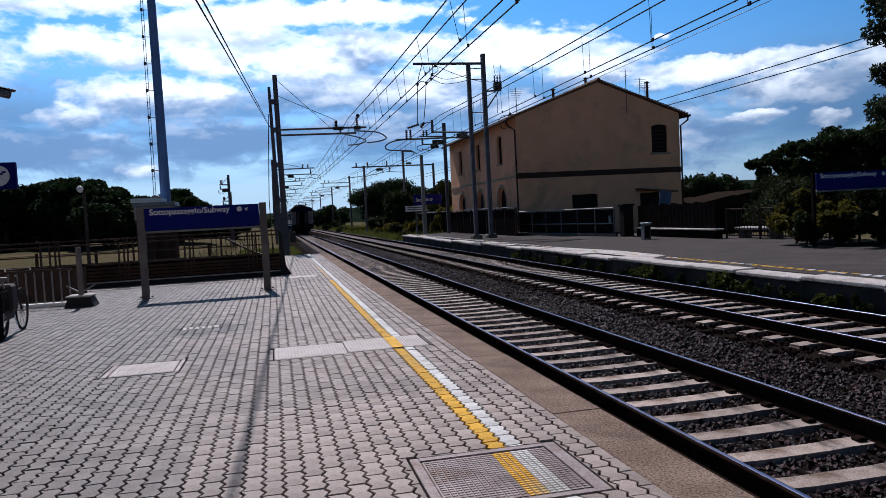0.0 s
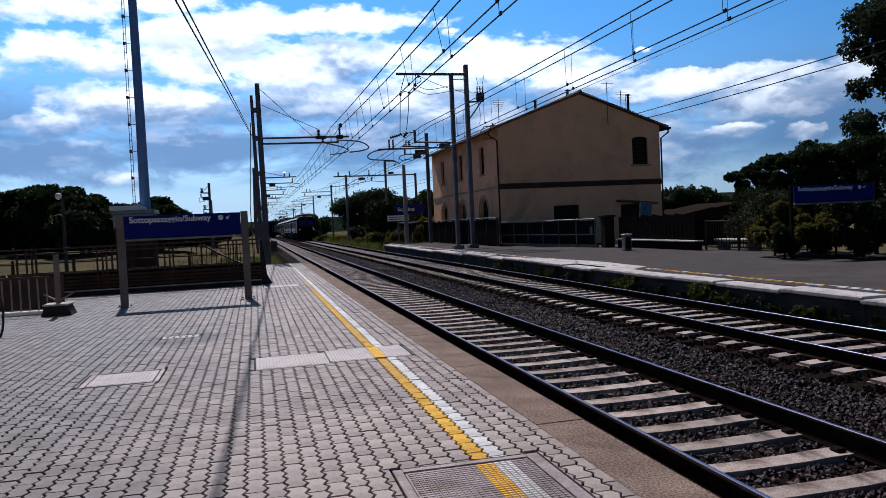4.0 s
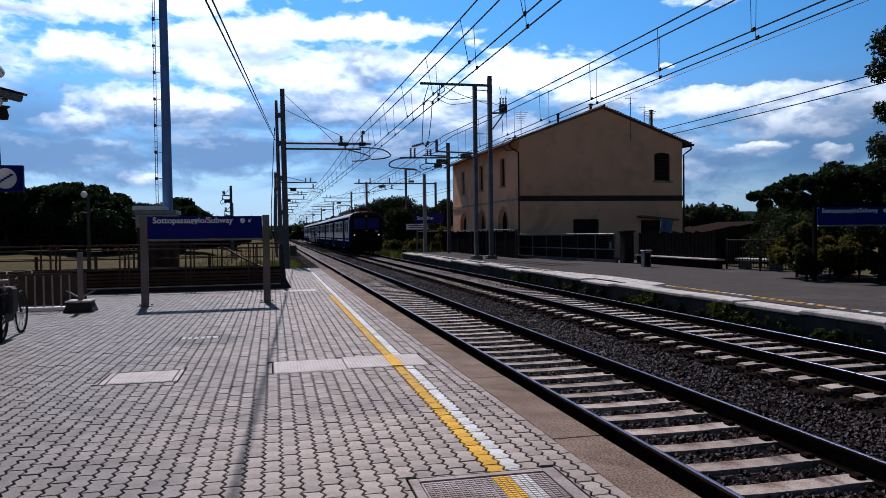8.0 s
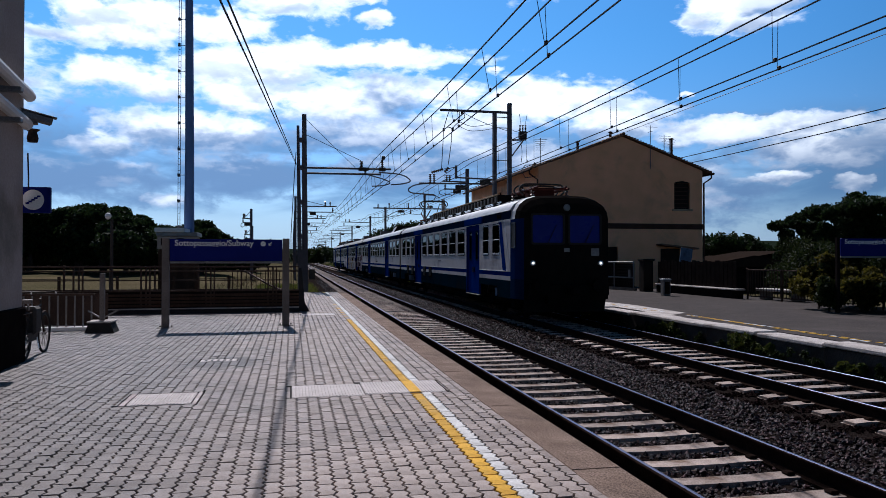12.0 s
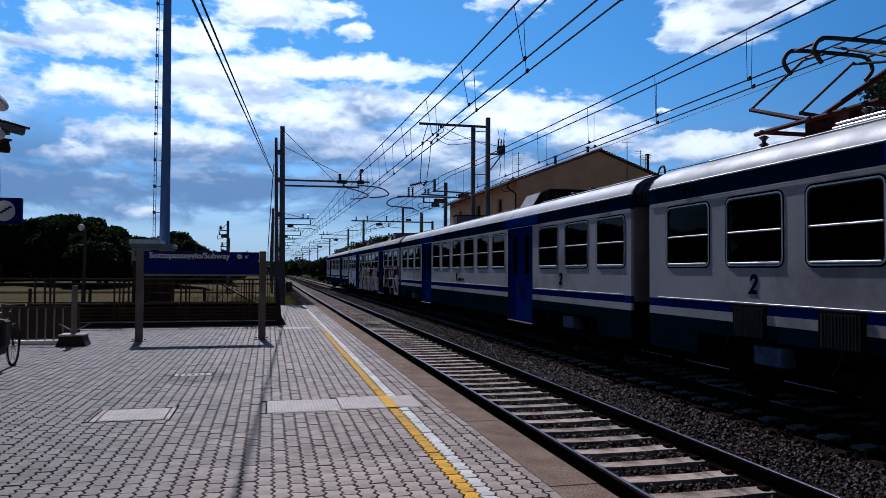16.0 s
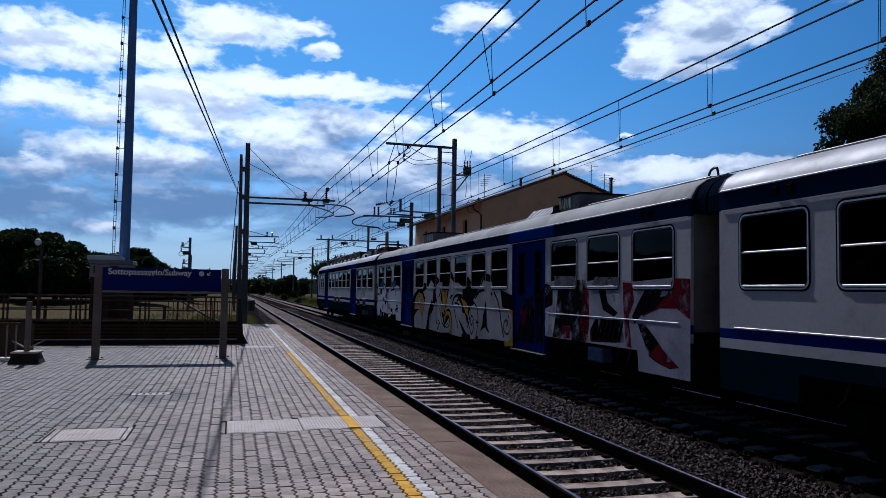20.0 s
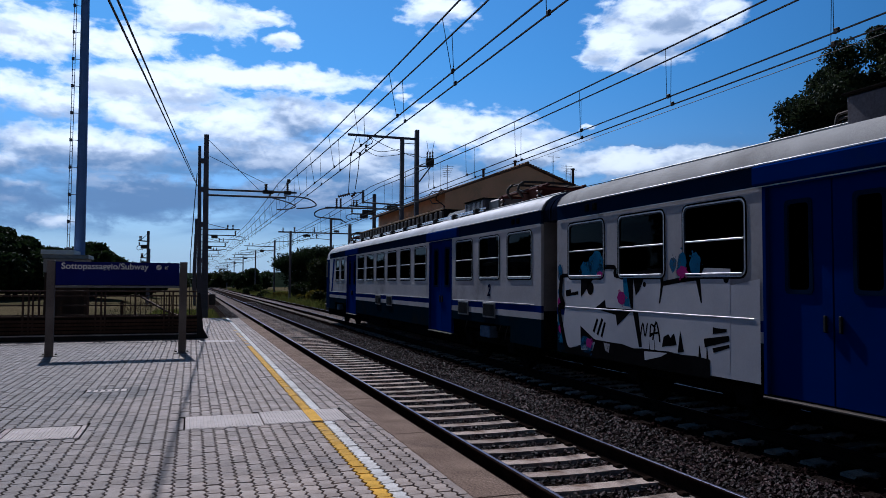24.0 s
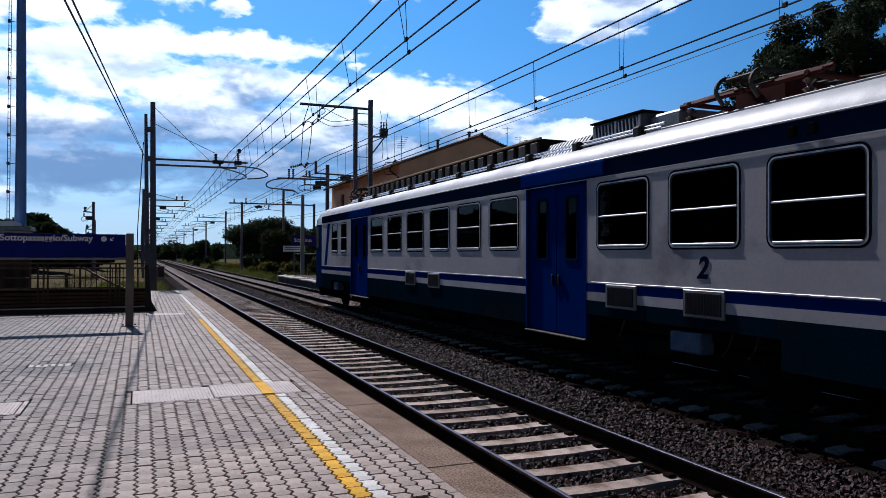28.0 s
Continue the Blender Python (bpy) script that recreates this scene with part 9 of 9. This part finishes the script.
# ---- covers, slabs and pavers of the near platform ----
def build_covers():
    c = thing("manhole_cover", "square steel manhole cover crossed by the painted lines", "cover", pose(1.06, 3.40, 0))
    for a in ((-0.40, -0.36, -0.35, 0.38), (0.33, -0.36, 0.40, 0.38), (-0.35, 0.33, 0.33, 0.38), (-0.35, -0.36, 0.33, -0.32)):
        part("rim", Geo().cbox(a[0], a[1], -0.05, a[2], a[3], 0.002, 0.003), "plate", c, "worn steel rim")
    part("lid", Geo().cbox(-0.345, -0.315, -0.05, 0.325, 0.325, -0.004, 0.003), "plate", c)
    for kind in ("plate", "paver_yellow", "paver_white"):
        g = Geo()
        for i in range(20):
            for j in range(22):
                x, y = -0.32 + 0.033 * i, -0.29 + 0.028 * j
                k = "paver_yellow" if 0.03 < x < 0.14 else "paver_white" if 0.14 < x < 0.24 else "plate"
                if k == kind:
                    g.box(x - 0.013, y - 0.009, -0.0042, x + 0.013, y + 0.009, 0.001)
        tagged(part("tread_studs", g, kind, c), kind="stuff")
    # pale ribbed slabs across the platform
    for x0, x1, y0, y1, sk in ((-0.02, 0.66, 7.0, 7.66, 0), (0.67, 1.46, 7.06, 7.74, 0)):
        s = thing("ribbed_slab", "pale concrete slab with fine ribs laid between the pavers", "slab", group="ribbed slabs")
        part("slab", Geo().cbox(x0, y0, -0.05, x1, y1, 0.002, 0.004), "slab", s)
        g = Geo()
        n = int((x1 - x0) / 0.03)
        for k in range(n):
            x = x0 + (x1 - x0) * (k + 0.5) / n
            g.cbox(x - 0.009, y0 + 0.02, 0.0, x + 0.009, y1 - 0.02, 0.006, 0.002)
        tagged(part("ribs", g, "slab", s), kind="stuff")
        if x0 > 0.5:
            part("painted_band", Geo().box(1.095, y0 + 0.01, 0.006, 1.205, y1 - 0.01, 0.0085), "paver_yellow", s, "worn yellow paint")
    for x0, x1, y0, y1 in ((0.18, 0.95, 17.0, 17.5),):
        s = thing("ribbed_slab", "pale concrete slab with fine ribs laid between the pavers", "slab", group="ribbed slabs")
        part("slab", Geo().cbox(x0, y0, -0.05, x1, y1, 0.003, 0.004), "slab", s)
    p = thing("inspection_plate", "pale ribbed inspection plate in a dark steel frame", "cover")
    part("plate", Geo().cbox(-1.44, 6.90, -0.05, -0.90, 7.46, 0.002, 0.004), "slab", p)
    for a in ((-1.50, 6.88, -1.45, 7.48), (-0.89, 6.88, -0.85, 7.48)):
        part("rim", Geo().cbox(a[0], a[1], -0.05, a[2], a[3], 0.003, 0.003), "plate", p)
    g = Geo()
    for k in range(18):
        x = -1.43 + 0.03 * k
        g.cbox(x - 0.008, 6.92, 0.0, x + 0.008, 7.44, 0.006, 0.002)
    tagged(part("ribs", g, "slab", p), kind="stuff")
    d = thing("drain_grate", "small slotted drain grate in the pavers", "drain", pose(-0.92, 9.75, 0))
    part("plate", Geo().cbox(-0.22, -0.10, -0.05, 0.22, 0.10, 0.002, 0.004), "slab", d)
    for k in range(5):
        part("slot", Geo().cbox(-0.17 + 0.075 * k, -0.06, 0.0015, -0.14 + 0.075 * k, 0.06, 0.004, 0.0008), "black", d, "dark slot")


build_covers()
PITCH, LONG, GAP = 0.098, 0.194, 0.0105
HOLES = [(0.652, 1.468, 3.03, 3.79), (-0.03, 0.665, 6.99, 7.67), (0.665, 1.47, 7.05, 7.75), (0.17, 0.96, 16.98, 17.52), (-1.51, -0.84, 6.87, 7.49), (-1.15, -0.69, 9.64, 9.86)]


def paver_rings():
    zz = [-0.0115, 0.0115, -0.0115, 0.0115, -0.0115]
    ys = [0, LONG / 4, LONG / 2, LONG * 3 / 4, LONG]
    def ring(inset, z):
        lo, hi = inset * 0.8, LONG - inset * 0.8
        y = [min(max(v, lo), hi) for v in ys]
        right = [(PITCH / 2 - inset + zz[i], y[i] - LONG / 2, z) for i in range(5)]
        left = [(-PITCH / 2 + inset + zz[i], y[i] - LONG / 2, z) for i in (4, 3, 2, 1, 0)]
        return right + left
    return ring(GAP / 2, -0.016), ring(GAP / 2, -0.004), ring(GAP / 2 + 0.003, 0.0)


def build_pavers():
    rings = paver_rings()
    base = np.array([p for r in rings for p in r])
    faces = [(k, (k + 1) % 10, 10 + (k + 1) % 10, 10 + k) for k in range(10)] + [(10 + k, 10 + (k + 1) % 10, 20 + (k + 1) % 10, 20 + k) for k in range(10)] + [tuple(range(20, 30))]
    r2 = np.random.default_rng(3)
    near_meshes = {}
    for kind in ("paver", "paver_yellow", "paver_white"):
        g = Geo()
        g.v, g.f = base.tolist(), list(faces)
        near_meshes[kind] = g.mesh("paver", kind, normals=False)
    stuff = {"paver": ([], []), "paver_yellow": ([], []), "paver_white": ([], [])}
    cols = int((1.688 + 7.2) / PITCH)
    for c in range(cols):
        x = 1.688 - PITCH * (c + 0.5)
        kind0 = {5: "paver_yellow", 4: "paver_white"}.get(c, "paver")
        for k in range(-46, 142):
            y = 1.0 + LONG * k + (LONG / 2 if c % 2 else 0)
            if y > 28.25 or (x < -3.3 and y < 10.2):
                continue
            # pavers at a cover or slab are cut along its edge
            cut = None
            for a, b, lo, hi in HOLES:
                if a < x + 0.053 and x - 0.053 < b and lo < y + 0.1 and y - 0.1 < hi:
                    room = {"a": (x - a) / 0.049, "b": (b - x) / 0.049, "lo": (y - lo) / 0.097, "hi": (hi - y) / 0.097}
                    side = min(room, key=room.get)
                    cut = (side, {"a": a, "b": b, "lo": lo, "hi": hi}[side], room[side])
            if c == 0:
                cut = ("a", 1.657, 0.4)      # the outermost row is cut along the kerb
            if cut and cut[2] > 0.8:
                continue
            kind = kind0
            if kind == "paver_yellow" and y > 13.5 and r2.random() < min(0.85, (y - 13.5) / 6):
                kind = "paver"
            tilt, drop, turn = r2.normal(0, 0.003, 2), r2.normal(0, 0.0012), r2.normal(0, 0.006)
            if cut is None and -0.45 < x < 1.66 and 2.5 < y < 5.1:
                part("paver", near_meshes[kind], "", near_platform, at=pose(x, y, drop, math.degrees(tilt[0]), math.degrees(tilt[1]), math.degrees(turn)))
                continue
            v = base.copy()
            v[:, 2] += drop + v[:, 0] * tilt[0] + v[:, 1] * tilt[1]
            v[:, 0] += x - base[:, 1] * turn
            v[:, 1] += y + base[:, 0] * turn
            if cut:
                axis = 0 if cut[0] in "ab" else 1
                v[:, axis] = np.minimum(v[:, axis], cut[1] - 0.004) if cut[0] in ("a", "lo") else np.maximum(v[:, axis], cut[1] + 0.004)
            vs, fs = stuff[kind]
            off = 30 * len(vs)
            vs.append(v)
            fs.extend([tuple(i + off for i in face) for face in faces])
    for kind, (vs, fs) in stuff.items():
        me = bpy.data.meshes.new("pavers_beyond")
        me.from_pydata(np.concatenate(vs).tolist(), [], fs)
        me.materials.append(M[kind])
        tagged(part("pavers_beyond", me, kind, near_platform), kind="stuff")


build_pavers()


# ---- the departing train on the near track ----
leaving = [copy_thing(cars[1], pose(TRACKS[0], 100 + CAR * k, RAIL_Z)) for k in range(4)]
for car in leaving:
    tagged(car, "dark trailer coach of a departing train on the near track", "railway coach", "coaches of the departing train")


def motions():
    for k, car in enumerate(cars):
        walk(car, [(t, pose(TRACKS[1], y + CAR * k, RAIL_Z)) for t, y in NOSE])
    for k, car in enumerate(leaving):
        walk(car, [(t, pose(TRACKS[0], 100 + CAR * k + 19.5 * t, RAIL_Z)) for t in (0.0, 14.0, 28.0)])


motions()
